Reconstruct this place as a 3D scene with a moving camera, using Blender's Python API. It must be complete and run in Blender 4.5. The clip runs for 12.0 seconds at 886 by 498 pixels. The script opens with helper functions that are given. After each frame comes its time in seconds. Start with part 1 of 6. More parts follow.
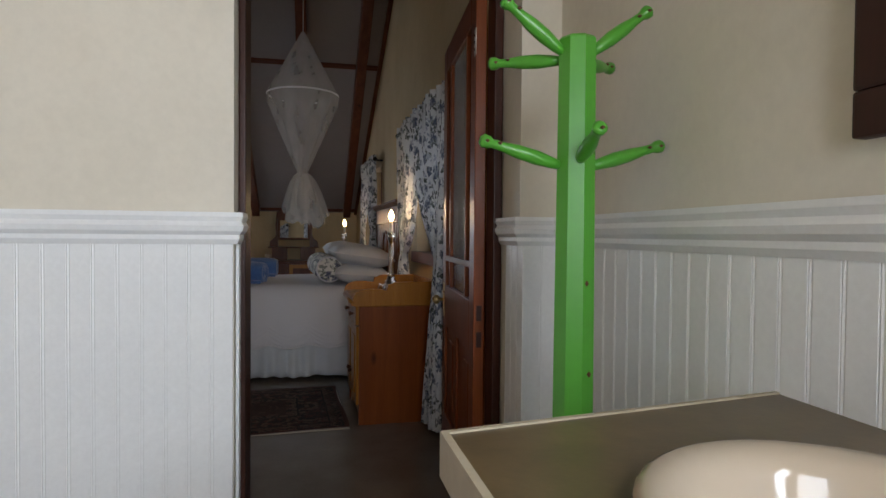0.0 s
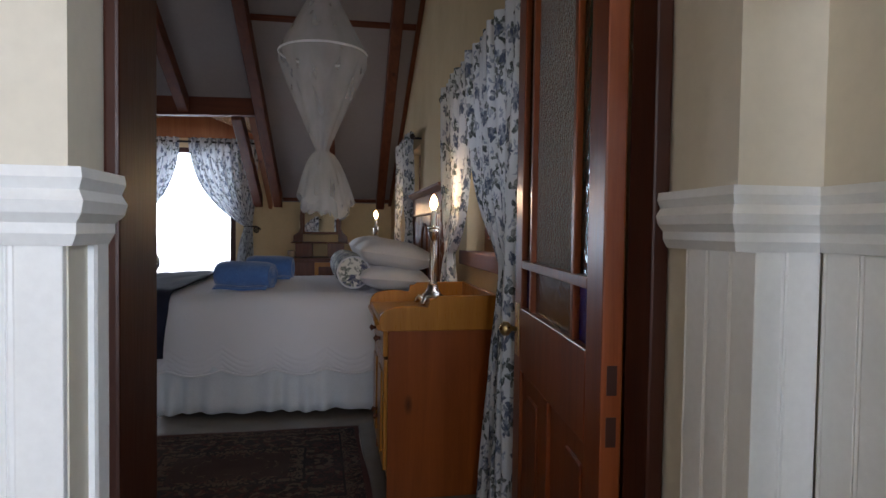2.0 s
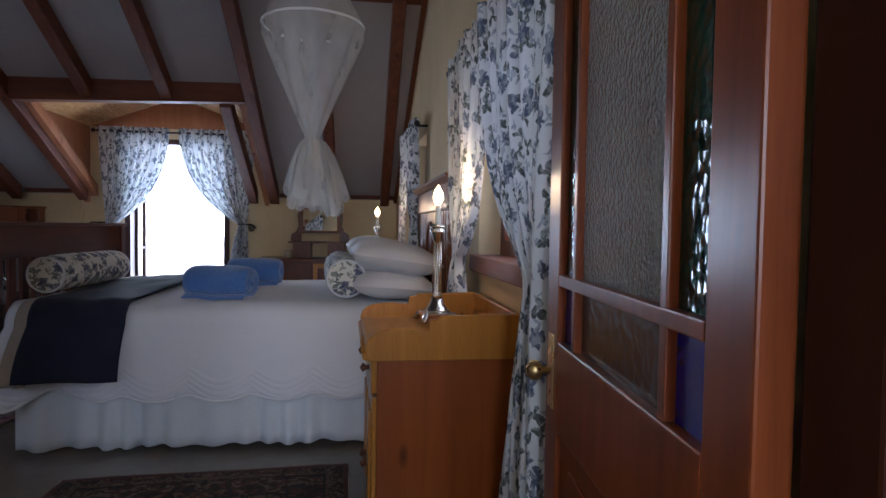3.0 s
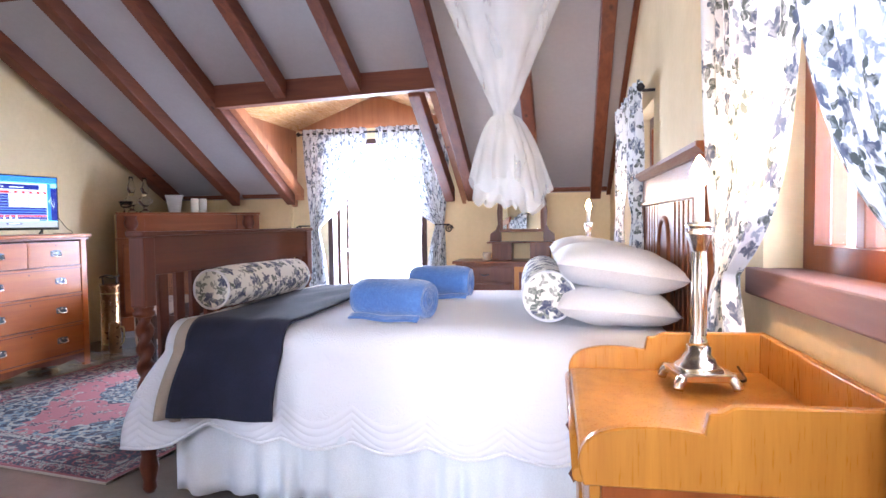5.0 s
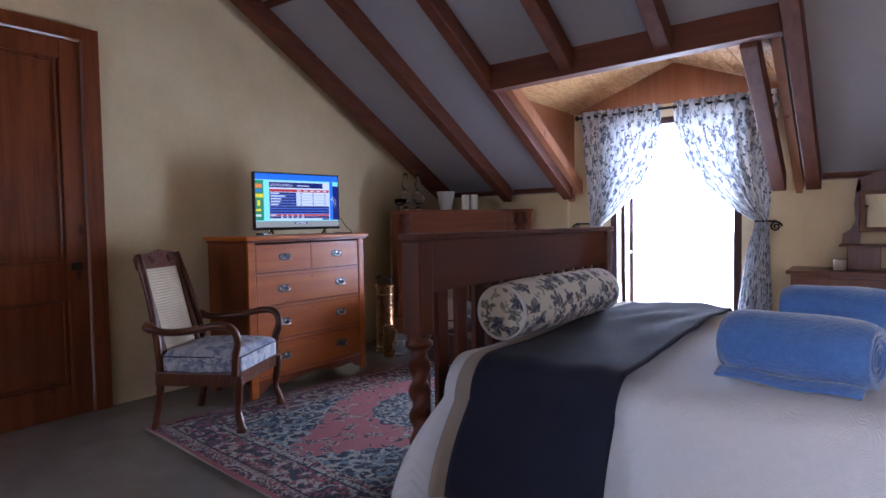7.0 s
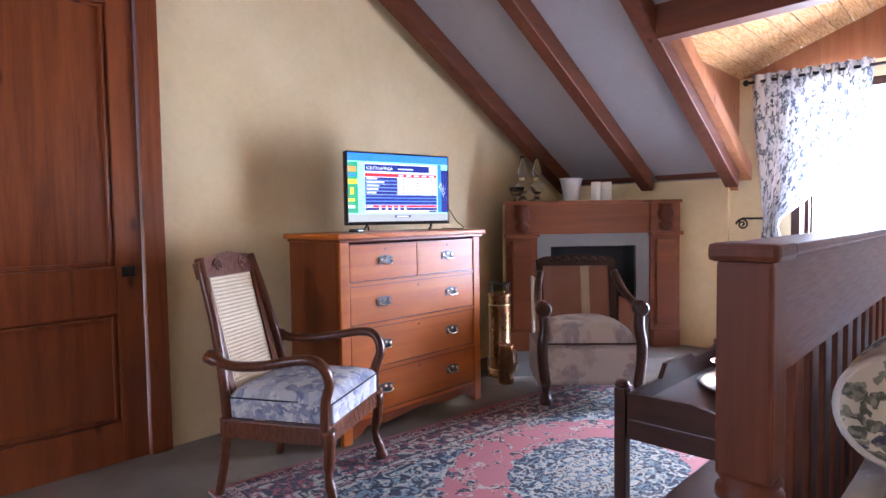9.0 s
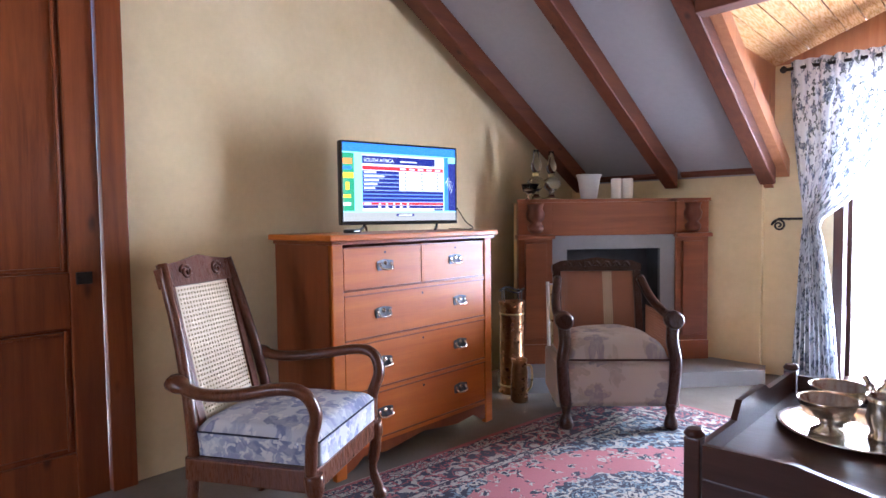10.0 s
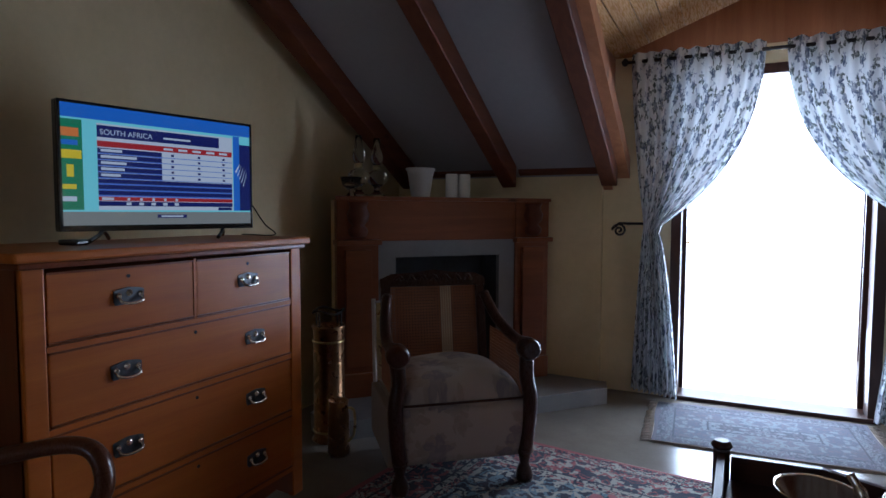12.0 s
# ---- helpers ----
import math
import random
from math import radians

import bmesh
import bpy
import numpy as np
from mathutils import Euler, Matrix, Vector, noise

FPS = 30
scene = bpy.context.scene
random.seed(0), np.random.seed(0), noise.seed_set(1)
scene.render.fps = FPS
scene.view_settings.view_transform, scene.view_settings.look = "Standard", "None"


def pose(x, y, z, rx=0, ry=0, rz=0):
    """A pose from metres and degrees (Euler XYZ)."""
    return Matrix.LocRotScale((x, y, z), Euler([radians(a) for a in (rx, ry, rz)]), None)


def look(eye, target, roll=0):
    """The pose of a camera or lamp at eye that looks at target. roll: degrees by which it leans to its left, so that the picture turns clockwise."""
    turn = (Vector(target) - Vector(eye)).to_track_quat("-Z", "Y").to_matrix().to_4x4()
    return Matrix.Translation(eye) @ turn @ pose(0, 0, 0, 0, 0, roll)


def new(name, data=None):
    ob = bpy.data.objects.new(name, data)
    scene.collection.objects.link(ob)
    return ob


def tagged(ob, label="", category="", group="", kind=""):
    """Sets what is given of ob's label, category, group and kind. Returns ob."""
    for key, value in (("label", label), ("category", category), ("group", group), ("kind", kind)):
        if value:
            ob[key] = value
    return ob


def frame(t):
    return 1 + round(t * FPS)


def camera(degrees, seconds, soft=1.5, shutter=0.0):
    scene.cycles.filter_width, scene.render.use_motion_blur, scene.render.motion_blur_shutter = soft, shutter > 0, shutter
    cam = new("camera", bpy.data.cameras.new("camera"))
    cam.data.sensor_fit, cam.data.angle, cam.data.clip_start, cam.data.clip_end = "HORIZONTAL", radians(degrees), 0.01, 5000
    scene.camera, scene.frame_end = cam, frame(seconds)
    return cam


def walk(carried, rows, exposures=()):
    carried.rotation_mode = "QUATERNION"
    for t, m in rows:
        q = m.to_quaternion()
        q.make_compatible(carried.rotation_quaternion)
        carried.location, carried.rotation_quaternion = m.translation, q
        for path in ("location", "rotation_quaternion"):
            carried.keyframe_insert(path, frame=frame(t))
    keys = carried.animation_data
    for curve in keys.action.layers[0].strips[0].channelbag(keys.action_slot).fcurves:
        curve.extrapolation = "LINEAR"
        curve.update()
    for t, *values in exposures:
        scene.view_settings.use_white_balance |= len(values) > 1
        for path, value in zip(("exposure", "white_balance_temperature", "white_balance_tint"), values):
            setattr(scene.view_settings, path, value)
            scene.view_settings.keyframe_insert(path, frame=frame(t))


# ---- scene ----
cam = camera(72.9, 12.0)
PATH = [
    (0, (-0.551, 1.104, 1.123), (-0.125, 3.057, 1.077), 0.5),
    (0.5, (-0.511, 1.412, 1.115), (-0.111, 3.371, 1.065), 0.7),
    (1, (-0.492, 1.658, 1.112), (-0.133, 3.625, 1.057), 0.7),
    (1.5, (-0.477, 1.93, 1.119), (-0.155, 3.903, 1.058), 0.9),
    (2, (-0.437, 2.19, 1.116), (-0.131, 4.165, 1.052), 0.8),
    (2.5, (-0.386, 2.486, 1.114), (-0.095, 4.464, 1.049), 1.0),
    (4.3, (-0.26, 3.292, 1.155), (-0.324, 5.289, 1.064), -0.7),
    (4.5, (-0.264, 3.38, 1.15), (-0.451, 5.369, 1.058), -0.7),
    (5, (-0.332, 3.61, 1.139), (-0.743, 5.565, 1.053), -0.7),
    (5.5, (-0.453, 3.82, 1.141), (-1.05, 5.727, 1.057), -0.7),
    (6, (-0.589, 4.035, 1.146), (-1.382, 5.868, 1.058), -0.8),
    (6.5, (-0.735, 4.201, 1.14), (-1.769, 5.909, 1.054), -0.9),
    (7, (-0.932, 4.346, 1.149), (-2.099, 5.968, 1.065), -1.0),
    (7.5, (-1.169, 4.513, 1.143), (-2.404, 6.083, 1.057), -1.0),
    (9.5, (-2.023, 5.085, 1.161), (-3.392, 6.54, 1.058), -0.8),
    (10, (-2.169, 5.23, 1.148), (-3.529, 6.694, 1.05), -0.7),
    (10.5, (-2.363, 5.37, 1.189), (-3.646, 6.9, 1.07), -0.5),
    (11, (-2.497, 5.529, 1.18), (-3.654, 7.156, 1.064), -0.2),
    (11.5, (-2.615, 5.725, 1.207), (-3.652, 7.431, 1.08), 0.0),
    (12, (-2.651, 5.888, 1.194), (-3.512, 7.689, 1.071), 0.2),
]
EXPOSE = [(0, 0.12, 6100, 12), (1.0, 0.45, 6050, 12), (1.5, 0.65, 6000, 13), (2.0, 0.52, 5850, 14), (2.5, 0.52, 5300, 14), (4.3, 3.1, 5600, 20), (5, 3.38, 5500, 20), (5.5, 3.02, 5400, 21), (6.5, 2.15, 5300, 23), (7.5, 1.8, 5300, 23),
          (9.3, 3.3, 5600, 24), (10.2, 3.15, 5500, 21), (11, 2.35, 5400, 19), (11.5, 1.55, 5350, 17), (12, 0.6, 5300, 13)]
walk(cam, [(t, look(eye, target, roll)) for t, eye, target, roll in PATH], EXPOSE)

# ---------- world, sun, daylight at the openings, fill at added windows ---
M_SLOPE, Y_FAR, Y_NEAR, X_L, X_R = 0.55, 9.93, 3.2, -4.96, 0.2
world = bpy.data.worlds.new("sky_world")
scene.world = world
world.use_nodes = True
wn = world.node_tree.nodes
sky = wn.new("ShaderNodeTexSky")
sky.sky_type, sky.sun_disc = "NISHITA", False
sky.sun_elevation, sky.sun_rotation = radians(60), radians(-83)
wn["Background"].inputs["Strength"].default_value = 0.15
world.node_tree.links.new(sky.outputs["Color"], wn["Background"].inputs["Color"])


def lamp(name, kind, energy, m, color=(1, 1, 1), size=(1, 1), angle=0.01):
    data = bpy.data.lights.new(name, kind)
    data.energy, data.color = energy, color
    if kind == "AREA":
        data.shape, data.size, data.size_y = "RECTANGLE", size[0], size[1]
    if kind == "SUN":
        data.angle = angle
    if kind == "POINT":
        data.shadow_soft_size = size[0]
    ob = new(name, data)
    ob.matrix_basis = m
    return ob


lamp("sun", "SUN", 5.0, look((-8, 1, 14), (0, 0, 0)), (1, 0.95, 0.87), angle=0.009)
lamp("sky_at_french_door", "AREA", 32, look((-2.42, 10.22, 1.05), (-2.42, 8, 1.42)), (0.78, 0.9, 1.0), (1.05, 1.95))
lamp("sky_at_window_one", "AREA", 5.0, look((0.42, 4.85, 1.45), (-1, 4.85, 1.25)), (0.84, 0.92, 1.0), (1.0, 0.85))
lamp("sky_at_window_two", "AREA", 1.6, look((0.42, 7.75, 1.45), (-1, 7.75, 1.25)), (0.92, 0.96, 1.0), (0.8, 0.85))
lamp("sky_at_bath_window", "AREA", 28, look((-0.4, -0.3, 1.45), (-1.4, 3, 0.7)), (0.95, 0.98, 1.0), (0.75, 1.15))
# Added unseen side opening: brightens the left panelling, spares the right wall.
lamp("fill_at_added_bath_opening", "AREA", 54, look((0.4, 0.35, 1.55), (-1.5, 1.1, 1.0)), (0.88, 0.95, 1.0), (0.85, 1.0))
# Fill light for the bedroom through an added, unseen window.
lamp("fill_at_added_window", "AREA", 3.2, look((-3.7, 3.03, 1.6), (-2.9, 7, 0.8)), (0.92, 0.95, 1.0), (1.1, 1.1))


# ---------- materials ----------
def base_mat(name, rough=0.6, metal=0.0):
    m = bpy.data.materials.new(name)
    m.use_nodes = True
    nt = m.node_tree
    b = nt.nodes["Principled BSDF"]
    b.inputs["Roughness"].default_value, b.inputs["Metallic"].default_value = rough, metal
    return m, nt, b


def N(nt, kind, **kw):
    n = nt.nodes.new(kind)
    for k, v in kw.items():
        if k in n.inputs:
            n.inputs[k].default_value = v
    return n


def coords(nt, scale=(1, 1, 1), out="Object"):
    tc = nt.nodes.new("ShaderNodeTexCoord")
    mp = nt.nodes.new("ShaderNodeMapping")
    mp.inputs["Scale"].default_value = scale
    nt.links.new(tc.outputs[out], mp.inputs["Vector"])
    return mp.outputs["Vector"]


def ramp(nt, fac, stops, interp="LINEAR"):
    r = nt.nodes.new("ShaderNodeValToRGB")
    r.color_ramp.interpolation = interp
    while len(r.color_ramp.elements) < len(stops):
        r.color_ramp.elements.new(0.5)
    for e, (p, c) in zip(r.color_ramp.elements, stops):
        e.position, e.color = p, (*c, 1)
    nt.links.new(fac, r.inputs["Fac"])
    return r.outputs["Color"]


def mix(nt, fac, a, b, mode="MIX"):
    x = nt.nodes.new("ShaderNodeMix")
    x.data_type, x.blend_type = "RGBA", mode
    for sock, v in ((x.inputs["Factor"], fac), (x.inputs["A"], a), (x.inputs["B"], b)):
        if hasattr(v, "node"):
            nt.links.new(v, sock)
        elif isinstance(v, (int, float)):
            sock.default_value = v
        else:
            sock.default_value = (*v, 1)
    return x.outputs["Result"]


def maths(nt, op, a, b=0.0, c=0.0):
    x = nt.nodes.new("ShaderNodeMath")
    x.operation = op
    for i, v in enumerate((a, b, c)):
        if hasattr(v, "node"):
            nt.links.new(v, x.inputs[i])
        else:
            x.inputs[i].default_value = v
    return x.outputs[0]


def bump(nt, b, height, strength=0.2, dist=0.005):
    n = nt.nodes.new("ShaderNodeBump")
    n.inputs["Strength"].default_value, n.inputs["Distance"].default_value = strength, dist
    nt.links.new(height, n.inputs["Height"])
    nt.links.new(n.outputs["Normal"], b.inputs["Normal"])


def noise_tex(nt, vec, scale, detail=4, rough=0.55, dist=0.0):
    n = N(nt, "ShaderNodeTexNoise", Scale=scale, Detail=detail, Roughness=rough, Distortion=dist)
    nt.links.new(vec, n.inputs["Vector"])
    return n.outputs["Fac"]


def paint(name, col, col2, rough=0.5, scale=3.0, fine=60.0, strength=0.15, dist=0.004):
    """Painted or limewashed surface: cloudy change of tone and a fine brushed relief."""
    m, nt, b = base_mat(name, rough)
    v = coords(nt)
    big, small = noise_tex(nt, v, scale, 5, 0.6), noise_tex(nt, v, fine, 3, 0.6)
    c = ramp(nt, big, [(0.3, col2), (0.65, col)])
    nt.links.new(mix(nt, 0.12, c, ramp(nt, small, [(0.3, tuple(x * 0.6 for x in col)), (0.7, col)])), b.inputs["Base Color"])
    bump(nt, b, mix(nt, 0.5, big, small), strength, dist)
    return m


def wood(name, dark, light, rough=0.4, axis="z", knots=True, coat=0.0, scale=1.0, var=0.0):
    """Wood with its grain along one axis of the object, a few knots and darker pores."""
    m, nt, b = base_mat(name, rough)
    s = [9 * scale, 9 * scale, 9 * scale]
    s["xyz".index(axis)] = 0.55 * scale
    v = coords(nt, s)
    grain = noise_tex(nt, v, 1.6, 5, 0.6, 1.0)
    fine = noise_tex(nt, v, 22.0, 3, 0.6)
    cloud = noise_tex(nt, coords(nt), 1.7, 3, 0.5)
    mid = tuple((a + c) / 2 for a, c in zip(dark, light))
    c = ramp(nt, grain, [(0.25, dark), (0.5, mid), (0.75, light)])
    c = mix(nt, 0.2, c, ramp(nt, fine, [(0.3, dark), (0.7, light)]))
    c = mix(nt, ramp(nt, cloud, [(0.35, (0, 0, 0)), (0.75, (0.5, 0.5, 0.5))]), c, tuple(x * 0.7 for x in mid))
    if knots:
        vo = N(nt, "ShaderNodeTexVoronoi", Scale=2.2)
        sv = [2.4, 2.4, 2.4]
        sv["xyz".index(axis)] = 1.0
        nt.links.new(coords(nt, sv), vo.inputs["Vector"])
        c = mix(nt, ramp(nt, vo.outputs["Distance"], [(0.04, (0.85, 0.85, 0.85)), (0.11, (0, 0, 0))]), c, tuple(x * 0.35 for x in dark))
    if var:
        oi = nt.nodes.new("ShaderNodeObjectInfo")
        c = mix(nt, maths(nt, "MULTIPLY", oi.outputs["Random"], var), c, tuple(x * 0.5 for x in dark))
    nt.links.new(c, b.inputs["Base Color"])
    nt.links.new(maths(nt, "MULTIPLY_ADD", fine, 0.25, rough - 0.12), b.inputs["Roughness"])
    b.inputs["Coat Weight"].default_value, b.inputs["Coat Roughness"].default_value = coat * 0.2, 0.2
    b.inputs["Specular IOR Level"].default_value = 0.28
    bump(nt, b, grain, 0.06, 0.002)
    return m


def metal(name, col, rough=0.3, tarnish=(0.1, 0.07, 0.04), amount=0.5):
    m, nt, b = base_mat(name, rough, 1.0)
    n = noise_tex(nt, coords(nt), 30, 4)
    nt.links.new(mix(nt, ramp(nt, n, [(0.45, (0, 0, 0)), (0.75, (amount,) * 3)]), col, tarnish), b.inputs["Base Color"])
    nt.links.new(maths(nt, "MULTIPLY_ADD", n, 0.3, rough - 0.1), b.inputs["Roughness"])
    return m


def cloth(name, col, col2, weave=900.0, rough=0.9, soft=6.0, strength=0.35, dist=0.004, sheen=0.2):
    m, nt, b = base_mat(name, rough)
    v = coords(nt)
    big, fine = noise_tex(nt, v, soft, 4), noise_tex(nt, v, weave * 0.2, 2)
    nt.links.new(mix(nt, ramp(nt, fine, [(0.35, (0, 0, 0)), (0.7, (0.35,) * 3)]), ramp(nt, big, [(0.3, col2), (0.7, col)]), tuple(x * 0.75 for x in col2)), b.inputs["Base Color"])
    b.inputs["Sheen Weight"].default_value = sheen
    bump(nt, b, mix(nt, 0.6, big, fine), strength, dist)
    return m


def print_layer(nt, vec, scale, lobes, radius, share, seed):
    """Scattered motifs, one to a cell, each turned its own way: lobes sets how many petals or leaves it has."""
    mp = nt.nodes.new("ShaderNodeMapping")
    mp.inputs["Location"].default_value, mp.inputs["Rotation"].default_value = (seed * 3.7, seed * 1.9, 0), (0, 0, seed * 0.8)
    nt.links.new(vec, mp.inputs["Vector"])
    vo = N(nt, "ShaderNodeTexVoronoi", Scale=scale, Randomness=0.85)
    vo.voronoi_dimensions = "2D"
    nt.links.new(mp.outputs["Vector"], vo.inputs["Vector"])
    off = nt.nodes.new("ShaderNodeVectorMath")
    off.operation = "SUBTRACT"
    nt.links.new(mp.outputs["Vector"], off.inputs[0]), nt.links.new(vo.outputs["Position"], off.inputs[1])
    sc, sx = nt.nodes.new("ShaderNodeSeparateColor"), nt.nodes.new("ShaderNodeSeparateXYZ")
    nt.links.new(vo.outputs["Color"], sc.inputs["Color"]), nt.links.new(off.outputs[0], sx.inputs[0])
    ang = maths(nt, "ADD", maths(nt, "ARCTAN2", sx.outputs[1], sx.outputs[0]), maths(nt, "MULTIPLY", sc.outputs[0], 6.28))
    petal = maths(nt, "POWER", maths(nt, "ABSOLUTE", maths(nt, "COSINE", maths(nt, "MULTIPLY", ang, lobes / 2))), 0.5 if lobes > 3 else 1.4)
    reach = maths(nt, "MULTIPLY", maths(nt, "MULTIPLY_ADD", petal, 0.72, 0.28 if lobes > 3 else 0.1), maths(nt, "MULTIPLY_ADD", sc.outputs[2], 0.35 * radius, 0.8 * radius))
    d = maths(nt, "SUBTRACT", vo.outputs["Distance"], reach)
    return maths(nt, "MULTIPLY", ramp(nt, maths(nt, "MULTIPLY_ADD", d, 6.0, 0.5), [(0.3, (0.95,) * 3), (0.62, (0, 0, 0))]), maths(nt, "LESS_THAN", sc.outputs[1], share))


def floral(name, ground, inks, size=9.0, thin=0.0, rough=0.85):
    """Cotton print: sprigs of leaves and open flowers scattered on a pale ground. thin lets daylight through."""
    m, nt, b = base_mat(name, rough)
    v = coords(nt, out="UV")
    wob = N(nt, "ShaderNodeTexNoise", Scale=size * 2.6, Detail=3)
    nt.links.new(v, wob.inputs["Vector"])
    add = nt.nodes.new("ShaderNodeMixRGB")
    add.blend_type, add.inputs[0].default_value = "LINEAR_LIGHT", 0.28 / size
    nt.links.new(v, add.inputs[1]), nt.links.new(wob.outputs["Color"], add.inputs[2])
    c = ground
    for k, (ink, sc, lobes, radius, share) in enumerate(inks):
        f = print_layer(nt, add.outputs[0], size * sc, lobes, radius, share, k + 1)
        heart = tuple(0.6 * a + 0.4 * g for a, g in zip(ink, ground))
        tone = ramp(nt, noise_tex(nt, add.outputs[0], size * sc * 4.0, 2), [(0.46, ink), (0.62, heart)])
        c = mix(nt, f, c, tone)
    nt.links.new(c, b.inputs["Base Color"])
    bump(nt, b, noise_tex(nt, v, 220, 2), 0.15, 0.002)
    if thin:
        tr = nt.nodes.new("ShaderNodeBsdfTranslucent")
        nt.links.new(c, tr.inputs["Color"])
        ms = nt.nodes.new("ShaderNodeMixShader")
        ms.inputs[0].default_value = thin
        nt.links.new(b.outputs[0], ms.inputs[1]), nt.links.new(tr.outputs[0], ms.inputs[2])
        nt.links.new(ms.outputs[0], nt.nodes["Material Output"].inputs["Surface"])
    return m


def glass(name, tint=(1, 1, 1), relief=0.0, scale=60.0, rough=0.02, clear=1.0):
    m, nt, b = base_mat(name, rough)
    b.inputs["Base Color"].default_value = (*tint, 1)
    b.inputs["Transmission Weight"].default_value = clear
    b.inputs["IOR"].default_value = 1.45
    if relief:
        vo = N(nt, "ShaderNodeTexVoronoi", Scale=scale)
        nt.links.new(coords(nt), vo.inputs["Vector"])
        bump(nt, b, vo.outputs["Distance"], relief, 0.01)
    return m


def plain(name, col, rough=0.5, metal_=0.0, emit=None, power=0.0):
    m, nt, b = base_mat(name, rough, metal_)
    b.inputs["Base Color"].default_value = (*col, 1)
    if emit:
        b.inputs["Emission Color"].default_value, b.inputs["Emission Strength"].default_value = (*emit, 1), power
    return m


BATH_PAINT = paint("bath_wall_paint", (0.72, 0.68, 0.58), (0.65, 0.61, 0.51), 0.55, 2.0, 40, 0.12)
PANEL_PAINT = paint("white_panel_paint", (0.83, 0.85, 0.86), (0.77, 0.79, 0.80), 0.42, 4.0, 70, 0.08)
LIMEWASH = paint("yellow_limewash", (0.74, 0.59, 0.35), (0.63, 0.48, 0.26), 0.85, 1.6, 25, 0.35, 0.006)
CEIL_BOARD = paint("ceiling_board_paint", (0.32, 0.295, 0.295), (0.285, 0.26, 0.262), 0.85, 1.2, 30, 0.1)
BEAM = wood("beam_wood", (0.06, 0.015, 0.007), (0.19, 0.055, 0.021), 0.58, "y", coat=0.0)
BEAM_X = wood("beam_wood_across", (0.06, 0.015, 0.007), (0.17, 0.048, 0.019), 0.62, "x", coat=0.0)
FRAME_WOOD = wood("dark_frame_wood", (0.022, 0.006, 0.003), (0.055, 0.016, 0.008), 0.42, "z", False, 0.15)
DOOR_WOOD = wood("red_door_wood", (0.12, 0.025, 0.006), (0.29, 0.075, 0.018), 0.33, "z", False, 0.4)
OLD_DOOR = wood("old_pine_door", (0.085, 0.018, 0.006), (0.27, 0.072, 0.019), 0.36, "z", True, 0.35)
SILL = wood("pale_sill_wood", (0.17, 0.075, 0.055), (0.28, 0.15, 0.12), 0.6, "y", False)
DORMER_PINE = wood("dormer_pine_board", (0.46, 0.23, 0.085), (0.70, 0.42, 0.18), 0.27, "y", True, 1.6, var=0.25)
CHEEK_PINE = wood("dormer_cheek_pine", (0.30, 0.11, 0.05), (0.52, 0.23, 0.10), 0.4, "z", True, 0.3, var=0.2)
MAHOG = wood("bed_mahogany", (0.06, 0.0135, 0.005), (0.15, 0.037, 0.013), 0.5, "z", False, 0.05)
# Headboard copy of the bed mahogany, lighter and oranger to carry the lamplight.
HEAD_LAMPLIT = wood("headboard_wood", (0.11, 0.034, 0.012), (0.28, 0.093, 0.03), 0.35, "z", False, 0.35)
HEAD_LAMPLIT_Y = wood("lamplit_headboard_wood_across", (0.11, 0.034, 0.012), (0.28, 0.093, 0.03), 0.35, "y", False, 0.35)
MAHOG_Y = wood("bed_mahogany_across", (0.06, 0.0135, 0.005), (0.15, 0.037, 0.013), 0.5, "y", False, 0.05)
CHAIR_WOOD = wood("chair_wood", (0.055, 0.017, 0.008), (0.15, 0.048, 0.02), 0.28, "z", False, 0.5, 3)
DARK_CHAIR = wood("dark_chair_wood", (0.02, 0.008, 0.005), (0.06, 0.022, 0.012), 0.28, "z", False, 0.5, 3)
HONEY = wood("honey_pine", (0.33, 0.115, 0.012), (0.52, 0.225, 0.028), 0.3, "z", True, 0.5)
# Same honey pine, with the shade on the washstand sides mixed into its colour.
HONEY_SHADED = wood("shaded_washstand_pine", (0.19, 0.041, 0.006), (0.33, 0.085, 0.012), 0.36, "z", True, 0.3)
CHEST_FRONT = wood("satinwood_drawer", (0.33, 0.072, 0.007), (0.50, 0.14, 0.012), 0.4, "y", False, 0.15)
# Darker red than the drawers: sides, back, cornice, beads, apron and feet.
CHEST_SIDE = wood("darker_chest_wood", (0.11, 0.022, 0.006), (0.22, 0.055, 0.014), 0.32, "z", False, 0.4)
MANTEL = wood("mantel_pine", (0.13, 0.035, 0.012), (0.26, 0.08, 0.028), 0.4, "x", True, 0.25)
DRESSER = wood("dresser_wood", (0.075, 0.024, 0.009), (0.19, 0.065, 0.024), 0.35, "z", False, 0.35)
TRAY_WOOD = wood("tray_table_wood", (0.035, 0.012, 0.008), (0.075, 0.026, 0.015), 0.33, "x", False, 0.4)
# Tan for the unseen bathroom surfaces, chosen to hold down and warm the bounce.
BATH_BACK = paint("tan_bounce_plaster", (0.46, 0.36, 0.25), (0.39, 0.30, 0.20), 0.7)
BRASS = metal("old_brass", (0.72, 0.55, 0.26), 0.25)
COPPER = metal("copper_sheet", (0.36, 0.19, 0.09), 0.25)
SILVER = metal("silver_plate", (0.80, 0.73, 0.62), 0.16, (0.3, 0.24, 0.15), 0.25)
IRON = metal("black_iron", (0.05, 0.045, 0.045), 0.5, (0.02, 0.015, 0.012))
PEWTER = metal("dark_pewter", (0.10, 0.10, 0.105), 0.4, (0.025, 0.022, 0.02), 0.7)
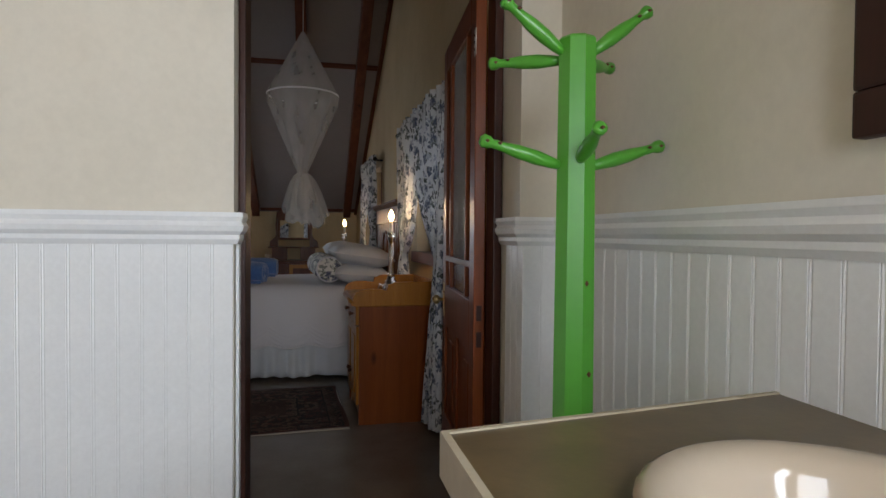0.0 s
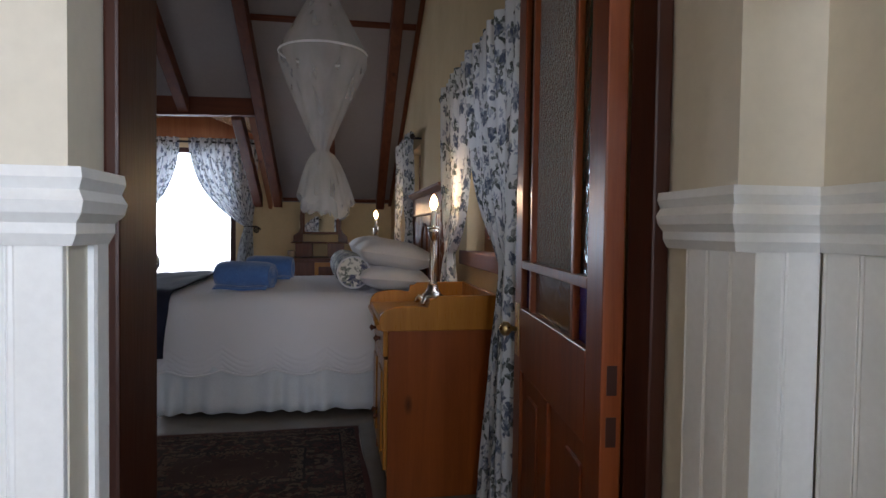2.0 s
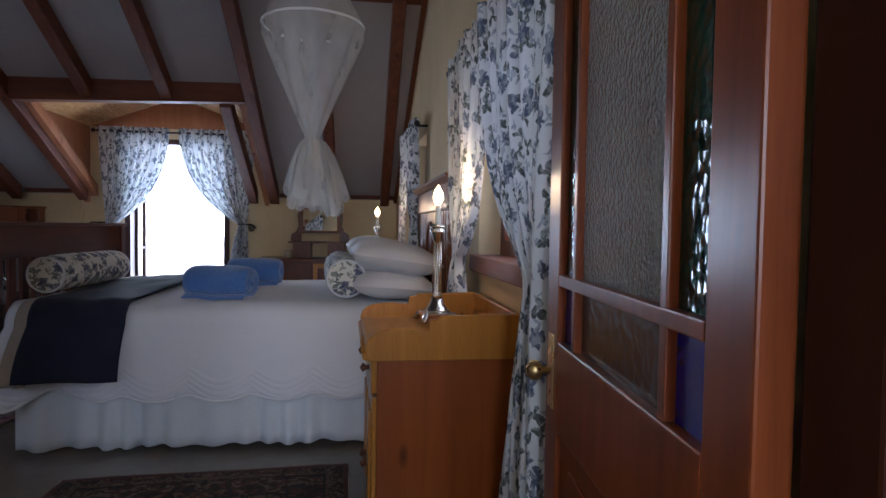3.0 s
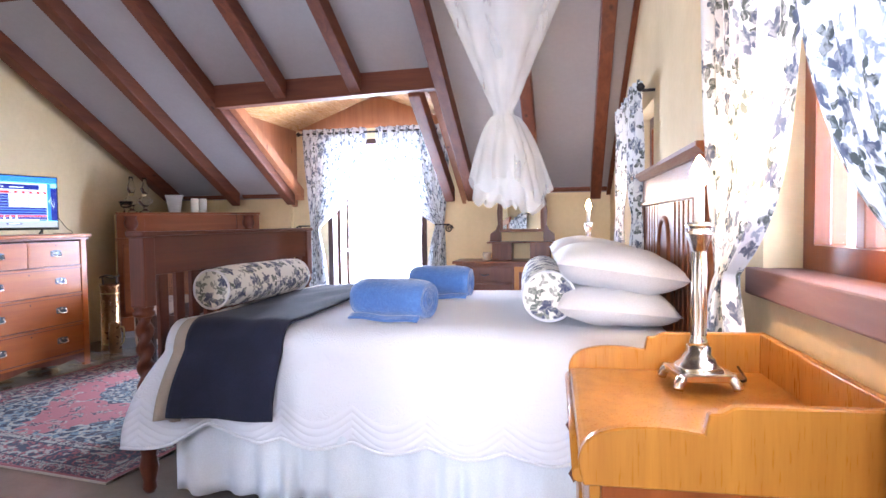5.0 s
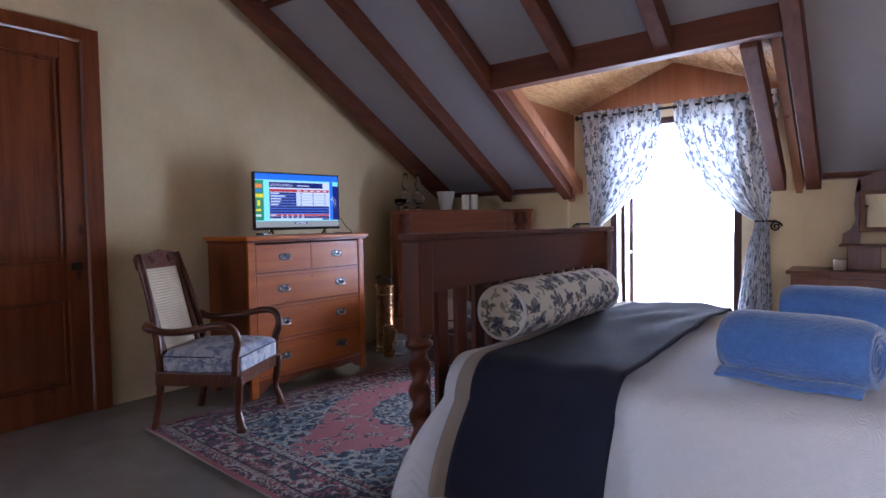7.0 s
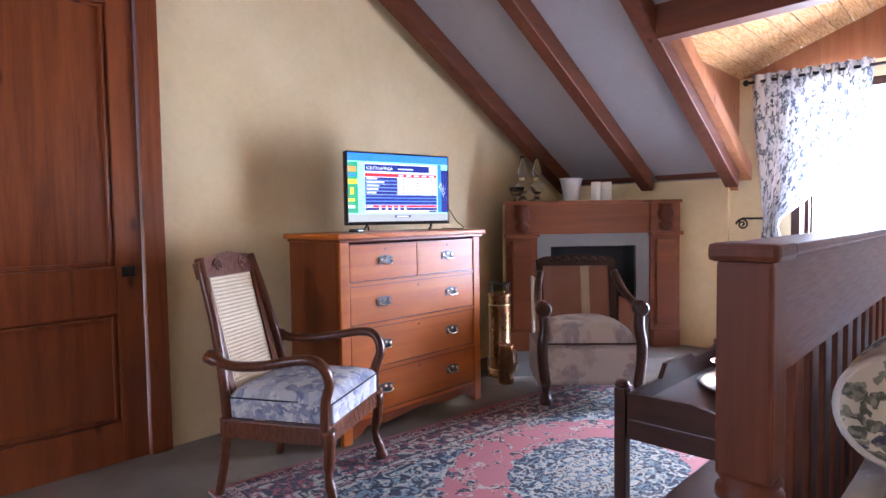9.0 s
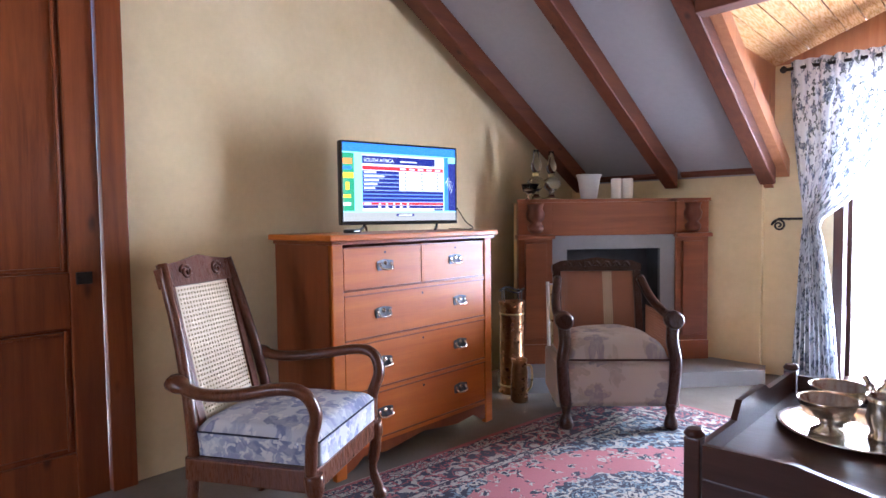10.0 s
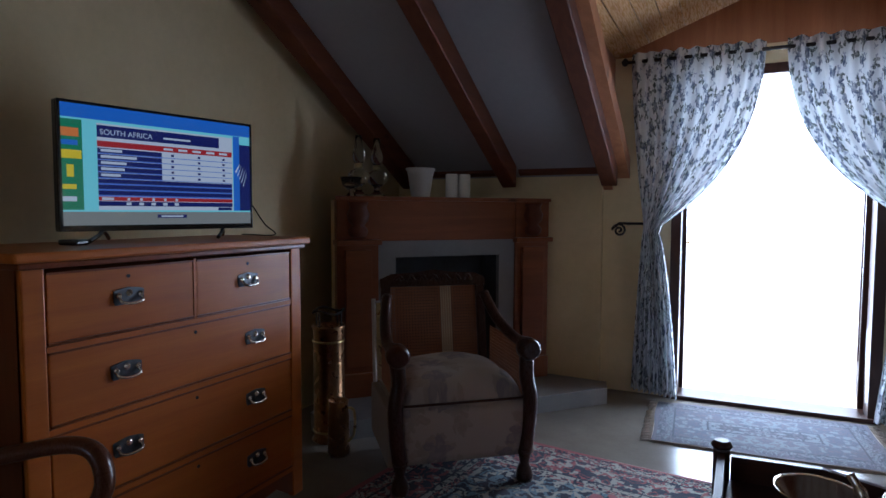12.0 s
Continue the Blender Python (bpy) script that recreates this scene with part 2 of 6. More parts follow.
STEEL = metal("white_painted_hinge", (0.75, 0.74, 0.7), 0.4, (0.3, 0.2, 0.12), 0.4)
MIRROR = plain("mirror_glass", (0.9, 0.9, 0.9), 0.01, 1.0)
WHITE_COTTON = cloth("white_cotton", (0.80, 0.79, 0.79), (0.74, 0.72, 0.74), soft=5)
SKIRT_COTTON = cloth("bed_skirt_cotton", (0.72, 0.74, 0.76), (0.66, 0.68, 0.71))
NAVY = cloth("navy_wool", (0.012, 0.014, 0.035), (0.008, 0.009, 0.022), 600, 0.95, 9, 0.5, sheen=0.03)
TOWEL = cloth("blue_towelling", (0.10, 0.22, 0.52), (0.08, 0.175, 0.45), 500, 1.0, 40, 0.9, 0.006, 0.6)
BEIGE_CLOTH = cloth("beige_blanket", (0.42, 0.34, 0.26), (0.35, 0.28, 0.22))
INK = (0.035, 0.045, 0.085)
LEAF = (0.07, 0.10, 0.09)
CURTAIN = floral("floral_curtain", (0.68, 0.70, 0.72), [((0.28, 0.32, 0.40), 2.2, 3, 0.5, 0.5), ((0.045, 0.06, 0.055), 1.5, 3, 0.6, 0.6), ((0.07, 0.09, 0.15), 1.05, 5, 0.33, 0.65)], 10.0, 0.14)
BOLSTER = floral("floral_bolster", (0.76, 0.73, 0.66), [((0.30, 0.30, 0.27), 1.9, 3, 0.45, 0.5), ((0.10, 0.12, 0.10), 1.5, 3, 0.6, 0.75), ((0.055, 0.065, 0.13), 1.1, 5, 0.38, 0.8)], 10.0)
SEAT_PRINT = floral("washed_floral_seat", (0.44, 0.44, 0.45), [((0.30, 0.31, 0.36), 1.6, 5, 0.55, 0.85), ((0.15, 0.17, 0.26), 0.95, 3, 0.66, 0.9), ((0.22, 0.23, 0.32), 1.5, 3, 0.6, 0.7), ((0.55, 0.53, 0.50), 2.6, 3, 0.5, 0.5)], 7.0)
SEAT_PRINT_TAN = floral("tan_floral_seat", (0.38, 0.31, 0.25), [((0.30, 0.24, 0.19), 1.1, 5, 0.5, 0.8), ((0.22, 0.18, 0.18), 0.8, 5, 0.45, 0.7)], 7.0)
GREEN = paint("chipped_green_gloss", (0.085, 0.34, 0.032), (0.07, 0.28, 0.025), 0.3, 3, 50, 0.05)
CHIP = plain("bare_wood_chip", (0.10, 0.03, 0.015), 0.7)
STONE = paint("vanity_stone", (0.13, 0.09, 0.042), (0.075, 0.052, 0.024), 0.35, 9, 60, 0.1)
CERAMIC = plain("basin_ceramic", (0.44, 0.36, 0.27), 0.08)
EDGING = paint("cream_counter_edge", (0.46, 0.40, 0.29), (0.36, 0.30, 0.21), 0.45, 12, 60, 0.1)
VASE_CLAY = paint("pale_clay", (0.55, 0.52, 0.48), (0.45, 0.42, 0.39), 0.6)
WAX = plain("candle_wax", (0.78, 0.74, 0.66), 0.45)
SOOT = paint("fire_soot", (0.05, 0.05, 0.055), (0.02, 0.02, 0.02), 0.9)
SLATE = paint("grey_fire_slab", (0.22, 0.21, 0.20), (0.17, 0.16, 0.155), 0.6)
CREAM_METAL = plain("cream_enamel", (0.6, 0.55, 0.48), 0.35)
BLACK_GLOSS = plain("black_gloss_plastic", (0.012, 0.012, 0.014), 0.2)
CLEAR = glass("clear_glass", (0.98, 0.99, 0.99))
REEDED = glass("hammered_glass", (0.80, 0.90, 0.92), 1.0, 110, 0.08, 0.6)
GREEN_GLASS = glass("green_glass", (0.015, 0.10, 0.06), 0.3, 50, 0.12, 0.6)
BLUE_GLASS = glass("blue_glass", (0.035, 0.025, 0.42), 0.12, 40, 0.2, 0.4)
AMBER_GLASS = glass("brown_glass", (0.10, 0.06, 0.045), 0.12, 40, 0.2, 0.5)


def screed():
    m, nt, b = base_mat("polished_screed", 0.22)
    v = coords(nt)
    big, mid, fine = noise_tex(nt, v, 0.8, 6, 0.62), noise_tex(nt, v, 5, 5, 0.6), noise_tex(nt, v, 60, 3)
    c = ramp(nt, big, [(0.3, (0.165, 0.138, 0.11)), (0.7, (0.205, 0.174, 0.142))])
    c = mix(nt, 0.4, c, ramp(nt, mid, [(0.3, (0.125, 0.105, 0.084)), (0.75, (0.235, 0.2, 0.164))]))
    nt.links.new(c, b.inputs["Base Color"])
    nt.links.new(maths(nt, "MULTIPLY_ADD", mid, 0.12, 0.15), b.inputs["Roughness"])
    nt.links.new(mix(nt, 0.06, c, ramp(nt, fine, [(0.35, (0.10, 0.09, 0.08)), (0.65, (0.26, 0.235, 0.20))])), b.inputs["Base Color"])
    return m


def quilt():
    """White coverlet, stitched in scrolls."""
    m, nt, b = base_mat("white_quilt", 0.85)
    v = coords(nt)
    wv = N(nt, "ShaderNodeTexNoise", Scale=13.0, Detail=0.5, Distortion=1.6)
    nt.links.new(v, wv.inputs["Vector"])
    lines = maths(nt, "ABSOLUTE", maths(nt, "SINE", maths(nt, "MULTIPLY", wv.outputs["Fac"], 44.0)))
    sp = nt.nodes.new("ShaderNodeSeparateXYZ")
    nt.links.new(v, sp.inputs[0])
    arc = maths(nt, "ABSOLUTE", maths(nt, "SINE", maths(nt, "MULTIPLY", maths(nt, "SUBTRACT", sp.outputs[0], 0.03), math.pi / 0.30)))
    depth = maths(nt, "SUBTRACT", sp.outputs[2], maths(nt, "MULTIPLY", maths(nt, "SUBTRACT", 1.0, arc), 0.07))
    ribs = maths(nt, "POWER", maths(nt, "ABSOLUTE", maths(nt, "SINE", maths(nt, "MULTIPLY", depth, math.pi / 0.030))), 0.6)
    low = maths(nt, "LESS_THAN", depth, 0.36)
    scroll = maths(nt, "POWER", lines, 0.5)
    puff = maths(nt, "ADD", maths(nt, "MULTIPLY", ribs, low), maths(nt, "MULTIPLY", scroll, maths(nt, "MULTIPLY", maths(nt, "SUBTRACT", 1.0, low), 0.5)))
    nt.links.new(mix(nt, ramp(nt, lines, [(0.0, (0.08,) * 3), (0.3, (0, 0, 0))]), (0.73, 0.715, 0.74), (0.56, 0.545, 0.59)), b.inputs["Base Color"])
    b.inputs["Sheen Weight"].default_value = 0.2
    bump(nt, b, puff, 0.36, 0.010)
    return m


def net_fabric():
    m, nt, b = base_mat("mosquito_net", 0.9)
    b.inputs["Base Color"].default_value = (0.82, 0.78, 0.74, 1)
    tl, tp = nt.nodes.new("ShaderNodeBsdfTranslucent"), nt.nodes.new("ShaderNodeBsdfTransparent")
    tl.inputs["Color"].default_value = (0.8, 0.77, 0.73, 1)
    m1, m2 = nt.nodes.new("ShaderNodeMixShader"), nt.nodes.new("ShaderNodeMixShader")
    m1.inputs[0].default_value = 0.5
    n = noise_tex(nt, coords(nt, (5, 5, 0.5)), 2.5, 2)
    nt.links.new(ramp(nt, n, [(0.3, (0.29,) * 3), (0.7, (0.35,) * 3)]), m2.inputs[0])
    nt.links.new(b.outputs[0], m1.inputs[1]), nt.links.new(tl.outputs[0], m1.inputs[2])
    nt.links.new(tp.outputs[0], m2.inputs[1]), nt.links.new(m1.outputs[0], m2.inputs[2])
    nt.links.new(m2.outputs[0], nt.nodes["Material Output"].inputs["Surface"])
    return m


def rug_mat(name, field, border, inks, half, medallion=True):
    """Knotted rug: nested borders, a filled field and a stepped medallion, mirrored about both axes."""
    m, nt, b = base_mat(name, 0.95)
    tc = nt.nodes.new("ShaderNodeTexCoord")
    sp = nt.nodes.new("ShaderNodeSeparateXYZ")
    nt.links.new(tc.outputs["Object"], sp.inputs[0])
    ax, ay = maths(nt, "ABSOLUTE", sp.outputs[0]), maths(nt, "ABSOLUTE", sp.outputs[1])
    cb = nt.nodes.new("ShaderNodeCombineXYZ")
    snap = lambda s: maths(nt, "SNAP", s, 0.005)
    nt.links.new(snap(ax), cb.inputs[0]), nt.links.new(snap(ay), cb.inputs[1])
    edge = maths(nt, "MINIMUM", maths(nt, "SUBTRACT", half[0], ax), maths(nt, "SUBTRACT", half[1], ay))

    wob = N(nt, "ShaderNodeTexNoise", Scale=17.0, Detail=2.0)
    nt.links.new(cb.outputs[0], wob.inputs["Vector"])
    bend = nt.nodes.new("ShaderNodeMixRGB")
    bend.blend_type, bend.inputs[0].default_value = "LINEAR_LIGHT", 0.055
    nt.links.new(cb.outputs[0], bend.inputs[1]), nt.links.new(wob.outputs["Color"], bend.inputs[2])

    def motif(scale, ground, cols, seed):
        c = ground
        for k, ink in enumerate(cols):
            vo = N(nt, "ShaderNodeTexVoronoi", Scale=scale * (1 + 0.45 * k), Randomness=0.55)
            mp = nt.nodes.new("ShaderNodeMapping")
            mp.inputs["Location"].default_value = (seed + k * 1.3, seed * 2 + k, 0)
            nt.links.new(bend.outputs[0], mp.inputs["Vector"]), nt.links.new(mp.outputs["Vector"], vo.inputs["Vector"])
            w = maths(nt, "SINE", maths(nt, "MULTIPLY", vo.outputs["Distance"], 13.0 + 5 * k))
            c = mix(nt, maths(nt, "GREATER_THAN", w, 0.62), c, ink)
        return c

    dark, pale, red, blue = inks
    body = mix(nt, maths(nt, "GREATER_THAN", noise_tex(nt, cb.outputs[0], 9, 2), 0.54), field, motif(10, field, [dark, pale], 1.0))
    corner = maths(nt, "ADD", maths(nt, "DIVIDE", ax, half[0]), maths(nt, "DIVIDE", ay, half[1]))
    body = mix(nt, maths(nt, "GREATER_THAN", maths(nt, "ADD", corner, maths(nt, "MULTIPLY", noise_tex(nt, cb.outputs[0], 14, 1), 0.25)), 0.93), body, motif(8, dark, [pale, blue], 4.0))
    if medallion:
        r = maths(nt, "ADD", maths(nt, "POWER", maths(nt, "ADD", maths(nt, "POWER", maths(nt, "DIVIDE", ax, 0.40), 2.0), maths(nt, "POWER", maths(nt, "DIVIDE", ay, 0.52), 2.0)), 0.5),
                  maths(nt, "MULTIPLY", noise_tex(nt, cb.outputs[0], 12, 1), 0.3))
        med = mix(nt, maths(nt, "LESS_THAN", r, 0.62), motif(12, dark, [pale, blue], 7.0), motif(11, pale, [blue, dark], 2.0))
        body = mix(nt, maths(nt, "LESS_THAN", r, 1.05), body, med)
    for lim, cols, sc in ((0.35, (dark, [pale, red]), 12), (0.315, (pale, [dark]), 18), (0.285, (dark, [dark]), 9), (0.275, (border, [pale, red]), 7.5), (0.11, (dark, [dark]), 9), (0.10, (pale, [red, dark]), 22), (0.066, (dark, [pale, red]), 18), (0.022, (red, [red]), 9)):
        body = mix(nt, maths(nt, "LESS_THAN", edge, lim), body, motif(sc, cols[0], cols[1], lim * 10))
    pile = noise_tex(nt, tc.outputs["Object"], 240, 2)
    wear = noise_tex(nt, tc.outputs["Object"], 3, 4)
    body = mix(nt, maths(nt, "MULTIPLY", pile, 0.35), body, dark)
    body = mix(nt, ramp(nt, wear, [(0.45, (0, 0, 0)), (0.8, (0.2,) * 3)]), body, (0.22, 0.16, 0.15))
    nt.links.new(body, b.inputs["Base Color"])
    bump(nt, b, pile, 0.5, 0.004)
    return m


def cane_mat(name, light, dark):
    m, nt, b = base_mat(name, 0.6)
    v = coords(nt)
    n = noise_tex(nt, v, 9, 3)
    nt.links.new(mix(nt, ramp(nt, n, [(0.35, (0, 0, 0)), (0.7, (0.6,) * 3)]), light, dark), b.inputs["Base Color"])
    return m


SCREED, QUILT, NET = screed(), quilt(), net_fabric()
CANE = cane_mat("pale_cane", (0.58, 0.46, 0.30), (0.42, 0.31, 0.18))
CANE_RED = cane_mat("brown_cane", (0.32, 0.13, 0.06), (0.22, 0.08, 0.035))
RUG_BIG = rug_mat("persian_rug", (0.38, 0.12, 0.125), (0.028, 0.03, 0.052), ((0.018, 0.02, 0.038), (0.38, 0.355, 0.30), (0.30, 0.075, 0.075), (0.14, 0.21, 0.25)), (0.99, 1.4))
RUG_SMALL = rug_mat("brown_persian_rug", (0.05, 0.022, 0.015), (0.022, 0.015, 0.012), ((0.014, 0.01, 0.009), (0.15, 0.105, 0.065), (0.09, 0.027, 0.019), (0.036, 0.033, 0.03)), (0.61, 0.49), False)
MAT_RUG = rug_mat("grey_door_mat", (0.13, 0.15, 0.19), (0.08, 0.09, 0.12), ((0.045, 0.05, 0.065), (0.17, 0.19, 0.22), (0.11, 0.10, 0.12), (0.10, 0.15, 0.2)), (0.55, 0.35), False)


# ---------- mesh helpers ----------
def quad_box(bm, x0, x1, y0, y1, z0, z1, bev=0.0, m=None):
    r = bmesh.ops.create_cube(bm, size=1.0)
    vs = r["verts"]
    for v in vs:
        v.co = Vector((x0 + (v.co.x + 0.5) * (x1 - x0), y0 + (v.co.y + 0.5) * (y1 - y0), z0 + (v.co.z + 0.5) * (z1 - z0)))
    if bev:
        es = list({e for v in vs for e in v.link_edges})
        r2 = bmesh.ops.bevel(bm, geom=es, offset=bev, segments=2, affect="EDGES", profile=0.6)
        vs = list({v for f in r2["faces"] for v in f.verts} | {v for v in vs if v.is_valid})
    if m is not None:
        bmesh.ops.transform(bm, matrix=m, verts=vs)
    return bm


def box(x0, x1, y0, y1, z0, z1, bev=0.0, m=None):
    return quad_box(bmesh.new(), x0, x1, y0, y1, z0, z1, bev, m)


def lathe(profile, seg=20, m=None, bm=None):
    """profile: (radius, height) pairs turned about z."""
    bm = bm or bmesh.new()
    rings, made = [], []
    for r, z in profile:
        ring = [bm.verts.new((max(r, 0.0004) * math.cos(2 * math.pi * i / seg), max(r, 0.0004) * math.sin(2 * math.pi * i / seg), z)) for i in range(seg)]
        rings.append(ring)
        made += ring
    for a, b in zip(rings, rings[1:]):
        for i in range(seg):
            f = bm.faces.new((a[i], a[(i + 1) % seg], b[(i + 1) % seg], b[i]))
            f.smooth = True
    bm.faces.new(list(reversed(rings[0]))), bm.faces.new(rings[-1])
    if m is not None:
        bmesh.ops.transform(bm, matrix=m, verts=made)
    return bm


def tube(points, radius, seg=10, bm=None, flat=1.0):
    """A round bar along points; radius may be one number or one per point. flat squashes it sideways."""
    bm = bm or bmesh.new()
    pts = [Vector(p) for p in points]
    rad = radius if isinstance(radius, (list, tuple)) else [radius] * len(pts)
    rings, up = [], None
    for i, p in enumerate(pts):
        d = (pts[min(i + 1, len(pts) - 1)] - pts[max(i - 1, 0)]).normalized()
        if up is None:
            up = d.orthogonal().normalized() if abs(d.z) > 0.9 else Vector((0, 0, 1))
        side = d.cross(up).normalized()
        up = side.cross(d).normalized()
        rings.append([bm.verts.new(p + (side * math.cos(a) * flat + up * math.sin(a)) * rad[i]) for a in (2 * math.pi * k / seg for k in range(seg))])
    for a, b in zip(rings, rings[1:]):
        for i in range(seg):
            f = bm.faces.new((a[i], a[(i + 1) % seg], b[(i + 1) % seg], b[i]))
            f.smooth = True
    bm.faces.new(list(reversed(rings[0]))), bm.faces.new(rings[-1])
    return bm


def curve(points, n=8):
    """Catmull-Rom through points."""
    p = [Vector(q) for q in points]
    p = [2 * p[0] - p[1]] + p + [2 * p[-1] - p[-2]]
    out = []
    for i in range(1, len(p) - 2):
        for k in range(n):
            t = k / n
            out.append(0.5 * ((2 * p[i]) + (p[i + 1] - p[i - 1]) * t + (2 * p[i - 1] - 5 * p[i] + 4 * p[i + 1] - p[i + 2]) * t * t + (3 * p[i] - p[i - 1] - 3 * p[i + 1] + p[i + 2]) * t ** 3))
    return out + [p[-2]]


def prism(poly, axis, a, b, bm=None):
    """A flat polygon (pairs of the two other axes, in order) drawn out from a to b along axis."""
    bm = bm or bmesh.new()

    def at(u, v, w):
        return {"x": (w, u, v), "y": (u, w, v), "z": (u, v, w)}[axis]
    lo, hi = [bm.verts.new(at(u, v, a)) for u, v in poly], [bm.verts.new(at(u, v, b)) for u, v in poly]
    bm.faces.new(lo), bm.faces.new(list(reversed(hi)))
    n = len(poly)
    for i in range(n):
        bm.faces.new((lo[i], hi[i], hi[(i + 1) % n], lo[(i + 1) % n]))
    bmesh.ops.recalc_face_normals(bm, faces=bm.faces)
    return bm


def sheet(fn, nu, nv, thick=0.0, uv=(1, 1), closed=False):
    """A grid surface fn(u, v), u and v from 0 to 1, with cloth coordinates in metres given by uv."""
    bm = bmesh.new()
    layer = bm.loops.layers.uv.new("UVMap")
    g = [[bm.verts.new(fn(i / nu, j / nv)) for j in range(nv + 1)] for i in range(nu + (0 if closed else 1))]
    n = len(g)
    for i in range(nu):
        for j in range(nv):
            f = bm.faces.new((g[i][j], g[(i + 1) % n][j], g[(i + 1) % n][j + 1], g[i][j + 1]))
            f.smooth = True
            for lp, (a, c) in zip(f.loops, ((i, j), (i + 1, j), (i + 1, j + 1), (i, j + 1))):
                lp[layer].uv = (a / nu * uv[0], c / nv * uv[1])
    if thick:
        bmesh.ops.recalc_face_normals(bm, faces=bm.faces)
        bmesh.ops.solidify(bm, geom=bm.faces[:], thickness=thick)
    return bm


def finish(name, bm, mat):
    me = bpy.data.meshes.new(name)
    bmesh.ops.recalc_face_normals(bm, faces=bm.faces)
    bm.to_mesh(me)
    bm.free()
    for one in (mat if isinstance(mat, (list, tuple)) else [mat]):
        me.materials.append(one)
    return new(name, me)


def part(name, bm, mat, parent, label="", at=None):
    ob = finish(name, bm, mat)
    ob.parent = parent
    if at is not None:
        ob.matrix_basis = at
    return tagged(ob, label) if label else ob


def thing(name, label, category, m=None, group=""):
    ob = new(name)
    ob.empty_display_size = 0.1
    ob.matrix_basis = m or Matrix()
    return tagged(ob, label, category, group)


def solid(name, bm, mat, label, category, m=None, group="", kind=""):
    ob = finish(name, bm, mat)
    if m is not None:
        ob.matrix_basis = m
    return tagged(ob, label, category, group, kind)


def setting(name, bm, mat, label, category="wall"):
    return solid(name, bm, mat, label, category, kind="structure")


def joined(*boxes):
    bm = bmesh.new()
    for b in boxes:
        quad_box(bm, *b)
    return bm


# ---------- large structure ----------
Y_RIDGE = 3.2


def ceil_z(y):
    return 1.51 + M_SLOPE * (9.8 - (y if y >= Y_RIDGE else 2 * Y_RIDGE - y))


setting("floor", box(-5.4, 0.5, -0.4, 10.12, -0.12, 0.0), SCREED, "grey-brown polished cement screed floor with cloudy mottling", "floor")
DUST = paint("pale_ground", (0.78, 0.75, 0.70), (0.70, 0.67, 0.62), 0.95, 0.3, 8)
setting("ground", box(-400, 400, -400, 600, -0.6, -0.2), DUST, "pale sunlit ground outside the building", "ground")

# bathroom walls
# The window opening in this wall is added to let the fill light in.
bath = setting("wall_bathroom_door", joined((-5.1, -4.3, 2.99, 3.2, 0, 5.3), (-3.1, -0.78, 2.99, 3.2, 0, 5.3), (-4.3, -3.1, 2.99, 3.2, 0, 1.0), (-4.3, -3.1, 2.99, 3.2, 2.2, 5.3), (0.12, 0.26, 2.99, 3.2, 0, 5.3), (-0.78, 0.12, 2.99, 3.2, 2.16, 5.3)), BATH_PAINT, "cream painted wall with a doorway and an added window opening")
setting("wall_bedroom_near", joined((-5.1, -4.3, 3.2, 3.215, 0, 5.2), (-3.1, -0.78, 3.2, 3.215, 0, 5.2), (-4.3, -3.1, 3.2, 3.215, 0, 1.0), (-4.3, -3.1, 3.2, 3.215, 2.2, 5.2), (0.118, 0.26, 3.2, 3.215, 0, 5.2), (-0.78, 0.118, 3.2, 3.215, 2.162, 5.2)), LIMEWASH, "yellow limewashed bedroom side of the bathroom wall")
GLARE = plain("bright_sky_glare", (0.9, 0.95, 1.0), 1.0, emit=(0.92, 0.96, 1.0), power=5.0)
setting("backdrop", box(-90, 90, 75, 75.5, -0.2, 60), GLARE, "glaring white sky beyond the balcony", "backdrop")
# The opening near y 0.35 is an added window for fill light.
bath_right = setting("wall_bathroom_right", joined((0.26, 0.5, -0.2, -0.1, 0, 2.7), (0.26, 0.5, 0.8, 3.2, 0, 2.7), (0.26, 0.5, -0.1, 0.8, 0, 1.0), (0.26, 0.5, -0.1, 0.8, 2.1, 2.7)), BATH_PAINT, "cream painted bathroom side wall above white panelling")
# Left wall, end wall and ceiling are unseen and shape the bounce light.
setting("wall_bathroom_left", box(-2.62, -2.4, -0.4, 2.99, 0, 2.7), BATH_BACK, "unseen bathroom side wall, tan to limit bounce light")
setting("wall_bathroom_back", joined((-2.4, -1.2, -0.4, -0.2, 0, 2.7), (-0.2, 0.26, -0.4, -0.2, 0, 2.7), (-1.2, -0.2, -0.4, -0.2, 0, 0.9), (-1.2, -0.2, -0.4, -0.2, 2.1, 2.7)), BATH_BACK, "unseen bathroom end wall with a window, tan to limit bounce light")
setting("ceiling_bathroom", box(-2.62, 0.5, -0.4, 2.985, 2.7, 2.8), BATH_BACK, "unseen plain tan bathroom ceiling that limits bounce light", "ceiling")

# bedroom gables
def gable_wall(name, x0, x1, opens, label):
    """Gable wall, cut into upright strips so that openings go right through it."""
    cuts = sorted({Y_NEAR, 10.12, *[v for o in opens for v in o[:2]]})
    bm = bmesh.new()
    for a, b in zip(cuts, cuts[1:]):
        o = next((o for o in opens if o[0] <= a and b <= o[1]), None)
        za, zb = ceil_z(a) + 0.1, ceil_z(b) + 0.1
        if o is None:
            prism([(a, 0), (b, 0), (b, zb), (a, za)], "x", x0, x1, bm)
        else:
            if o[2] > 0:
                prism([(a, 0), (b, 0), (b, o[2]), (a, o[2])], "x", x0, x1, bm)
            prism([(a, o[3]), (b, o[3]), (b, zb), (a, za)], "x", x0, x1, bm)
    return setting(name, bm, LIMEWASH, label)


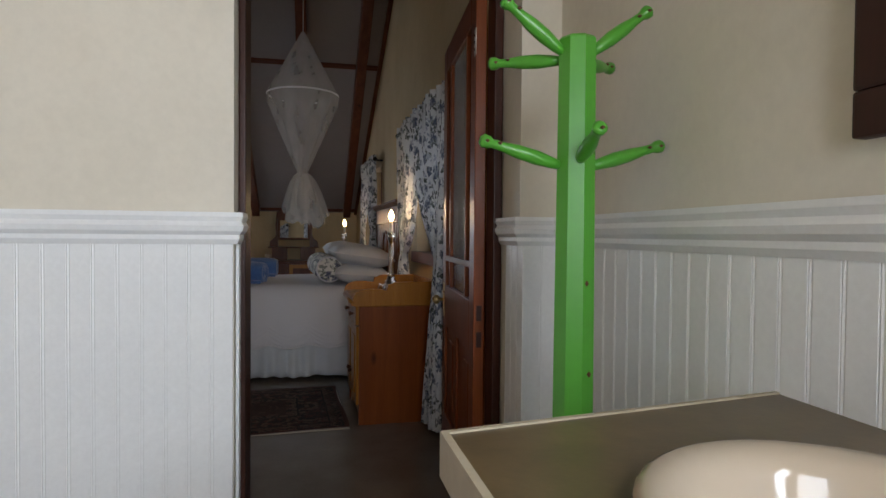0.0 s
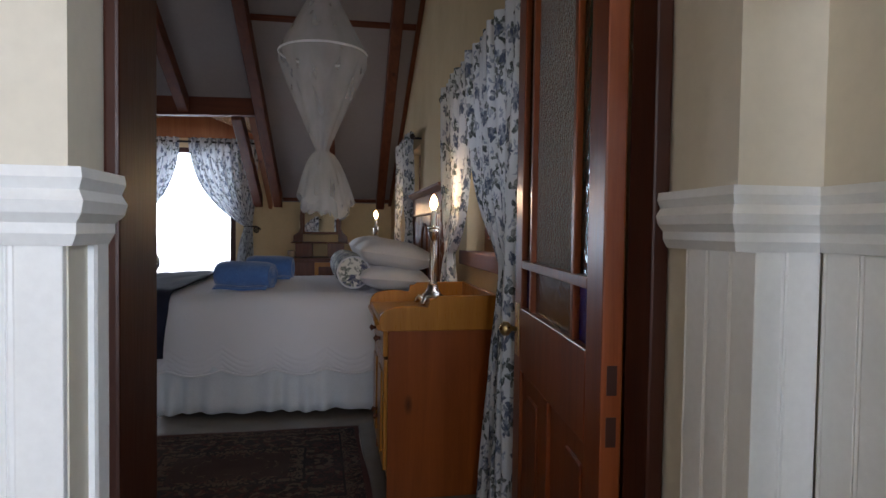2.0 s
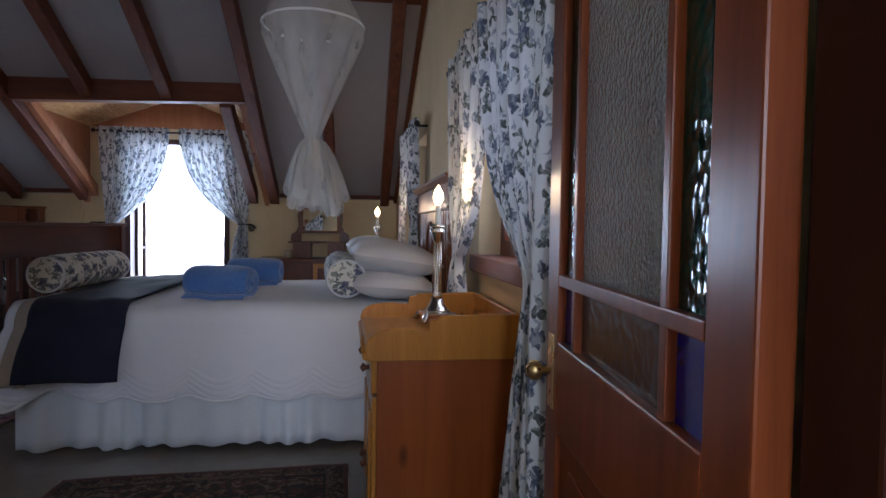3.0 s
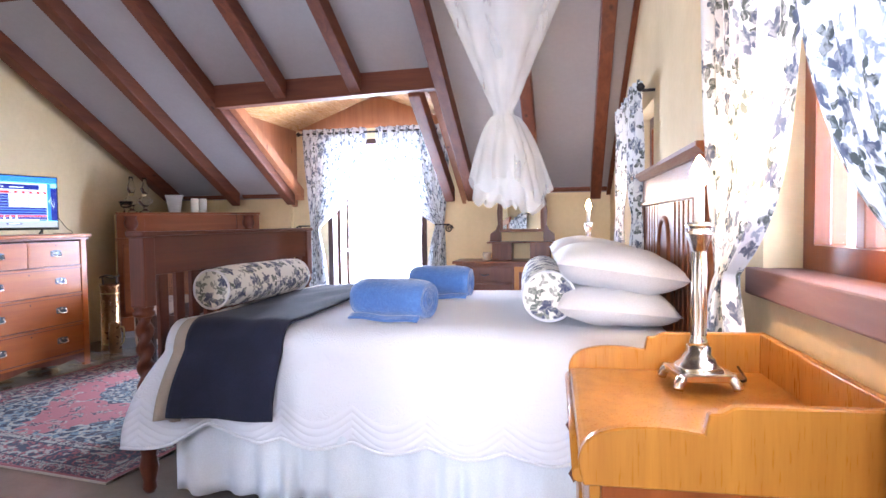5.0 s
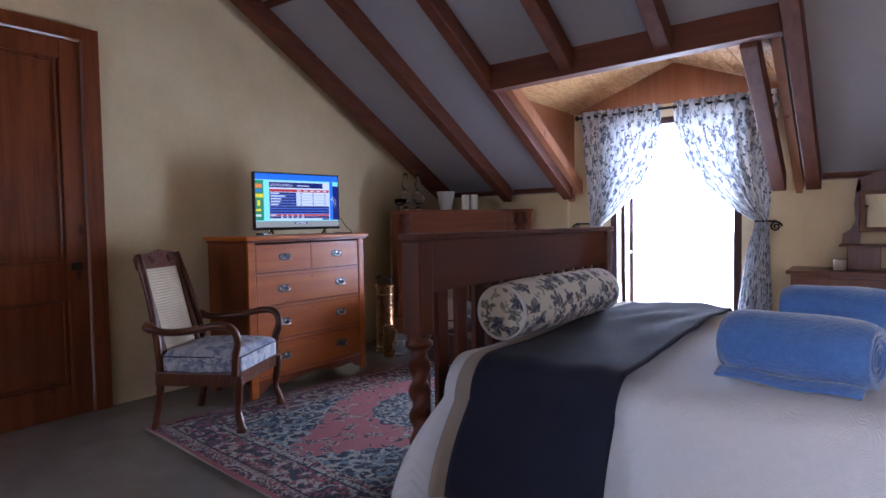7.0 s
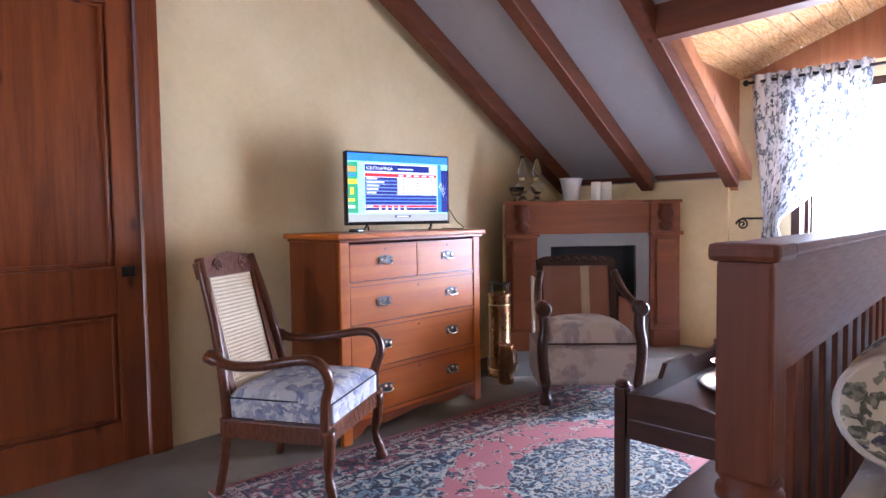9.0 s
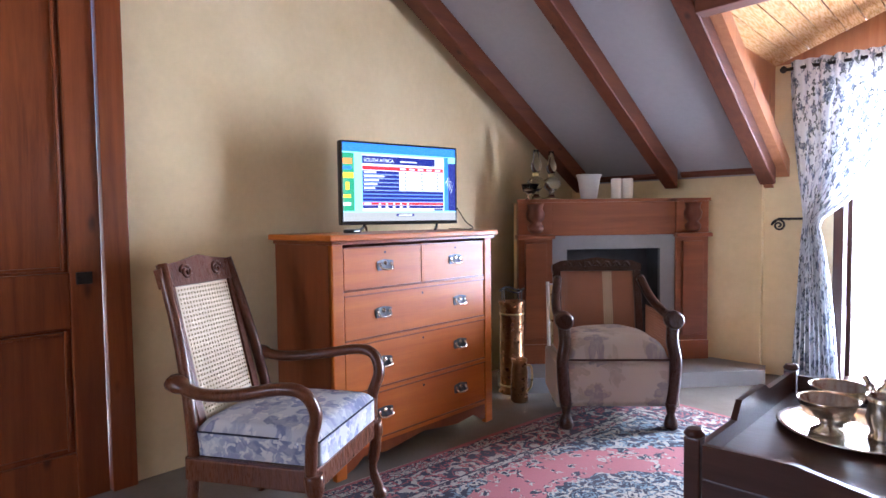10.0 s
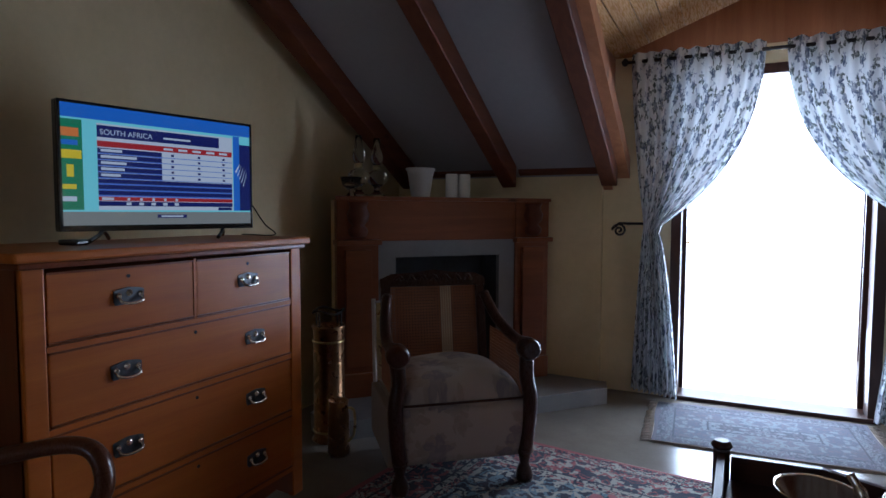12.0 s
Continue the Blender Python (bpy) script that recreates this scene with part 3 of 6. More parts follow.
WIN1, WIN2, DOOR_L = (4.25, 5.4, 1.0, 1.84), (7.25, 8.05, 1.0, 1.84), (5.155, 6.135, 0.0, 2.32)
gable_wall("wall_gable_windows", X_R, 0.45, [WIN1, WIN2], "cream-yellow limewashed gable wall with two windows behind the bed")
gable_wall("wall_gable_door", -5.22, X_L, [DOOR_L], "yellow limewashed gable wall with a tall old door")
setting("wall_knee", joined((-5.1, -3.42, Y_FAR, 10.12, 0, 1.62), (-1.4, 0.2, Y_FAR, 10.12, 0, 1.62)), LIMEWASH, "cream limewashed low wall under the sloping ceiling")

# dormer front with the doorway
DX0, DX1, FD0, FD1, FDZ, D_EAVE, D_APEX = -3.36, -1.45, -2.99, -1.85, 2.08, 2.2, 2.56
DXC = (DX0 + DX1) / 2
setting("wall_dormer", joined((-3.42, FD0, 9.99, 10.12, 0, D_EAVE), (FD1, -1.4, 9.99, 10.12, 0, D_EAVE), (FD0, FD1, 9.99, 10.12, FDZ, D_EAVE)), LIMEWASH, "cream wall round the balcony door")
setting("dormer_gable", prism([(DX0, D_EAVE), (DX1, D_EAVE), (DXC, D_APEX)], "y", 9.99, 10.12), CHEEK_PINE, "reddish varnished pine boarding above the balcony door")
for x0, x1 in ((DX0 - 0.06, DX0), (DX1, DX1 + 0.06)):
    setting("dormer_cheek", prism([(8.28, ceil_z(8.28) - 0.06), (9.99, ceil_z(9.99) - 0.06), (9.99, D_EAVE + 0.02), (8.28, D_EAVE + 0.02)] if ceil_z(8.28) - 0.06 < D_EAVE else
                                  [(9.8 - (D_EAVE - 1.45) / M_SLOPE, D_EAVE + 0.02), (9.99, ceil_z(9.99) - 0.06), (9.99, D_EAVE + 0.02)], "x", x0, x1), CHEEK_PINE, "varnished pine cheek of the dormer", "dormer")
bm = bmesh.new()
nb = 9
for side in (-1, 1):
    xe = DX0 if side < 0 else DX1
    for k in range(nb):
        a, b = k / nb, (k + 0.94) / nb
        xa, xb = xe + (DXC - xe) * a, xe + (DXC - xe) * b
        za, zb = D_EAVE + (D_APEX - D_EAVE) * a, D_EAVE + (D_APEX - D_EAVE) * b
        prism([(xa, za), (xb, zb), (xb, zb + 0.02), (xa, za + 0.02)], "y", 8.37, 9.99, bm)
    prism([(xe, D_EAVE + 0.018), (DXC, D_APEX + 0.018), (DXC, D_APEX + 0.05), (xe, D_EAVE + 0.05)], "y", 8.37, 10.12, bm)
quad_box(bm, DX0, DX1, 8.335, 8.365, 2.30, 2.72)
setting("ceiling_dormer", bm, DORMER_PINE, "golden varnished pine board ceiling of the dormer", "ceiling")

# sloping ceilings
def slab(x0, x1, y0, y1, bm):
    prism([(y0, ceil_z(y0)), (y1, ceil_z(y1)), (y1, ceil_z(y1) + 0.06), (y0, ceil_z(y0) + 0.06)], "x", x0, x1, bm)


Y_HEAD = 8.33
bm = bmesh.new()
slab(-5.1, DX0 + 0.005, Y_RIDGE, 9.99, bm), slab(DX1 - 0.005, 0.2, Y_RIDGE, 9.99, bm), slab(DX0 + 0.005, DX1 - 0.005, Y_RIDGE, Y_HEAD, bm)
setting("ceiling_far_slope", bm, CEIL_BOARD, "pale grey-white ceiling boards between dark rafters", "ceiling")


def rafter(xr, y0, y1, drop=0.15, w=0.1):
    z0, z1 = ceil_z(y0), ceil_z(y1)
    bm = prism([(y0, z0), (y1, z1), (y1, z1 - drop), (y0, z0 - drop)], "x", xr - w, xr)
    bmesh.ops.bevel(bm, geom=bm.edges[:], offset=0.006, segments=1, affect="EDGES")
    return solid("rafter", bm, BEAM, "dark red-brown varnished timber rafter with knots", "rafter", group="rafters", kind="structure")


for xr in (-4.73, -3.97, -3.30, -1.264, -0.61, -0.02):
    rafter(xr, Y_RIDGE, 9.8, 0.15, 0.12 if xr < -4.5 else 0.1)
for xr in (-2.63, -1.97):
    rafter(xr, Y_RIDGE, 8.30)
rafter(-1.50, 8.34, 9.8)
bm = box(-3.30, -1.366, Y_HEAD - 0.04, Y_HEAD + 0.07, 2.15, 2.345, 0.006, Matrix.Translation((-3.3, Y_HEAD, 2.25)) @ Matrix.Rotation(radians(-1.4), 4, "Y") @ Matrix.Rotation(radians(-1.2), 4, "Z") @ Matrix.Translation((3.3, -Y_HEAD, -2.25)))
solid("header_beam", bm, BEAM_X, "dark red-brown timber header beam over the dormer opening", "beam", kind="structure")
for x0, x1 in ((-3.34, -3.24),):
    z = lambda y: ceil_z(y) - 0.04
    bm = prism([(8.5, z(8.5) + 0.12), (9.9, z(9.9) + 0.12), (9.9, z(9.9) + 0.0), (8.5, z(8.5) + 0.0)], "x", x0, x1)
    solid("dormer_brace", bm, CHEEK_PINE, "orange-brown pine brace along the dormer cheek", "beam", kind="structure")
for xa, xb in ((-5.1, -4.83), (-4.73, -4.07), (-3.97, -3.40), (-1.264, -0.71), (-0.61, -0.12), (-0.02, 0.2)):
    for y in (5.0, 7.36, 9.86):
        bm = prism([(y - 0.02, ceil_z(y - 0.02)), (y + 0.02, ceil_z(y + 0.02)), (y + 0.02, ceil_z(y + 0.02) - 0.02), (y - 0.02, ceil_z(y - 0.02) - 0.02)], "x", xa, xb)
        solid("ceiling_batten", bm, BEAM_X, "thin dark timber batten covering a ceiling joint", "trim", kind="structure", group="battens")
bm = prism([(Y_RIDGE, ceil_z(Y_RIDGE) - 0.01), (9.9, ceil_z(9.9) - 0.01), (9.9, ceil_z(9.9) - 0.05), (Y_RIDGE, ceil_z(Y_RIDGE) - 0.05)], "x", 0.16, 0.198)
solid("wall_trim", bm, BEAM, "dark timber trim where ceiling meets gable", "trim", kind="structure")

# ---------- doorway between bathroom and bedroom ----------
frame_1 = thing("door_frame_1", "dark varnished timber frame round the glazed door", "door frame")
part("jamb", box(-0.778, -0.757, 3.09, 3.26, 0, 2.12, 0.005), FRAME_WOOD, frame_1)
part("jamb", box(0.083, 0.115, 3.168, 3.262, 0, 2.12, 0.005), FRAME_WOOD, frame_1)
part("head", box(-0.775, 0.115, 3.168, 3.262, 2.12, 2.158, 0.004), FRAME_WOOD, frame_1)
tagged(frame_1, kind="structure")

door_1 = thing("door_1", "open red-brown timber door with hammered and coloured glass panes", "door", pose(0.04, 3.27, 0.012, 0, 0, -4.6))
LW, LH, LT = 0.86, 2.04, 0.042
for nm, b in (("hinge_stile", (0, LT, 0, 0.1, 0, LH)), ("lock_stile", (0, LT, LW - 0.1, LW, 0, LH)), ("top_rail", (0, LT, 0.1, LW - 0.1, LH - 0.12, LH)),
              ("lock_rail", (0, LT, 0.1, LW - 0.1, 0.66, 0.86)), ("bottom_rail", (0, LT, 0.1, LW - 0.1, 0, 0.22))):
    part(nm, box(*b, 0.004), DOOR_WOOD, door_1)
part("muntin", box(0, LT, 0.1, LW - 0.1, 0.985, 1.01, 0.003), DOOR_WOOD, door_1)
for y in (0.205, LW - 0.225):
    part("muntin", box(0.002, LT - 0.002, y, y + 0.022, 0.86, LH - 0.12, 0.003), DOOR_WOOD, door_1)
part("glass_pane", box(0.018, 0.024, 0.227, LW - 0.225, 1.01, LH - 0.12), REEDED, door_1, "hammered clear glass")
for y0, y1 in ((0.1, 0.205), (LW - 0.203, LW - 0.1)):
    part("glass_pane", box(0.018, 0.024, y0, y1, 1.01, LH - 0.12), GREEN_GLASS, door_1, "dark green glass")
    part("glass_pane", box(0.018, 0.024, y0, y1, 0.86, 0.985), BLUE_GLASS, door_1, "deep blue glass")
part("glass_pane", box(0.018, 0.024, 0.227, LW - 0.225, 0.86, 0.985), AMBER_GLASS, door_1, "brown glass")
# Shade inside the empty mortises is laid on as thin dark patches.
for z in (0.79, 0.69):
    part("mortise", box(0.011, 0.031, -0.0012, 0.001, z, z + 0.058), FRAME_WOOD, door_1, "thin dark patch for the shade in an empty hinge mortise")
part("lower_panel", box(0.012, 0.03, 0.1, LW - 0.1, 0.22, 0.66), DOOR_WOOD, door_1)
part("muntin", box(0, LT, 0.41, 0.45, 0.22, 0.66, 0.004), DOOR_WOOD, door_1)
for y in (0.20, 0.62):
    part("raised_field", box(0.006, 0.036, y - 0.06, y + 0.06, 0.28, 0.60, 0.006), DOOR_WOOD, door_1)
part("knob", lathe([(0.008, 0), (0.008, 0.02), (0.022, 0.03), (0.024, 0.045), (0.012, 0.058), (0.0, 0.06)], 16, pose(0, LW - 0.05, 0.785, 0, -90, 0)), BRASS, door_1, "brass knob")
part("knob_plate", box(-0.003, 0.0, LW - 0.075, LW - 0.025, 0.70, 0.87, 0.001), BRASS, door_1, "brass plate")
for z in (0.22, 1.78):
    h = part("hinge", box(-0.003, 0.0, -0.012, 0.022, z, z + 0.1, 0.001), STEEL, door_1, "pale steel butt hinge")
    for k in range(3):
        part("screw", box(-0.005, -0.003, 0.006, 0.014, z + 0.02 + 0.026 * k, z + 0.028 + 0.026 * k), IRON, h)

# ---------- old panelled door ----------
frame_2 = thing("door_frame_2", "dark old pine frame of the tall door", "door frame")
tagged(frame_2, kind="structure")
part("jamb", box(-5.06, -4.92, 6.105, 6.205, 0, 2.40, 0.005), OLD_DOOR, frame_2)
part("jamb", box(-5.06, -4.92, 5.055, 5.155, 0, 2.40, 0.005), OLD_DOOR, frame_2)
part("head", box(-5.06, -4.92, 5.155, 6.105, 2.32, 2.40, 0.005), OLD_DOOR, frame_2)
door_2 = thing("door_2", "closed tall old pine door with four sunk panels", "door", pose(-4.99, 5.16, 0.0))
DW, DH = 0.94, 2.31
for nm, b in (("stile", (0, 0.045, 0, 0.12, 0, DH)), ("stile", (0, 0.045, DW - 0.12, DW, 0, DH)), ("top_rail", (0, 0.045, 0.12, DW - 0.12, DH - 0.12, DH)),
              ("lock_rail", (0, 0.045, 0.12, DW - 0.12, 0.72, 0.95)), ("bottom_rail", (0, 0.045, 0.12, DW - 0.12, 0, 0.2))):
    part(nm, box(*b, 0.006), OLD_DOOR, door_2)
for z0, z1 in ((0.2, 0.72), (0.95, DH - 0.12)):
    part("panel", box(0.008, 0.022, 0.12, DW - 0.12, z0, z1), OLD_DOOR, door_2)
    for y in (0.135, DW - 0.147):
        part("moulding", box(0.02, 0.038, y, y + 0.012, z0 + 0.01, z1 - 0.01, 0.003), OLD_DOOR, door_2)
    for z in (z0 + 0.012, z1 - 0.024):
        part("moulding", box(0.02, 0.038, 0.15, DW - 0.15, z, z + 0.012, 0.003), OLD_DOOR, door_2)
part("threshold", box(-0.18, -0.001, 0.0, DW, 0.0, 0.03), OLD_DOOR, door_2)
part("latch", box(0.045, 0.06, DW - 0.1, DW - 0.04, 0.9, 0.95, 0.004), IRON, door_2, "small black iron latch")

# ---------- panelled wainscot ----------
def dado(name, pts, label):
    """Moulded rail along pts (x, y), standing off the wall to the left of the way."""
    prof = [(0, 1.09), (0.012, 1.09), (0.02, 1.105), (0.02, 1.118), (0.03, 1.13), (0.034, 1.145), (0.026, 1.158), (0.032, 1.172), (0.03, 1.185), (0, 1.185)]
    bm = bmesh.new()
    P = [Vector((x, y)) for x, y in pts]
    rows = []
    for i, p in enumerate(P):
        d1 = (P[i] - P[i - 1]).normalized() if i else (P[1] - P[0]).normalized()
        d2 = (P[i + 1] - P[i]).normalized() if i < len(P) - 1 else d1
        n1, n2 = Vector((d1.y, -d1.x)), Vector((d2.y, -d2.x))
        n = (n1 + n2).normalized()
        k = 1 / max(0.3, n.dot(n1))
        rows.append([bm.verts.new((p.x + n.x * a * k, p.y + n.y * a * k, z)) for a, z in prof])
    for a, b in zip(rows, rows[1:]):
        for i in range(len(prof) - 1):
            bm.faces.new((a[i], b[i], b[i + 1], a[i + 1]))
    bm.faces.new(rows[0]), bm.faces.new(list(reversed(rows[-1])))
    return solid(name, bm, PANEL_PAINT, label, "trim", kind="structure")


dado("dado_rail", [(-2.4, 2.988), (-0.782, 2.988), (-0.782, 3.098)], "white painted moulded dado rail")
dado("dado_rail", [(0.122, 3.166), (0.122, 2.988), (0.258, 2.988), (0.258, -0.2)], "white painted moulded dado rail")

# ---------- french door in the dormer ----------
fd_frame = thing("balcony_door_frame", "dark timber frame of the balcony door", "door frame")
tagged(fd_frame, kind="structure")
part("jamb", box(FD0, FD0 + 0.06, 9.97, 10.11, 0, FDZ, 0.004), FRAME_WOOD, fd_frame)
part("jamb", box(FD1 - 0.06, FD1, 9.97, 10.11, 0, FDZ, 0.004), FRAME_WOOD, fd_frame)
part("head", box(FD0 + 0.06, FD1 - 0.06, 9.97, 10.11, FDZ - 0.06, FDZ, 0.004), FRAME_WOOD, fd_frame)
part("sill", box(FD0, FD1, 9.95, 10.16, 0.0, 0.025, 0.004), FRAME_WOOD, fd_frame)
for side in (-1, 1):
    hx = FD0 + 0.065 if side < 0 else FD1 - 0.065
    leaf = thing("balcony_door", "open timber balcony door leaf with glass panes", "door", pose(hx, 10.13, 0.03, 0, 0, 98 if side < 0 else 82), "balcony doors")
    w, h = 0.5, 1.98
    for nm, b in (("stile", (0, 0.08, -0.02, 0.02, 0, h)), ("stile", (w - 0.08, w, -0.02, 0.02, 0, h)), ("top_rail", (0.08, w - 0.08, -0.02, 0.02, h - 0.09, h)),
                  ("bottom_rail", (0.08, w - 0.08, -0.02, 0.02, 0, 0.2)), ("glazing_bar", (0.08, w - 0.08, -0.014, 0.014, 0.78, 0.81)), ("glazing_bar", (0.08, w - 0.08, -0.014, 0.014, 1.34, 1.37))):
        part(nm, box(*b, 0.004), FRAME_WOOD, leaf)
    for z0, z1 in ((0.2, 0.78), (0.81, 1.34), (1.37, h - 0.09)):
        pane = part("pane", box(0.08, w - 0.08, -0.002, 0.002, z0, z1), CLEAR, leaf)
        pane.visible_shadow = False
    part("handle", tube([(w - 0.04, -0.02, 0.95), (w - 0.04, -0.06, 0.95), (w - 0.12, -0.065, 0.95)], 0.008, 8), BRASS, leaf, "brass lever handle")

# ---------- added window, unseen behind the walk, for the fill light ---
win_3 = thing("window_behind", "added unseen dark timber window frame in the bathroom-side wall", "window")
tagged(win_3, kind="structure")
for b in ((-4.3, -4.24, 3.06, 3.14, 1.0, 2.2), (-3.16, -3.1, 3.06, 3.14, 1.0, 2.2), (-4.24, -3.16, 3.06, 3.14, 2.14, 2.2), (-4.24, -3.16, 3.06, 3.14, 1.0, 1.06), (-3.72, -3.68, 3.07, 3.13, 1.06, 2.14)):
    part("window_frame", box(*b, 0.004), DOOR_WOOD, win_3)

# ---------- gable windows ----------
for o in (WIN1, WIN2):
    y0, y1, z0, z1 = o
    w = thing("window", "dark red timber window frame with upright bars and sill", "window", group="gable windows")
    tagged(w, kind="structure")
    part("window_frame", joined((0.30, 0.38, y0, y0 + 0.07, z0, z1), (0.30, 0.38, y1 - 0.07, y1, z0, z1), (0.30, 0.38, y0 + 0.07, y1 - 0.07, z1 - 0.07, z1), (0.30, 0.38, y0 + 0.07, y1 - 0.07, z0 + 0.003, z0 + 0.07)), DOOR_WOOD, w)
    part("window_sill", box(0.17, 0.40, y0 - 0.06, y1 + 0.06, z0 - 0.07, z0 + 0.005, 0.006), SILL, w, "pale matt red-brown timber sill")
    n = 5
    for k in range(1, n):
        y = y0 + 0.07 + (y1 - y0 - 0.14) * k / n
        part("mullion", box(0.315, 0.365, y - 0.02, y + 0.02, z0 + 0.07, z1 - 0.07, 0.003), DOOR_WOOD, w)
    pane = part("pane", box(0.338, 0.342, y0 + 0.07, y1 - 0.07, z0 + 0.07, z1 - 0.07), CLEAR, w)
    pane.visible_shadow = False

# the window gable stands a little out of square; all that is fixed to it shares this turn
RW = Matrix.Translation((0.2, 5, 0)) @ Matrix.Rotation(radians(1.4), 4, "Z") @ Matrix.Translation((-0.2, -5, 0))
for ob in list(scene.objects):
    if ob.parent is None and ob.name.split(".")[0] in ("wall_gable_windows", "window", "wall_trim"):
        ob.matrix_basis = RW @ ob.matrix_basis


def text_mesh(words, size, name="lettering"):
    cu = bpy.data.curves.new(name, "FONT")
    cu.body, cu.size, cu.extrude = words, size, 0.0003
    ob = new(name, cu)
    bpy.context.view_layer.update()
    me = bpy.data.meshes.new_from_object(ob.evaluated_get(bpy.context.evaluated_depsgraph_get()))
    bpy.data.objects.remove(ob)
    return me


# ---------- bathroom things ----------
vanity = thing("vanity_unit", "white vanity cabinet with brown stone top and inset basin", "vanity", pose(-0.37, 1.0, 0))
part("body", prism([(0.02, 0.02), (0.62, 0.02), (0.62, 0.98), (0.02, 0.88)], "z", 0.0, 0.8), PANEL_PAINT, vanity)
bm = bmesh.new()
ring_o, ring_i, seg = [], [], 40
for k in range(seg):
    a = 2 * math.pi * k / seg
    c, s = math.cos(a), math.sin(a)
    q = min(0.315 / max(abs(c), 1e-6), 0.5 / max(abs(s), 1e-6))
    ox, oy = 0.315 + q * c, 0.475 + q * s
    oy = max(0.0, min(oy, 0.90 + 0.16 * ox))
    ring_o.append((ox, oy)), ring_i.append((0.315 + 0.215 * c, 0.49 + 0.265 * s))
for corner in ((0.63, 0.0), (0.63, 1.0), (0.0, 0.9), (0.0, 0.0)):
    k = min(range(seg), key=lambda i: (ring_o[i][0] - corner[0]) ** 2 + (ring_o[i][1] - corner[1]) ** 2)
    ring_o[k] = corner
vo = [[bm.verts.new((x, y, z)) for x, y in ring_o] for z in (0.815, 0.85)]
vi = [[bm.verts.new((x, y, z)) for x, y in ring_i] for z in (0.815, 0.85)]
for k in range(seg):
    j = (k + 1) % seg
    bm.faces.new((vo[1][k], vo[1][j], vi[1][j], vi[1][k])), bm.faces.new((vo[0][k], vi[0][k], vi[0][j], vo[0][j]))
    bm.faces.new((vo[0][k], vo[0][j], vo[1][j], vo[1][k])), bm.faces.new((vi[0][k], vi[1][k], vi[1][j], vi[0][j]))
part("top", bm, STONE, vanity, "brown stone counter top")
part("edge_strip", prism([(-0.008, 0.0), (0.003, 0.0), (0.003, 0.899), (0.63, 1.0), (0.63, 1.009), (-0.008, 0.907)], "z", 0.79, 0.853), EDGING, vanity, "cream worn edging")
bm = bmesh.new()
prof = [(1.0, 0.851), (1.03, 0.857), (1.025, 0.866), (0.98, 0.872), (0.90, 0.870), (0.84, 0.862), (0.80, 0.845), (0.75, 0.79), (0.6, 0.73), (0.3, 0.705), (0.08, 0.70), (0.02, 0.70)]
rows = [[bm.verts.new((0.315 + 0.215 * r * math.cos(2 * math.pi * k / seg), 0.49 + 0.265 * r * math.sin(2 * math.pi * k / seg), z)) for k in range(seg)] for r, z in prof]
for a, b in zip(rows, rows[1:]):
    for k in range(seg):
        bm.faces.new((a[k], a[(k + 1) % seg], b[(k + 1) % seg], b[k])).smooth = True
basin = part("basin", bm, CERAMIC, vanity, "glossy cream ceramic basin")
part("drain", lathe([(0.022, 0.701), (0.022, 0.706), (0.0, 0.707)], 14, pose(0.315, 0.49, 0)), SILVER, basin)

mirror = thing("wall_mirror", "dark wood framed mirror hung above the vanity", "mirror", pose(0.26, 1.1, 1.27))
for b in ((-0.03, -0.002, 0, 0.75, 0, 0.07), (-0.03, -0.002, 0, 0.75, 0.83, 0.9), (-0.03, -0.002, 0, 0.07, 0.07, 0.83), (-0.03, -0.002, 0.68, 0.75, 0.07, 0.83)):
    part("frame_piece", box(*b, 0.006), FRAME_WOOD, mirror)
part("mirror_glass", box(-0.014, -0.008, 0.07, 0.68, 0.07, 0.83), MIRROR, mirror)


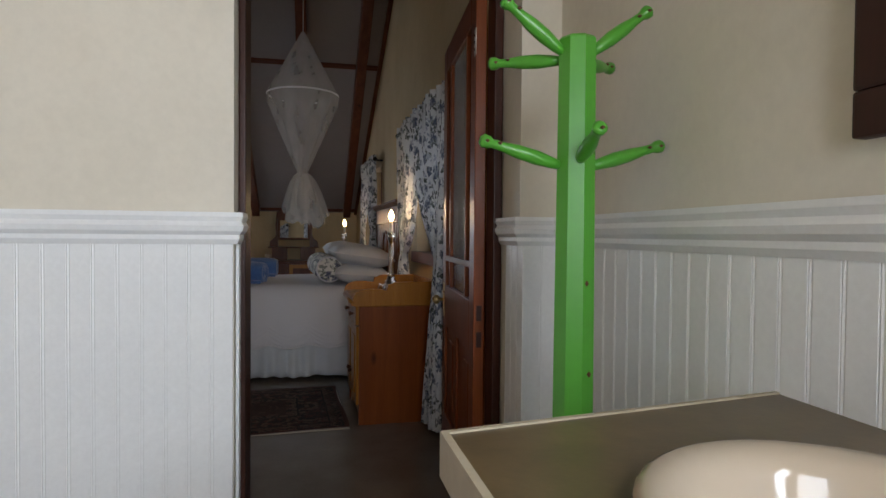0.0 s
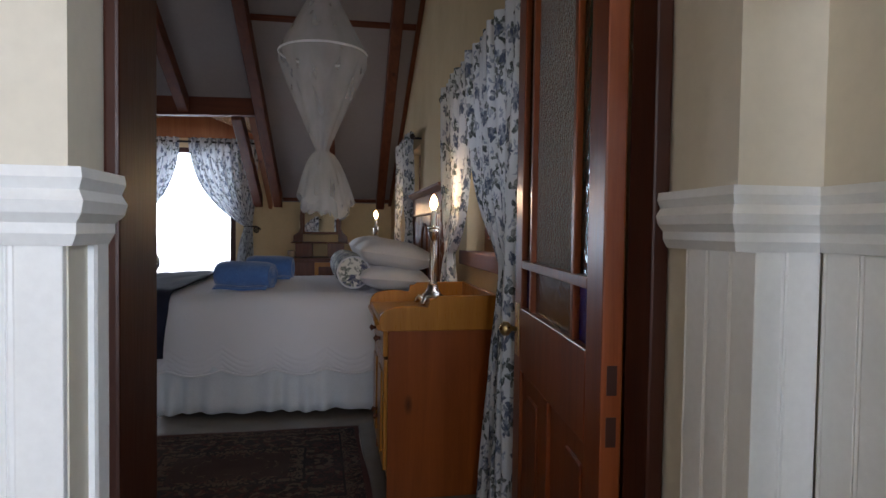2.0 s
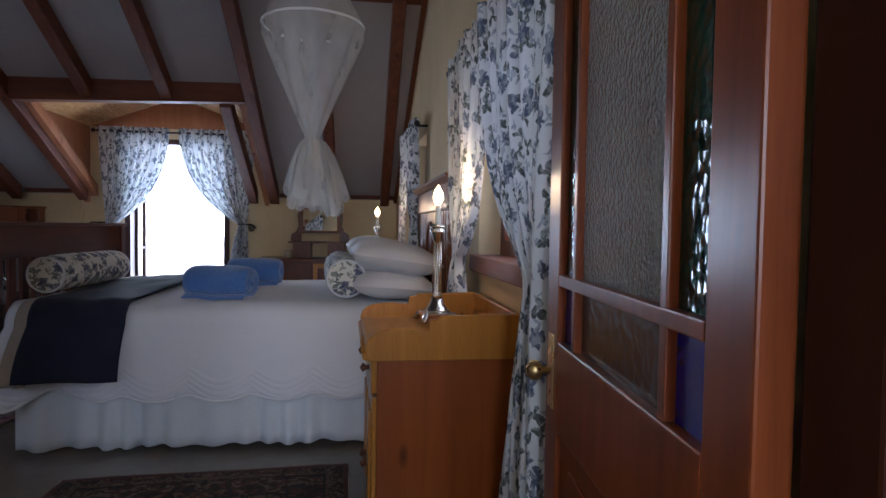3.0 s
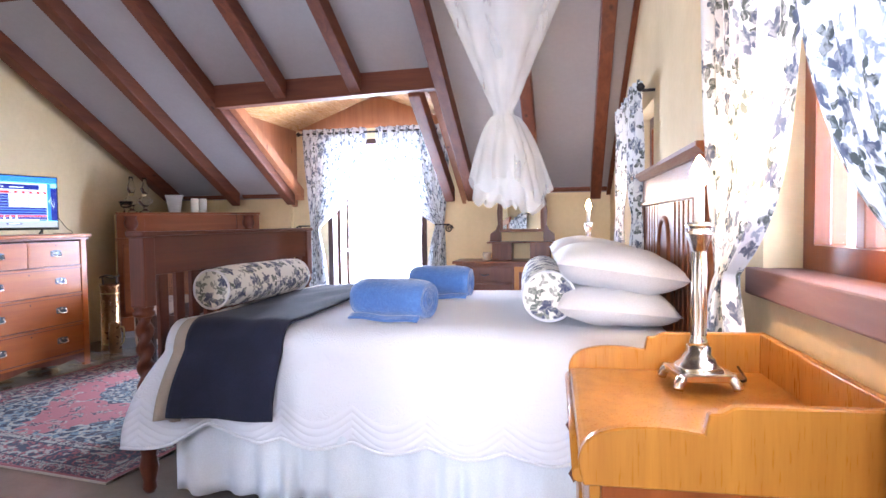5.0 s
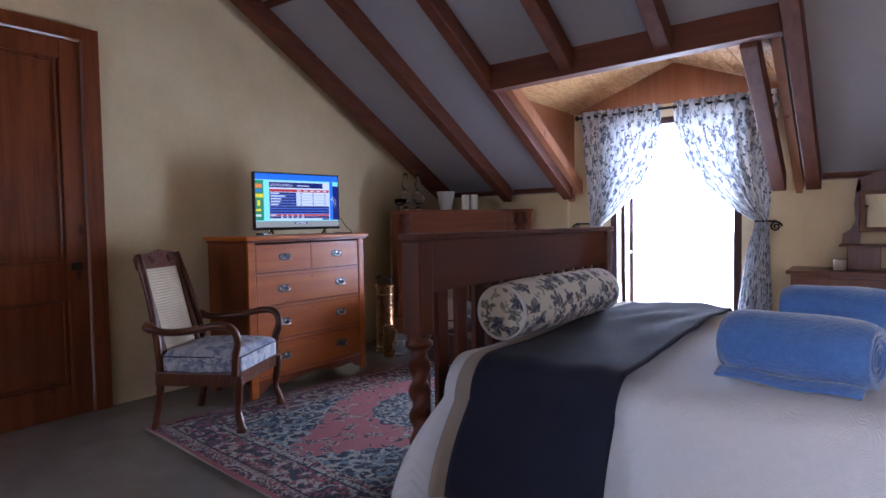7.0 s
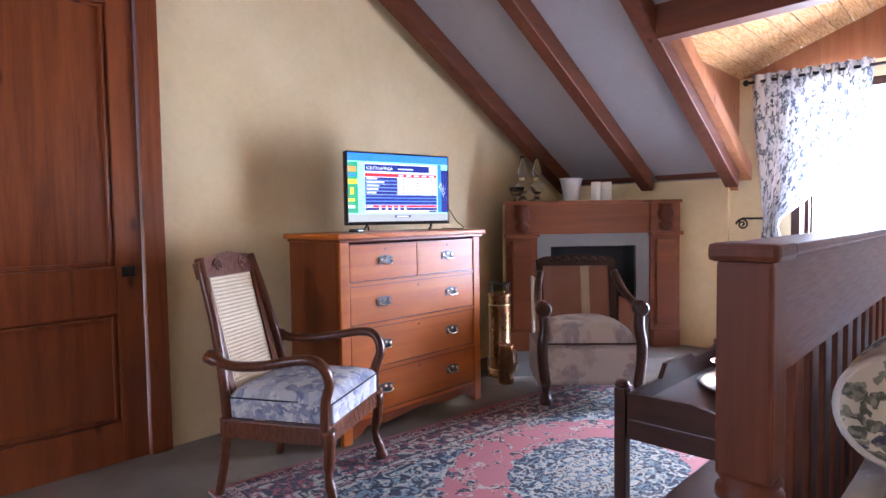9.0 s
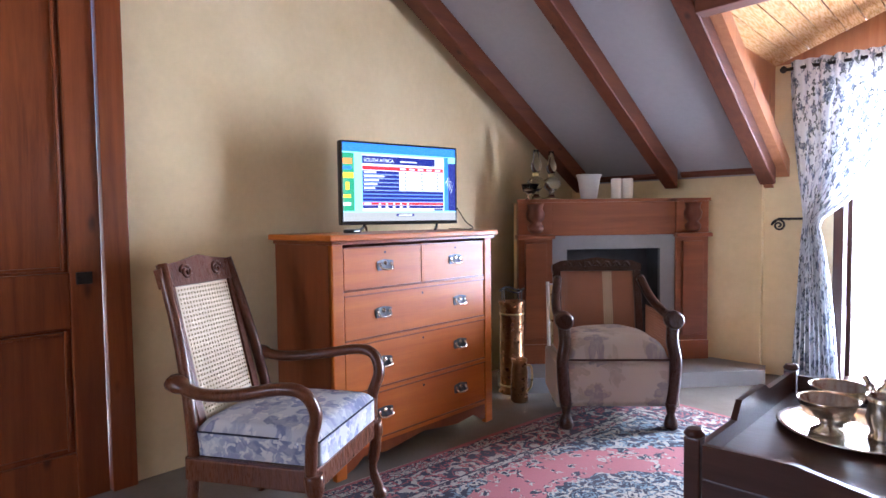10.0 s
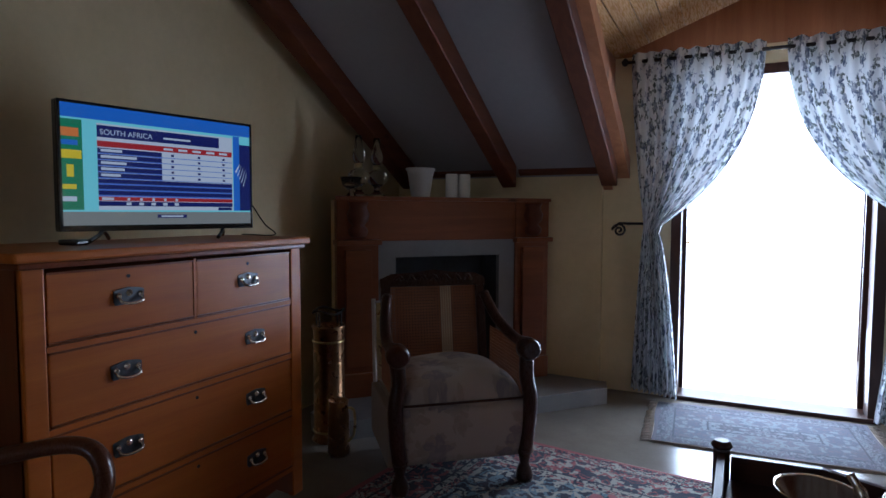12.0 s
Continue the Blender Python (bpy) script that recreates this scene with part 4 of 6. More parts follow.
def coat_stand():
    t = thing("coat_stand", "bright green chipped gloss-painted timber coat stand with turned pegs", "coat stand", pose(0.026, 2.36, 0, 0, 0, 0))
    h = 1.565
    bm = lathe([(0.050, 0.05), (0.047, 0.9), (0.043, h - 0.006), (0.038, h)], 8)
    for f in bm.faces:
        f.smooth = False
    part("post", bm, GREEN, t)
    for k in range(4):
        a = radians(45 + 90 * k)
        part("foot", tube(curve([(0.03 * math.cos(a), 0.03 * math.sin(a), 0.16), (0.13 * math.cos(a), 0.13 * math.sin(a), 0.09), (0.2 * math.cos(a), 0.2 * math.sin(a), 0.025)], 5), 0.024, 8), GREEN, t)
    peg = [(0.0, 0.010), (0.02, 0.013), (0.05, 0.0165), (0.085, 0.0155), (0.115, 0.011), (0.135, 0.010), (0.142, 0.0145), (0.152, 0.0155), (0.158, 0.009)]
    for z, az, tilt in ((h - 0.035, 182, 36), (h - 0.03, -2, 37), (h - 0.045, 142, 4), (h - 0.05, 42, 10), (h - 0.285, 180, 15), (h - 0.285, 2, 17), (h - 0.275, -99, 19)):
        a, e = radians(az), radians(tilt)
        d = Vector((math.cos(a) * math.cos(e), math.sin(a) * math.cos(e), math.sin(e)))
        o = Vector((0.034 * math.cos(a), 0.034 * math.sin(a), z))
        reach = 1.24 if tilt in (15, 17) else 0.95 if tilt == 19 else 1.12
        p = part("peg", tube([o + d * s * reach for s, _ in peg], [r for _, r in peg], 12), GREEN, t)
        for k in range(2):
            c = o + d * (0.147 * reach - 0.03 * k) + Vector((0.0, -0.014, 0.004 * k))
            part("chip", lathe([(0.0, -0.004), (0.006, 0), (0.0, 0.004)], 7, Matrix.Translation(c)), CHIP, p, "bare wood chip")
    for x, z in ((-0.02, 0.62), (0.018, 0.82), (0.01, 1.02), (-0.01, 0.5)):
        part("chip", lathe([(0.0, -0.007), (0.005, 0), (0.0, 0.007)], 7, pose(x, -0.044, z)), CHIP, t, "bare wood chip")


coat_stand()


# ---------- bedside washstands and lamps ----------
def washstand(m, label):
    """Front faces -x; local origin at the front corner nearest the bathroom."""
    t = thing("washstand", label, "cabinet", m, "washstands")
    d, w = 0.49, 0.67
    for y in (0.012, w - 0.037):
        part("side", box(0.03, d, y, y + 0.025, 0.0, 0.70, 0.003), HONEY_SHADED, t)
    part("back", box(d - 0.02, d, 0.037, w - 0.037, 0.05, 0.7), HONEY, t)
    plinth = [(0.037, 0.1), (w - 0.037, 0.1), (w - 0.037, 0.0), (w - 0.1, 0.0), (w - 0.15, 0.04), (0.15, 0.04), (0.1, 0.0), (0.037, 0.0)]
    part("plinth", prism(plinth, "x", 0.04, 0.06), HONEY, t)
    part("floor_board", box(0.06, d - 0.02, 0.037, w - 0.037, 0.1, 0.115), HONEY, t)
    part("top", box(-0.005, d, 0.022, w - 0.022, 0.705, 0.745, 0.012), HONEY, t)
    part("front_moulding", tube([(-0.006, 0.004, 0.716), (-0.006, w - 0.004, 0.716)], 0.012, 10), HONEY, t)
    rise = curve([(0.0, 0, 0.70), (-0.008, 0, 0.745), (0.012, 0, 0.782), (0.06, 0, 0.80), (0.13, 0, 0.803), (0.19, 0, 0.796)], 5)
    side = [(p.x, p.z) for p in rise] + [(0.197, 0.83), (0.215, 0.83), (0.235, 0.842), (d, 0.846), (d, 0.70)]
    for y in (0.0, w - 0.022):
        bm = prism(side, "y", y, y + 0.022)
        bmesh.ops.bevel(bm, geom=bm.edges[:], offset=0.003, segments=1, affect="EDGES")
        part("gallery_side", bm, HONEY, t)
    part("gallery_back", box(d - 0.018, d + 0.002, 0.022, w - 0.022, 0.745, 0.846, 0.004), HONEY, t)
    dr = part("drawer", box(0.012, 0.035, 0.05, w - 0.05, 0.585, 0.695, 0.006), HONEY, t)
    for y in (0.19, w - 0.19):
        part("knob", lathe([(0.008, 0), (0.008, 0.012), (0.017, 0.022), (0.0, 0.032)], 12, pose(0.012, y, 0.64, 0, -90, 0)), CHAIR_WOOD, dr)
    for y0, y1, ky in ((0.05, w / 2 - 0.005, w / 2 - 0.05), (w / 2 + 0.005, w - 0.05, w / 2 + 0.05)):
        dp = part("door", box(0.016, 0.036, y0, y1, 0.11, 0.575, 0.005), HONEY, t)
        part("panel", box(0.008, 0.018, y0 + 0.06, y1 - 0.06, 0.17, 0.515, 0.004), HONEY, dp)
        part("knob", lathe([(0.008, 0), (0.008, 0.014), (0.016, 0.022), (0.0, 0.03)], 12, pose(0.016, ky, 0.27, 0, -90, 0)), CHAIR_WOOD, dp, "dark turned knob")
    return t


washstand(pose(-0.31, 4.615, 0, 0, 0, 1.4), "honey pine washstand with raised gallery beside the bed")
washstand(pose(-0.40, 7.6, 0, 0, 0, 1.4), "honey pine washstand on the far side of the bed")


def candle_lamp(m):
    t = thing("candlestick_lamp", "silver column candlestick lamp with glowing flame bulb", "lamp", m, "candlestick lamps")
    bm = box(-0.064, 0.064, -0.064, 0.064, 0.026, 0.046, 0.004)
    part("base", bm, SILVER, t)
    bm = lathe([(0.062, 0.046), (0.058, 0.054), (0.044, 0.062), (0.040, 0.074), (0.03, 0.082), (0.03, 0.1)], 4, pose(0, 0, 0, 0, 0, 45))
    part("stepped_plinth", bm, SILVER, t)
    for sx in (-1, 1):
        for sy in (-1, 1):
            part("foot", tube(curve([(0.054 * sx, 0.054 * sy, 0.036), (0.062 * sx, 0.062 * sy, 0.024), (0.066 * sx, 0.066 * sy, 0.010)], 4), [0.012] * 8 + [0.010], 8), SILVER, t)
    bm = lathe([(0.024, 0.1), (0.02, 0.112), (0.017, 0.12), (0.0165, 0.24), (0.0145, 0.32), (0.018, 0.325), (0.024, 0.345), (0.028, 0.36), (0.03, 0.366), (0.022, 0.372), (0.03, 0.378), (0.031, 0.386), (0.018, 0.39)], 16)
    part("column", bm, SILVER, t)
    for k in range(10):
        a = 2 * math.pi * k / 10
        part("flute", tube([(0.0172 * math.cos(a), 0.0172 * math.sin(a), 0.125), (0.0152 * math.cos(a), 0.0152 * math.sin(a), 0.32)], 0.0022, 5), SILVER, t)
    part("candle_sleeve", lathe([(0.0115, 0.39), (0.0115, 0.465), (0.008, 0.468)], 14), WAX, t, "cream candle sleeve")
    part("bulb", lathe([(0.007, 0.468), (0.017, 0.484), (0.021, 0.498), (0.015, 0.52), (0.006, 0.538), (0.0, 0.545)], 14), GLOW, t, "glowing warm flame bulb")
    part("cord", tube(curve([(0.06, 0.02, 0.02), (0.12, 0.03, 0.008), (0.15, 0.14, 0.012), (0.17, 0.25, 0.02)], 6), 0.003, 6), BLACK_GLOSS, t, "dark cord")
    return t


GLOW = plain("flame_bulb", (1, 0.8, 0.5), 0.3, emit=(1.0, 0.6, 0.22), power=22.0)
lamp_1 = candle_lamp(pose(-0.035, 5.1, 0.745, 0, 0, 8))
candle_lamp(pose(-0.20, 7.86, 0.745, 0, 0, 20))
lamp("bulb_light_one", "POINT", 1.5, Matrix.Translation((-0.035, 5.1, 1.30)), (1, 0.66, 0.33), (0.02,))
lamp("bulb_light_two", "POINT", 1.3, Matrix.Translation((-0.20, 7.86, 1.30)), (1, 0.66, 0.33), (0.02,))


# ---------- bed ----------
BX0, BY0, BY1, BT = -2.06, 5.86, 7.44, 0.72


def twist_post(z0, z1, r, bm=None, turns=5.0):
    """Barley-twist shaft about z."""
    bm = bm or bmesh.new()
    rows = []
    n, seg = 48, 14
    for i in range(n + 1):
        t = i / n
        row = []
        for k in range(seg):
            a = 2 * math.pi * k / seg
            rr = r * (0.82 + 0.2 * math.cos(2 * (a - 2 * math.pi * turns * t / 2)))
            row.append(bm.verts.new((rr * math.cos(a), rr * math.sin(a), z0 + (z1 - z0) * t)))
        rows.append(row)
    for a, b in zip(rows, rows[1:]):
        for k in range(seg):
            bm.faces.new((a[k], a[(k + 1) % seg], b[(k + 1) % seg], b[k])).smooth = True
    bm.faces.new(list(reversed(rows[0]))), bm.faces.new(rows[-1])
    return bm


bed = thing("bed", "dark mahogany bed with slatted head and foot boards and twisted posts", "bed")
for y in (5.83, 7.425):
    px = -2.10
    at = pose(px, y, 0)
    post = part("foot_post", twist_post(0.36, 0.76, 0.037), MAHOG, bed, "barley-twist post", at)
    part("top_block", box(-0.036, 0.036, -0.036, 0.036, 0.80, 1.095, 0.006), MAHOG, post)
    part("cap", box(-0.045, 0.045, -0.045, 0.045, 1.095, 1.12, 0.008), MAHOG, post)
    part("ring", lathe([(0.033, 0.755), (0.044, 0.765), (0.044, 0.778), (0.035, 0.785), (0.042, 0.795), (0.036, 0.802)], 18), MAHOG, post)
    part("leg", lathe([(0.02, 0.0), (0.03, 0.02), (0.026, 0.05), (0.04, 0.11), (0.03, 0.16), (0.036, 0.2), (0.048, 0.25), (0.04, 0.3), (0.045, 0.36)], 16), MAHOG, post)
part("foot_rail", box(-2.125, -2.075, 5.87, 7.385, 0.93, 1.10, 0.006), MAHOG_Y, bed)
part("foot_cap", box(-2.145, -2.055, 5.87, 7.385, 1.10, 1.118, 0.006), MAHOG_Y, bed)
part("foot_rail", box(-2.12, -2.08, 5.87, 7.385, 0.42, 0.52, 0.005), MAHOG_Y, bed)
for k in range(13):
    y = 5.95 + 1.375 * k / 12
    part("slat", box(-2.11, -2.09, y - 0.03, y + 0.03, 0.52, 0.93, 0.004), MAHOG, bed)
HB = Matrix.Translation((0.145, 5.77, 0)) @ Matrix.Rotation(radians(1.4), 4, "Z")
hb = part("headboard", box(-0.03, 0.02, 0.0, 1.66, 1.22, 1.36, 0.006), HEAD_LAMPLIT_Y, bed, "slatted mahogany headboard", HB)
part("cornice", prism([(-0.07, 1.40), (-0.07, 1.385), (-0.045, 1.36), (0.03, 1.36), (0.03, 1.40)], "y", -0.05, 1.71), HEAD_LAMPLIT_Y, hb)
part("moulding", box(-0.04, -0.03, 0.05, 1.61, 1.225, 1.24, 0.003), HEAD_LAMPLIT_Y, hb)
part("bottom_rail", box(-0.025, 0.015, 0.0, 1.66, 0.45, 0.6, 0.005), HEAD_LAMPLIT_Y, hb)
for y in (0.0, 1.66):
    part("head_post", twist_post(0.1, 1.36, 0.045, turns=14), HEAD_LAMPLIT, hb, "barley-twist post", pose(-0.005, y, 0))
    part("leg", lathe([(0.03, 0), (0.035, 0.03), (0.03, 0.06), (0.04, 0.1)], 14), HEAD_LAMPLIT, hb, "", pose(-0.005, y, 0))
for k in range(18):
    y = 0.09 + 1.48 * k / 17
    if 0.62 < y < 1.04:
        continue
    part("slat", box(-0.018, 0.008, y - 0.026, y + 0.026, 0.6, 1.22, 0.004), HEAD_LAMPLIT, hb)
part("centre_panel", box(-0.014, 0.006, 0.6, 1.06, 0.6, 1.22, 0.003), HEAD_LAMPLIT, hb)
arch = [(-0.016, 0.83 + 0.13 * math.cos(a), 1.03 + 0.12 * math.sin(a)) for a in (math.pi * k / 14 for k in range(15))]
part("carved_arch", tube([(-0.016, 0.96, 0.72)] + arch + [(-0.016, 0.70, 0.72)], 0.014, 8), HEAD_LAMPLIT, hb, "carved arch on the panel")
part("rail", box(-2.08, 0.08, 5.85, 5.88, 0.24, 0.36, 0.004), MAHOG, bed)
part("rail", box(-2.08, 0.08, 7.40, 7.43, 0.24, 0.36, 0.004), MAHOG, bed)
part("slat_base", box(-2.06, 0.06, 5.88, 7.40, 0.30, 0.34), MAHOG, bed)
solid("mattress", box(-2.02, 0.05, BY0 + 0.09, BY1 - 0.09, 0.345, BT - 0.03, 0.08), WHITE_COTTON, "thick white mattress on the mahogany bed", "mattress")


def cover_profile(s, out=0.0, hem=0.22, top=BT, r=0.12):
    """Across the bed: s from 0 (near hem) to 1 (far hem); returns y, z and how far down the side."""
    w, drop = BY1 - BY0 + 0.02, top - hem
    d = s * (2 * drop + w)
    far = d > drop + w / 2
    if far:
        d = 2 * drop + w - d
    k = 0.0
    if d < drop - r:
        k = 1 - d / (drop - r)
        y, z = -out * (1 - (1 - k) ** 1.8), hem + d
    elif d < drop + r:
        a = (d - drop + r) / (2 * r) * math.pi / 2
        y, z = r * (1 - math.cos(a)), top - r + r * math.sin(a)
    else:
        y, z = d - drop, top
    return (BY1 + 0.01 - y if far else BY0 - 0.01 + y), z, k


def quilt_fn(u, v):
    x = 0.03 - 2.05 * u
    foot = max(0.0, (u - 0.78) / 0.22)
    hem = 0.25 + 0.03 * (1 - abs(math.sin(u * 2.05 / 0.30 * math.pi))) - 0.06 * max(0.0, foot - 0.45) + 0.05 * math.sin(math.pi * min(1.0, foot * 1.4))
    y, z, k = cover_profile(v, 0.05 + 0.08 * foot ** 2, hem)
    n = noise.noise(Vector((x * 3, y * 3, z * 3)))
    y += (0.012 * math.sin(u * 40) * k + 0.008 * n * k) * (1 if y > 6.6 else -1)
    x -= 0.12 * foot ** 2 * (1 - (1 - k) ** 2)
    z += 0.012 * n * (1 - k) + 0.006 * math.sin(x * 5 + y * 3) * (1 - k)
    return Vector((x, y, z))


quilt_ob = thing("quilt", "white stitched cotton quilt with scalloped hem over the bed", "quilt")
part("cover", sheet(quilt_fn, 120, 110, 0.012), QUILT, quilt_ob)
for edge in (0.0, 1.0):
    part("hem_binding", tube([quilt_fn(k / 120, edge) for k in range(121)], 0.007, 6), WHITE_COTTON, quilt_ob, "white corded hem")


def skirt_fn(side):
    def fn(u, v):
        x = 0.0 - 1.96 * u
        wave = (math.sin(u * 96 + 2 * math.sin(u * 17)) + 0.4 * math.sin(u * 41 + 1)) * (0.25 + 0.75 * v)
        y = (BY0 - 0.03 - 0.022 * wave * (0.3 + 0.7 * v) - 0.02 * v) if side < 0 else (BY1 + 0.03 + 0.022 * wave * (0.3 + 0.7 * v) + 0.02 * v)
        return Vector((x, y, 0.43 - 0.40 * v + 0.006 * math.sin(u * 31) * v))
    return fn


valance = thing("bed_skirt", "white gathered cotton skirt hanging round the bed base", "bed skirt")
part("near_side", sheet(skirt_fn(-1), 260, 8, 0.004), SKIRT_COTTON, valance)
part("far_side", sheet(skirt_fn(1), 140, 8, 0.004), SKIRT_COTTON, valance)


def throw_fn(x0, x1, hem, lift):
    def fn(u, v):
        y, z, k = cover_profile(v, 0.10, hem, BT)
        x = x0 + (x1 - x0) * u
        foot = max(0.0, (-x - 1.6) / 0.5)
        x -= 0.02 * k * foot
        s = 1 if y > 6.6 else -1
        n = noise.noise(Vector((x * 6, y * 3, z * 5)))
        return Vector((x, y + s * (lift + 0.012 * k * math.sin(u * 9 + 1) + 0.02 * foot * k), z + lift + 0.008 + 0.014 * n * (1 - k) + 0.004 * math.sin(14 * u + 3 * math.sin(5 * y)) * (1 - k)))
    return fn


throw = solid("throw_blanket", sheet(throw_fn(-1.91, -1.47, 0.34, 0.022), 24, 80, 0.01), NAVY, "folded navy wool throw laid across the foot of the bed", "blanket")
solid("folded_blanket", sheet(throw_fn(-1.97, -1.86, 0.33, 0.014), 10, 80, 0.006), BEIGE_CLOTH, "beige blanket edge showing under the navy throw", "blanket")


def bolster(m, length, r, label):
    t = thing("bolster", label, "bolster", m, "bolsters")

    def fn(u, v):
        a = 2 * math.pi * u
        rr = r * (1 - 0.10 * abs(2 * v - 1) ** 6) * (1 + 0.015 * math.sin(3 * a + 9 * v))
        flat = 0.92 if math.sin(a) < -0.5 else 1.0
        return Vector((rr * math.cos(a), (v - 0.5) * length, rr * math.sin(a) * flat))
    part("cover", sheet(fn, 32, 20, 0, (2 * math.pi * r, length), True), BOLSTER, t)
    for s in (-1, 1):
        def cap(u, v, s=s):
            a = 2 * math.pi * u
            rr = r * 0.9 * (1 - v) + 0.001
            return Vector((rr * math.cos(a), s * (length / 2 + 0.012 * math.sin(v * 1.5)), rr * math.sin(a) * 0.97))
        bm = sheet(cap, 32, 6, 0, (1, 1), True)
        layer = bm.loops.layers.uv.active
        for f in bm.faces:
            for lp in f.loops:
                lp[layer].uv = (lp.vert.co.x + 3, lp.vert.co.z + s)
        part("end_panel", bm, BOLSTER, t)
        part("piping", tube([(r * 0.905 * math.cos(a), s * length / 2, r * 0.88 * math.sin(a)) for a in (2 * math.pi * k / 32 for k in range(33))], 0.006, 6), WHITE_COTTON, t)
    return t


bolster(pose(-1.94, 6.5, BT + 0.125, 0, 0, -2), 0.8, 0.102, "pale floral bolster lying against the footboard")
bolster(pose(-0.45, 6.62, BT + 0.115, 0, 0, 4), 1.08, 0.115, "pale floral bolster in front of the white pillows")


def pillow(m, w, d, h, label, seed):
    def face(s):
        def fn(u, v):
            a, b = 2 * u - 1, 2 * v - 1
            e = max(0.0, (1 - abs(a) ** 3.2)) ** 0.55 * max(0.0, (1 - abs(b) ** 3.2)) ** 0.55
            pin = 1 - 0.07 * (1 - abs(a)) * abs(b) ** 2 - 0.0
            n = noise.noise(Vector((a * 2 + seed, b * 2, s)))
            return Vector((a * w / 2 * (1 - 0.06 * (1 - b * b) * abs(a) ** 6), b * d / 2 * pin, s * h / 2 * e * (1 + 0.16 * n)))
        return fn
    t = thing("pillow", label, "pillow", m, "pillows")
    top, bot = sheet(face(1), 26, 26), sheet(face(-1), 26, 26)
    part("top_cover", top, WHITE_COTTON, t)
    part("under_cover", bot, WHITE_COTTON, t)
    return t


PL = "plump white cotton pillow stacked against the headboard"
pillow(pose(-0.16, 6.25, BT + 0.075, 0, 4, 2), 0.46, 0.66, 0.16, PL, 1)
pillow(pose(-0.15, 6.27, BT + 0.225, 0, 8, 3), 0.5, 0.68, 0.185, PL, 2)
pillow(pose(-0.19, 7.0, BT + 0.075, 0, 4, 2), 0.46, 0.68, 0.16, PL, 3)
pillow(pose(-0.19, 7.0, BT + 0.225, 0, 10, 3), 0.5, 0.68, 0.2, PL, 4)


def towel(m, length):
    """A towel rolled up, slumped a little, its spiral edge showing at the ends."""
    t = thing("rolled_towel", "rolled blue towelling bath towel on the quilt", "towel", m, "towels")

    def skin(u, v):
        a = 2 * math.pi * u
        e = 1 - 0.16 * abs(2 * v - 1) ** 10
        lump = 1 + 0.02 * math.sin(3 * a + 7 * v) + 0.015 * math.sin(11 * v)
        y, z = 0.105 * math.cos(a) * e * lump, 0.09 * math.sin(a) * e * lump
        if math.sin(a) < 0:
            z *= 0.92
        return Vector(((v - 0.5) * length, y, z))
    part("roll", sheet(skin, 40, 22, 0, closed=True), TOWEL, t)
    for s in (-1, 1):
        def cap(u, v, s=s):
            a = 2 * math.pi * u
            return Vector((s * (length / 2 - 0.012 * v + 0.004 * math.sin(12 * v)), 0.088 * (1 - v) * math.cos(a), 0.075 * (1 - v) * math.sin(a)))
        part("end_face", sheet(cap, 40, 8, 0, closed=True), TOWEL, t)
        sp = [(s * (length / 2 - 0.002), 0.086 * (1 - k / 60) * math.cos(0.42 * k), 0.073 * (1 - k / 60) * math.sin(0.42 * k)) for k in range(52)]
        part("rolled_edge", tube(sp, 0.0035, 6), TOWEL, t)
    def tail(u, v):
        return Vector(((u - 0.5) * length * 0.97, -0.08 - 0.035 * v, -0.058 - 0.018 * v + 0.004 * math.sin(9 * u)))
    part("loose_edge", sheet(tail, 16, 4, 0.008), TOWEL, t, "loose end of the towel")


towel(pose(-1.09, 6.15, BT + 0.088, 0, 0, -13), 0.35)
towel(pose(-1.04, 6.93, BT + 0.088, 0, 0, -3), 0.34)

# ---------- mosquito net ----------
net = thing("mosquito_net", "knotted white mosquito net hanging from its hoop above the bed", "mosquito net", pose(-0.635, 6.5, 0))


def net_fn(u, v):
    a = 2 * math.pi * u
    keys = [(0.0, 2.88, 0.012), (0.30, 2.40, 0.27), (0.36, 2.33, 0.305), (0.42, 2.27, 0.295), (0.6, 2.0, 0.185), (0.78, 1.75, 0.08), (0.86, 1.66, 0.042), (0.9, 1.60, 0.075), (0.96, 1.45, 0.13), (1.0, 1.34, 0.14)]
    for (v0, z0, r0), (v1, z1, r1) in zip(keys, keys[1:]):
        if v <= v1:
            f = (v - v0) / (v1 - v0)
            z, r = z0 + (z1 - z0) * f, r0 + (r1 - r0) * f
            break
    r *= 1 + (0.02 if v < 0.4 else 0.07) * math.sin(9 * a + 5 * v) * (0.3 if v < 0.42 else 1)
    return Vector((r * math.cos(a) + 0.03 * max(0, v - 0.86) * 4, r * math.sin(a), z))


part("drape", sheet(net_fn, 64, 60, 0, closed=True), NET, net)


def flounce(seed, r0, z1):
    def fn(u, v):
        a = 2 * math.pi * u
        r = 0.035 + (r0 - 0.03) * v ** 0.55 * (1 + 0.16 * math.sin(5 * a + seed) + 0.1 * math.sin(11 * a))
        z = 1.66 - (1.66 - z1) * v + 0.03 * v * math.sin(4 * a + seed) + 0.015 * v * math.sin(13 * a)
        return Vector((r * math.cos(a) + 0.02 * v, r * math.sin(a) * 0.8, z - 0.22 * v * r * math.cos(a)))
    return fn


part("flounce", sheet(flounce(0.5, 0.175, 1.30), 70, 14, closed=True), NET, net)
part("flounce", sheet(flounce(2.1, 0.15, 1.23), 70, 14, closed=True), NET, net)
part("flounce", sheet(flounce(3.7, 0.1, 1.24), 60, 14, closed=True), NET, net)
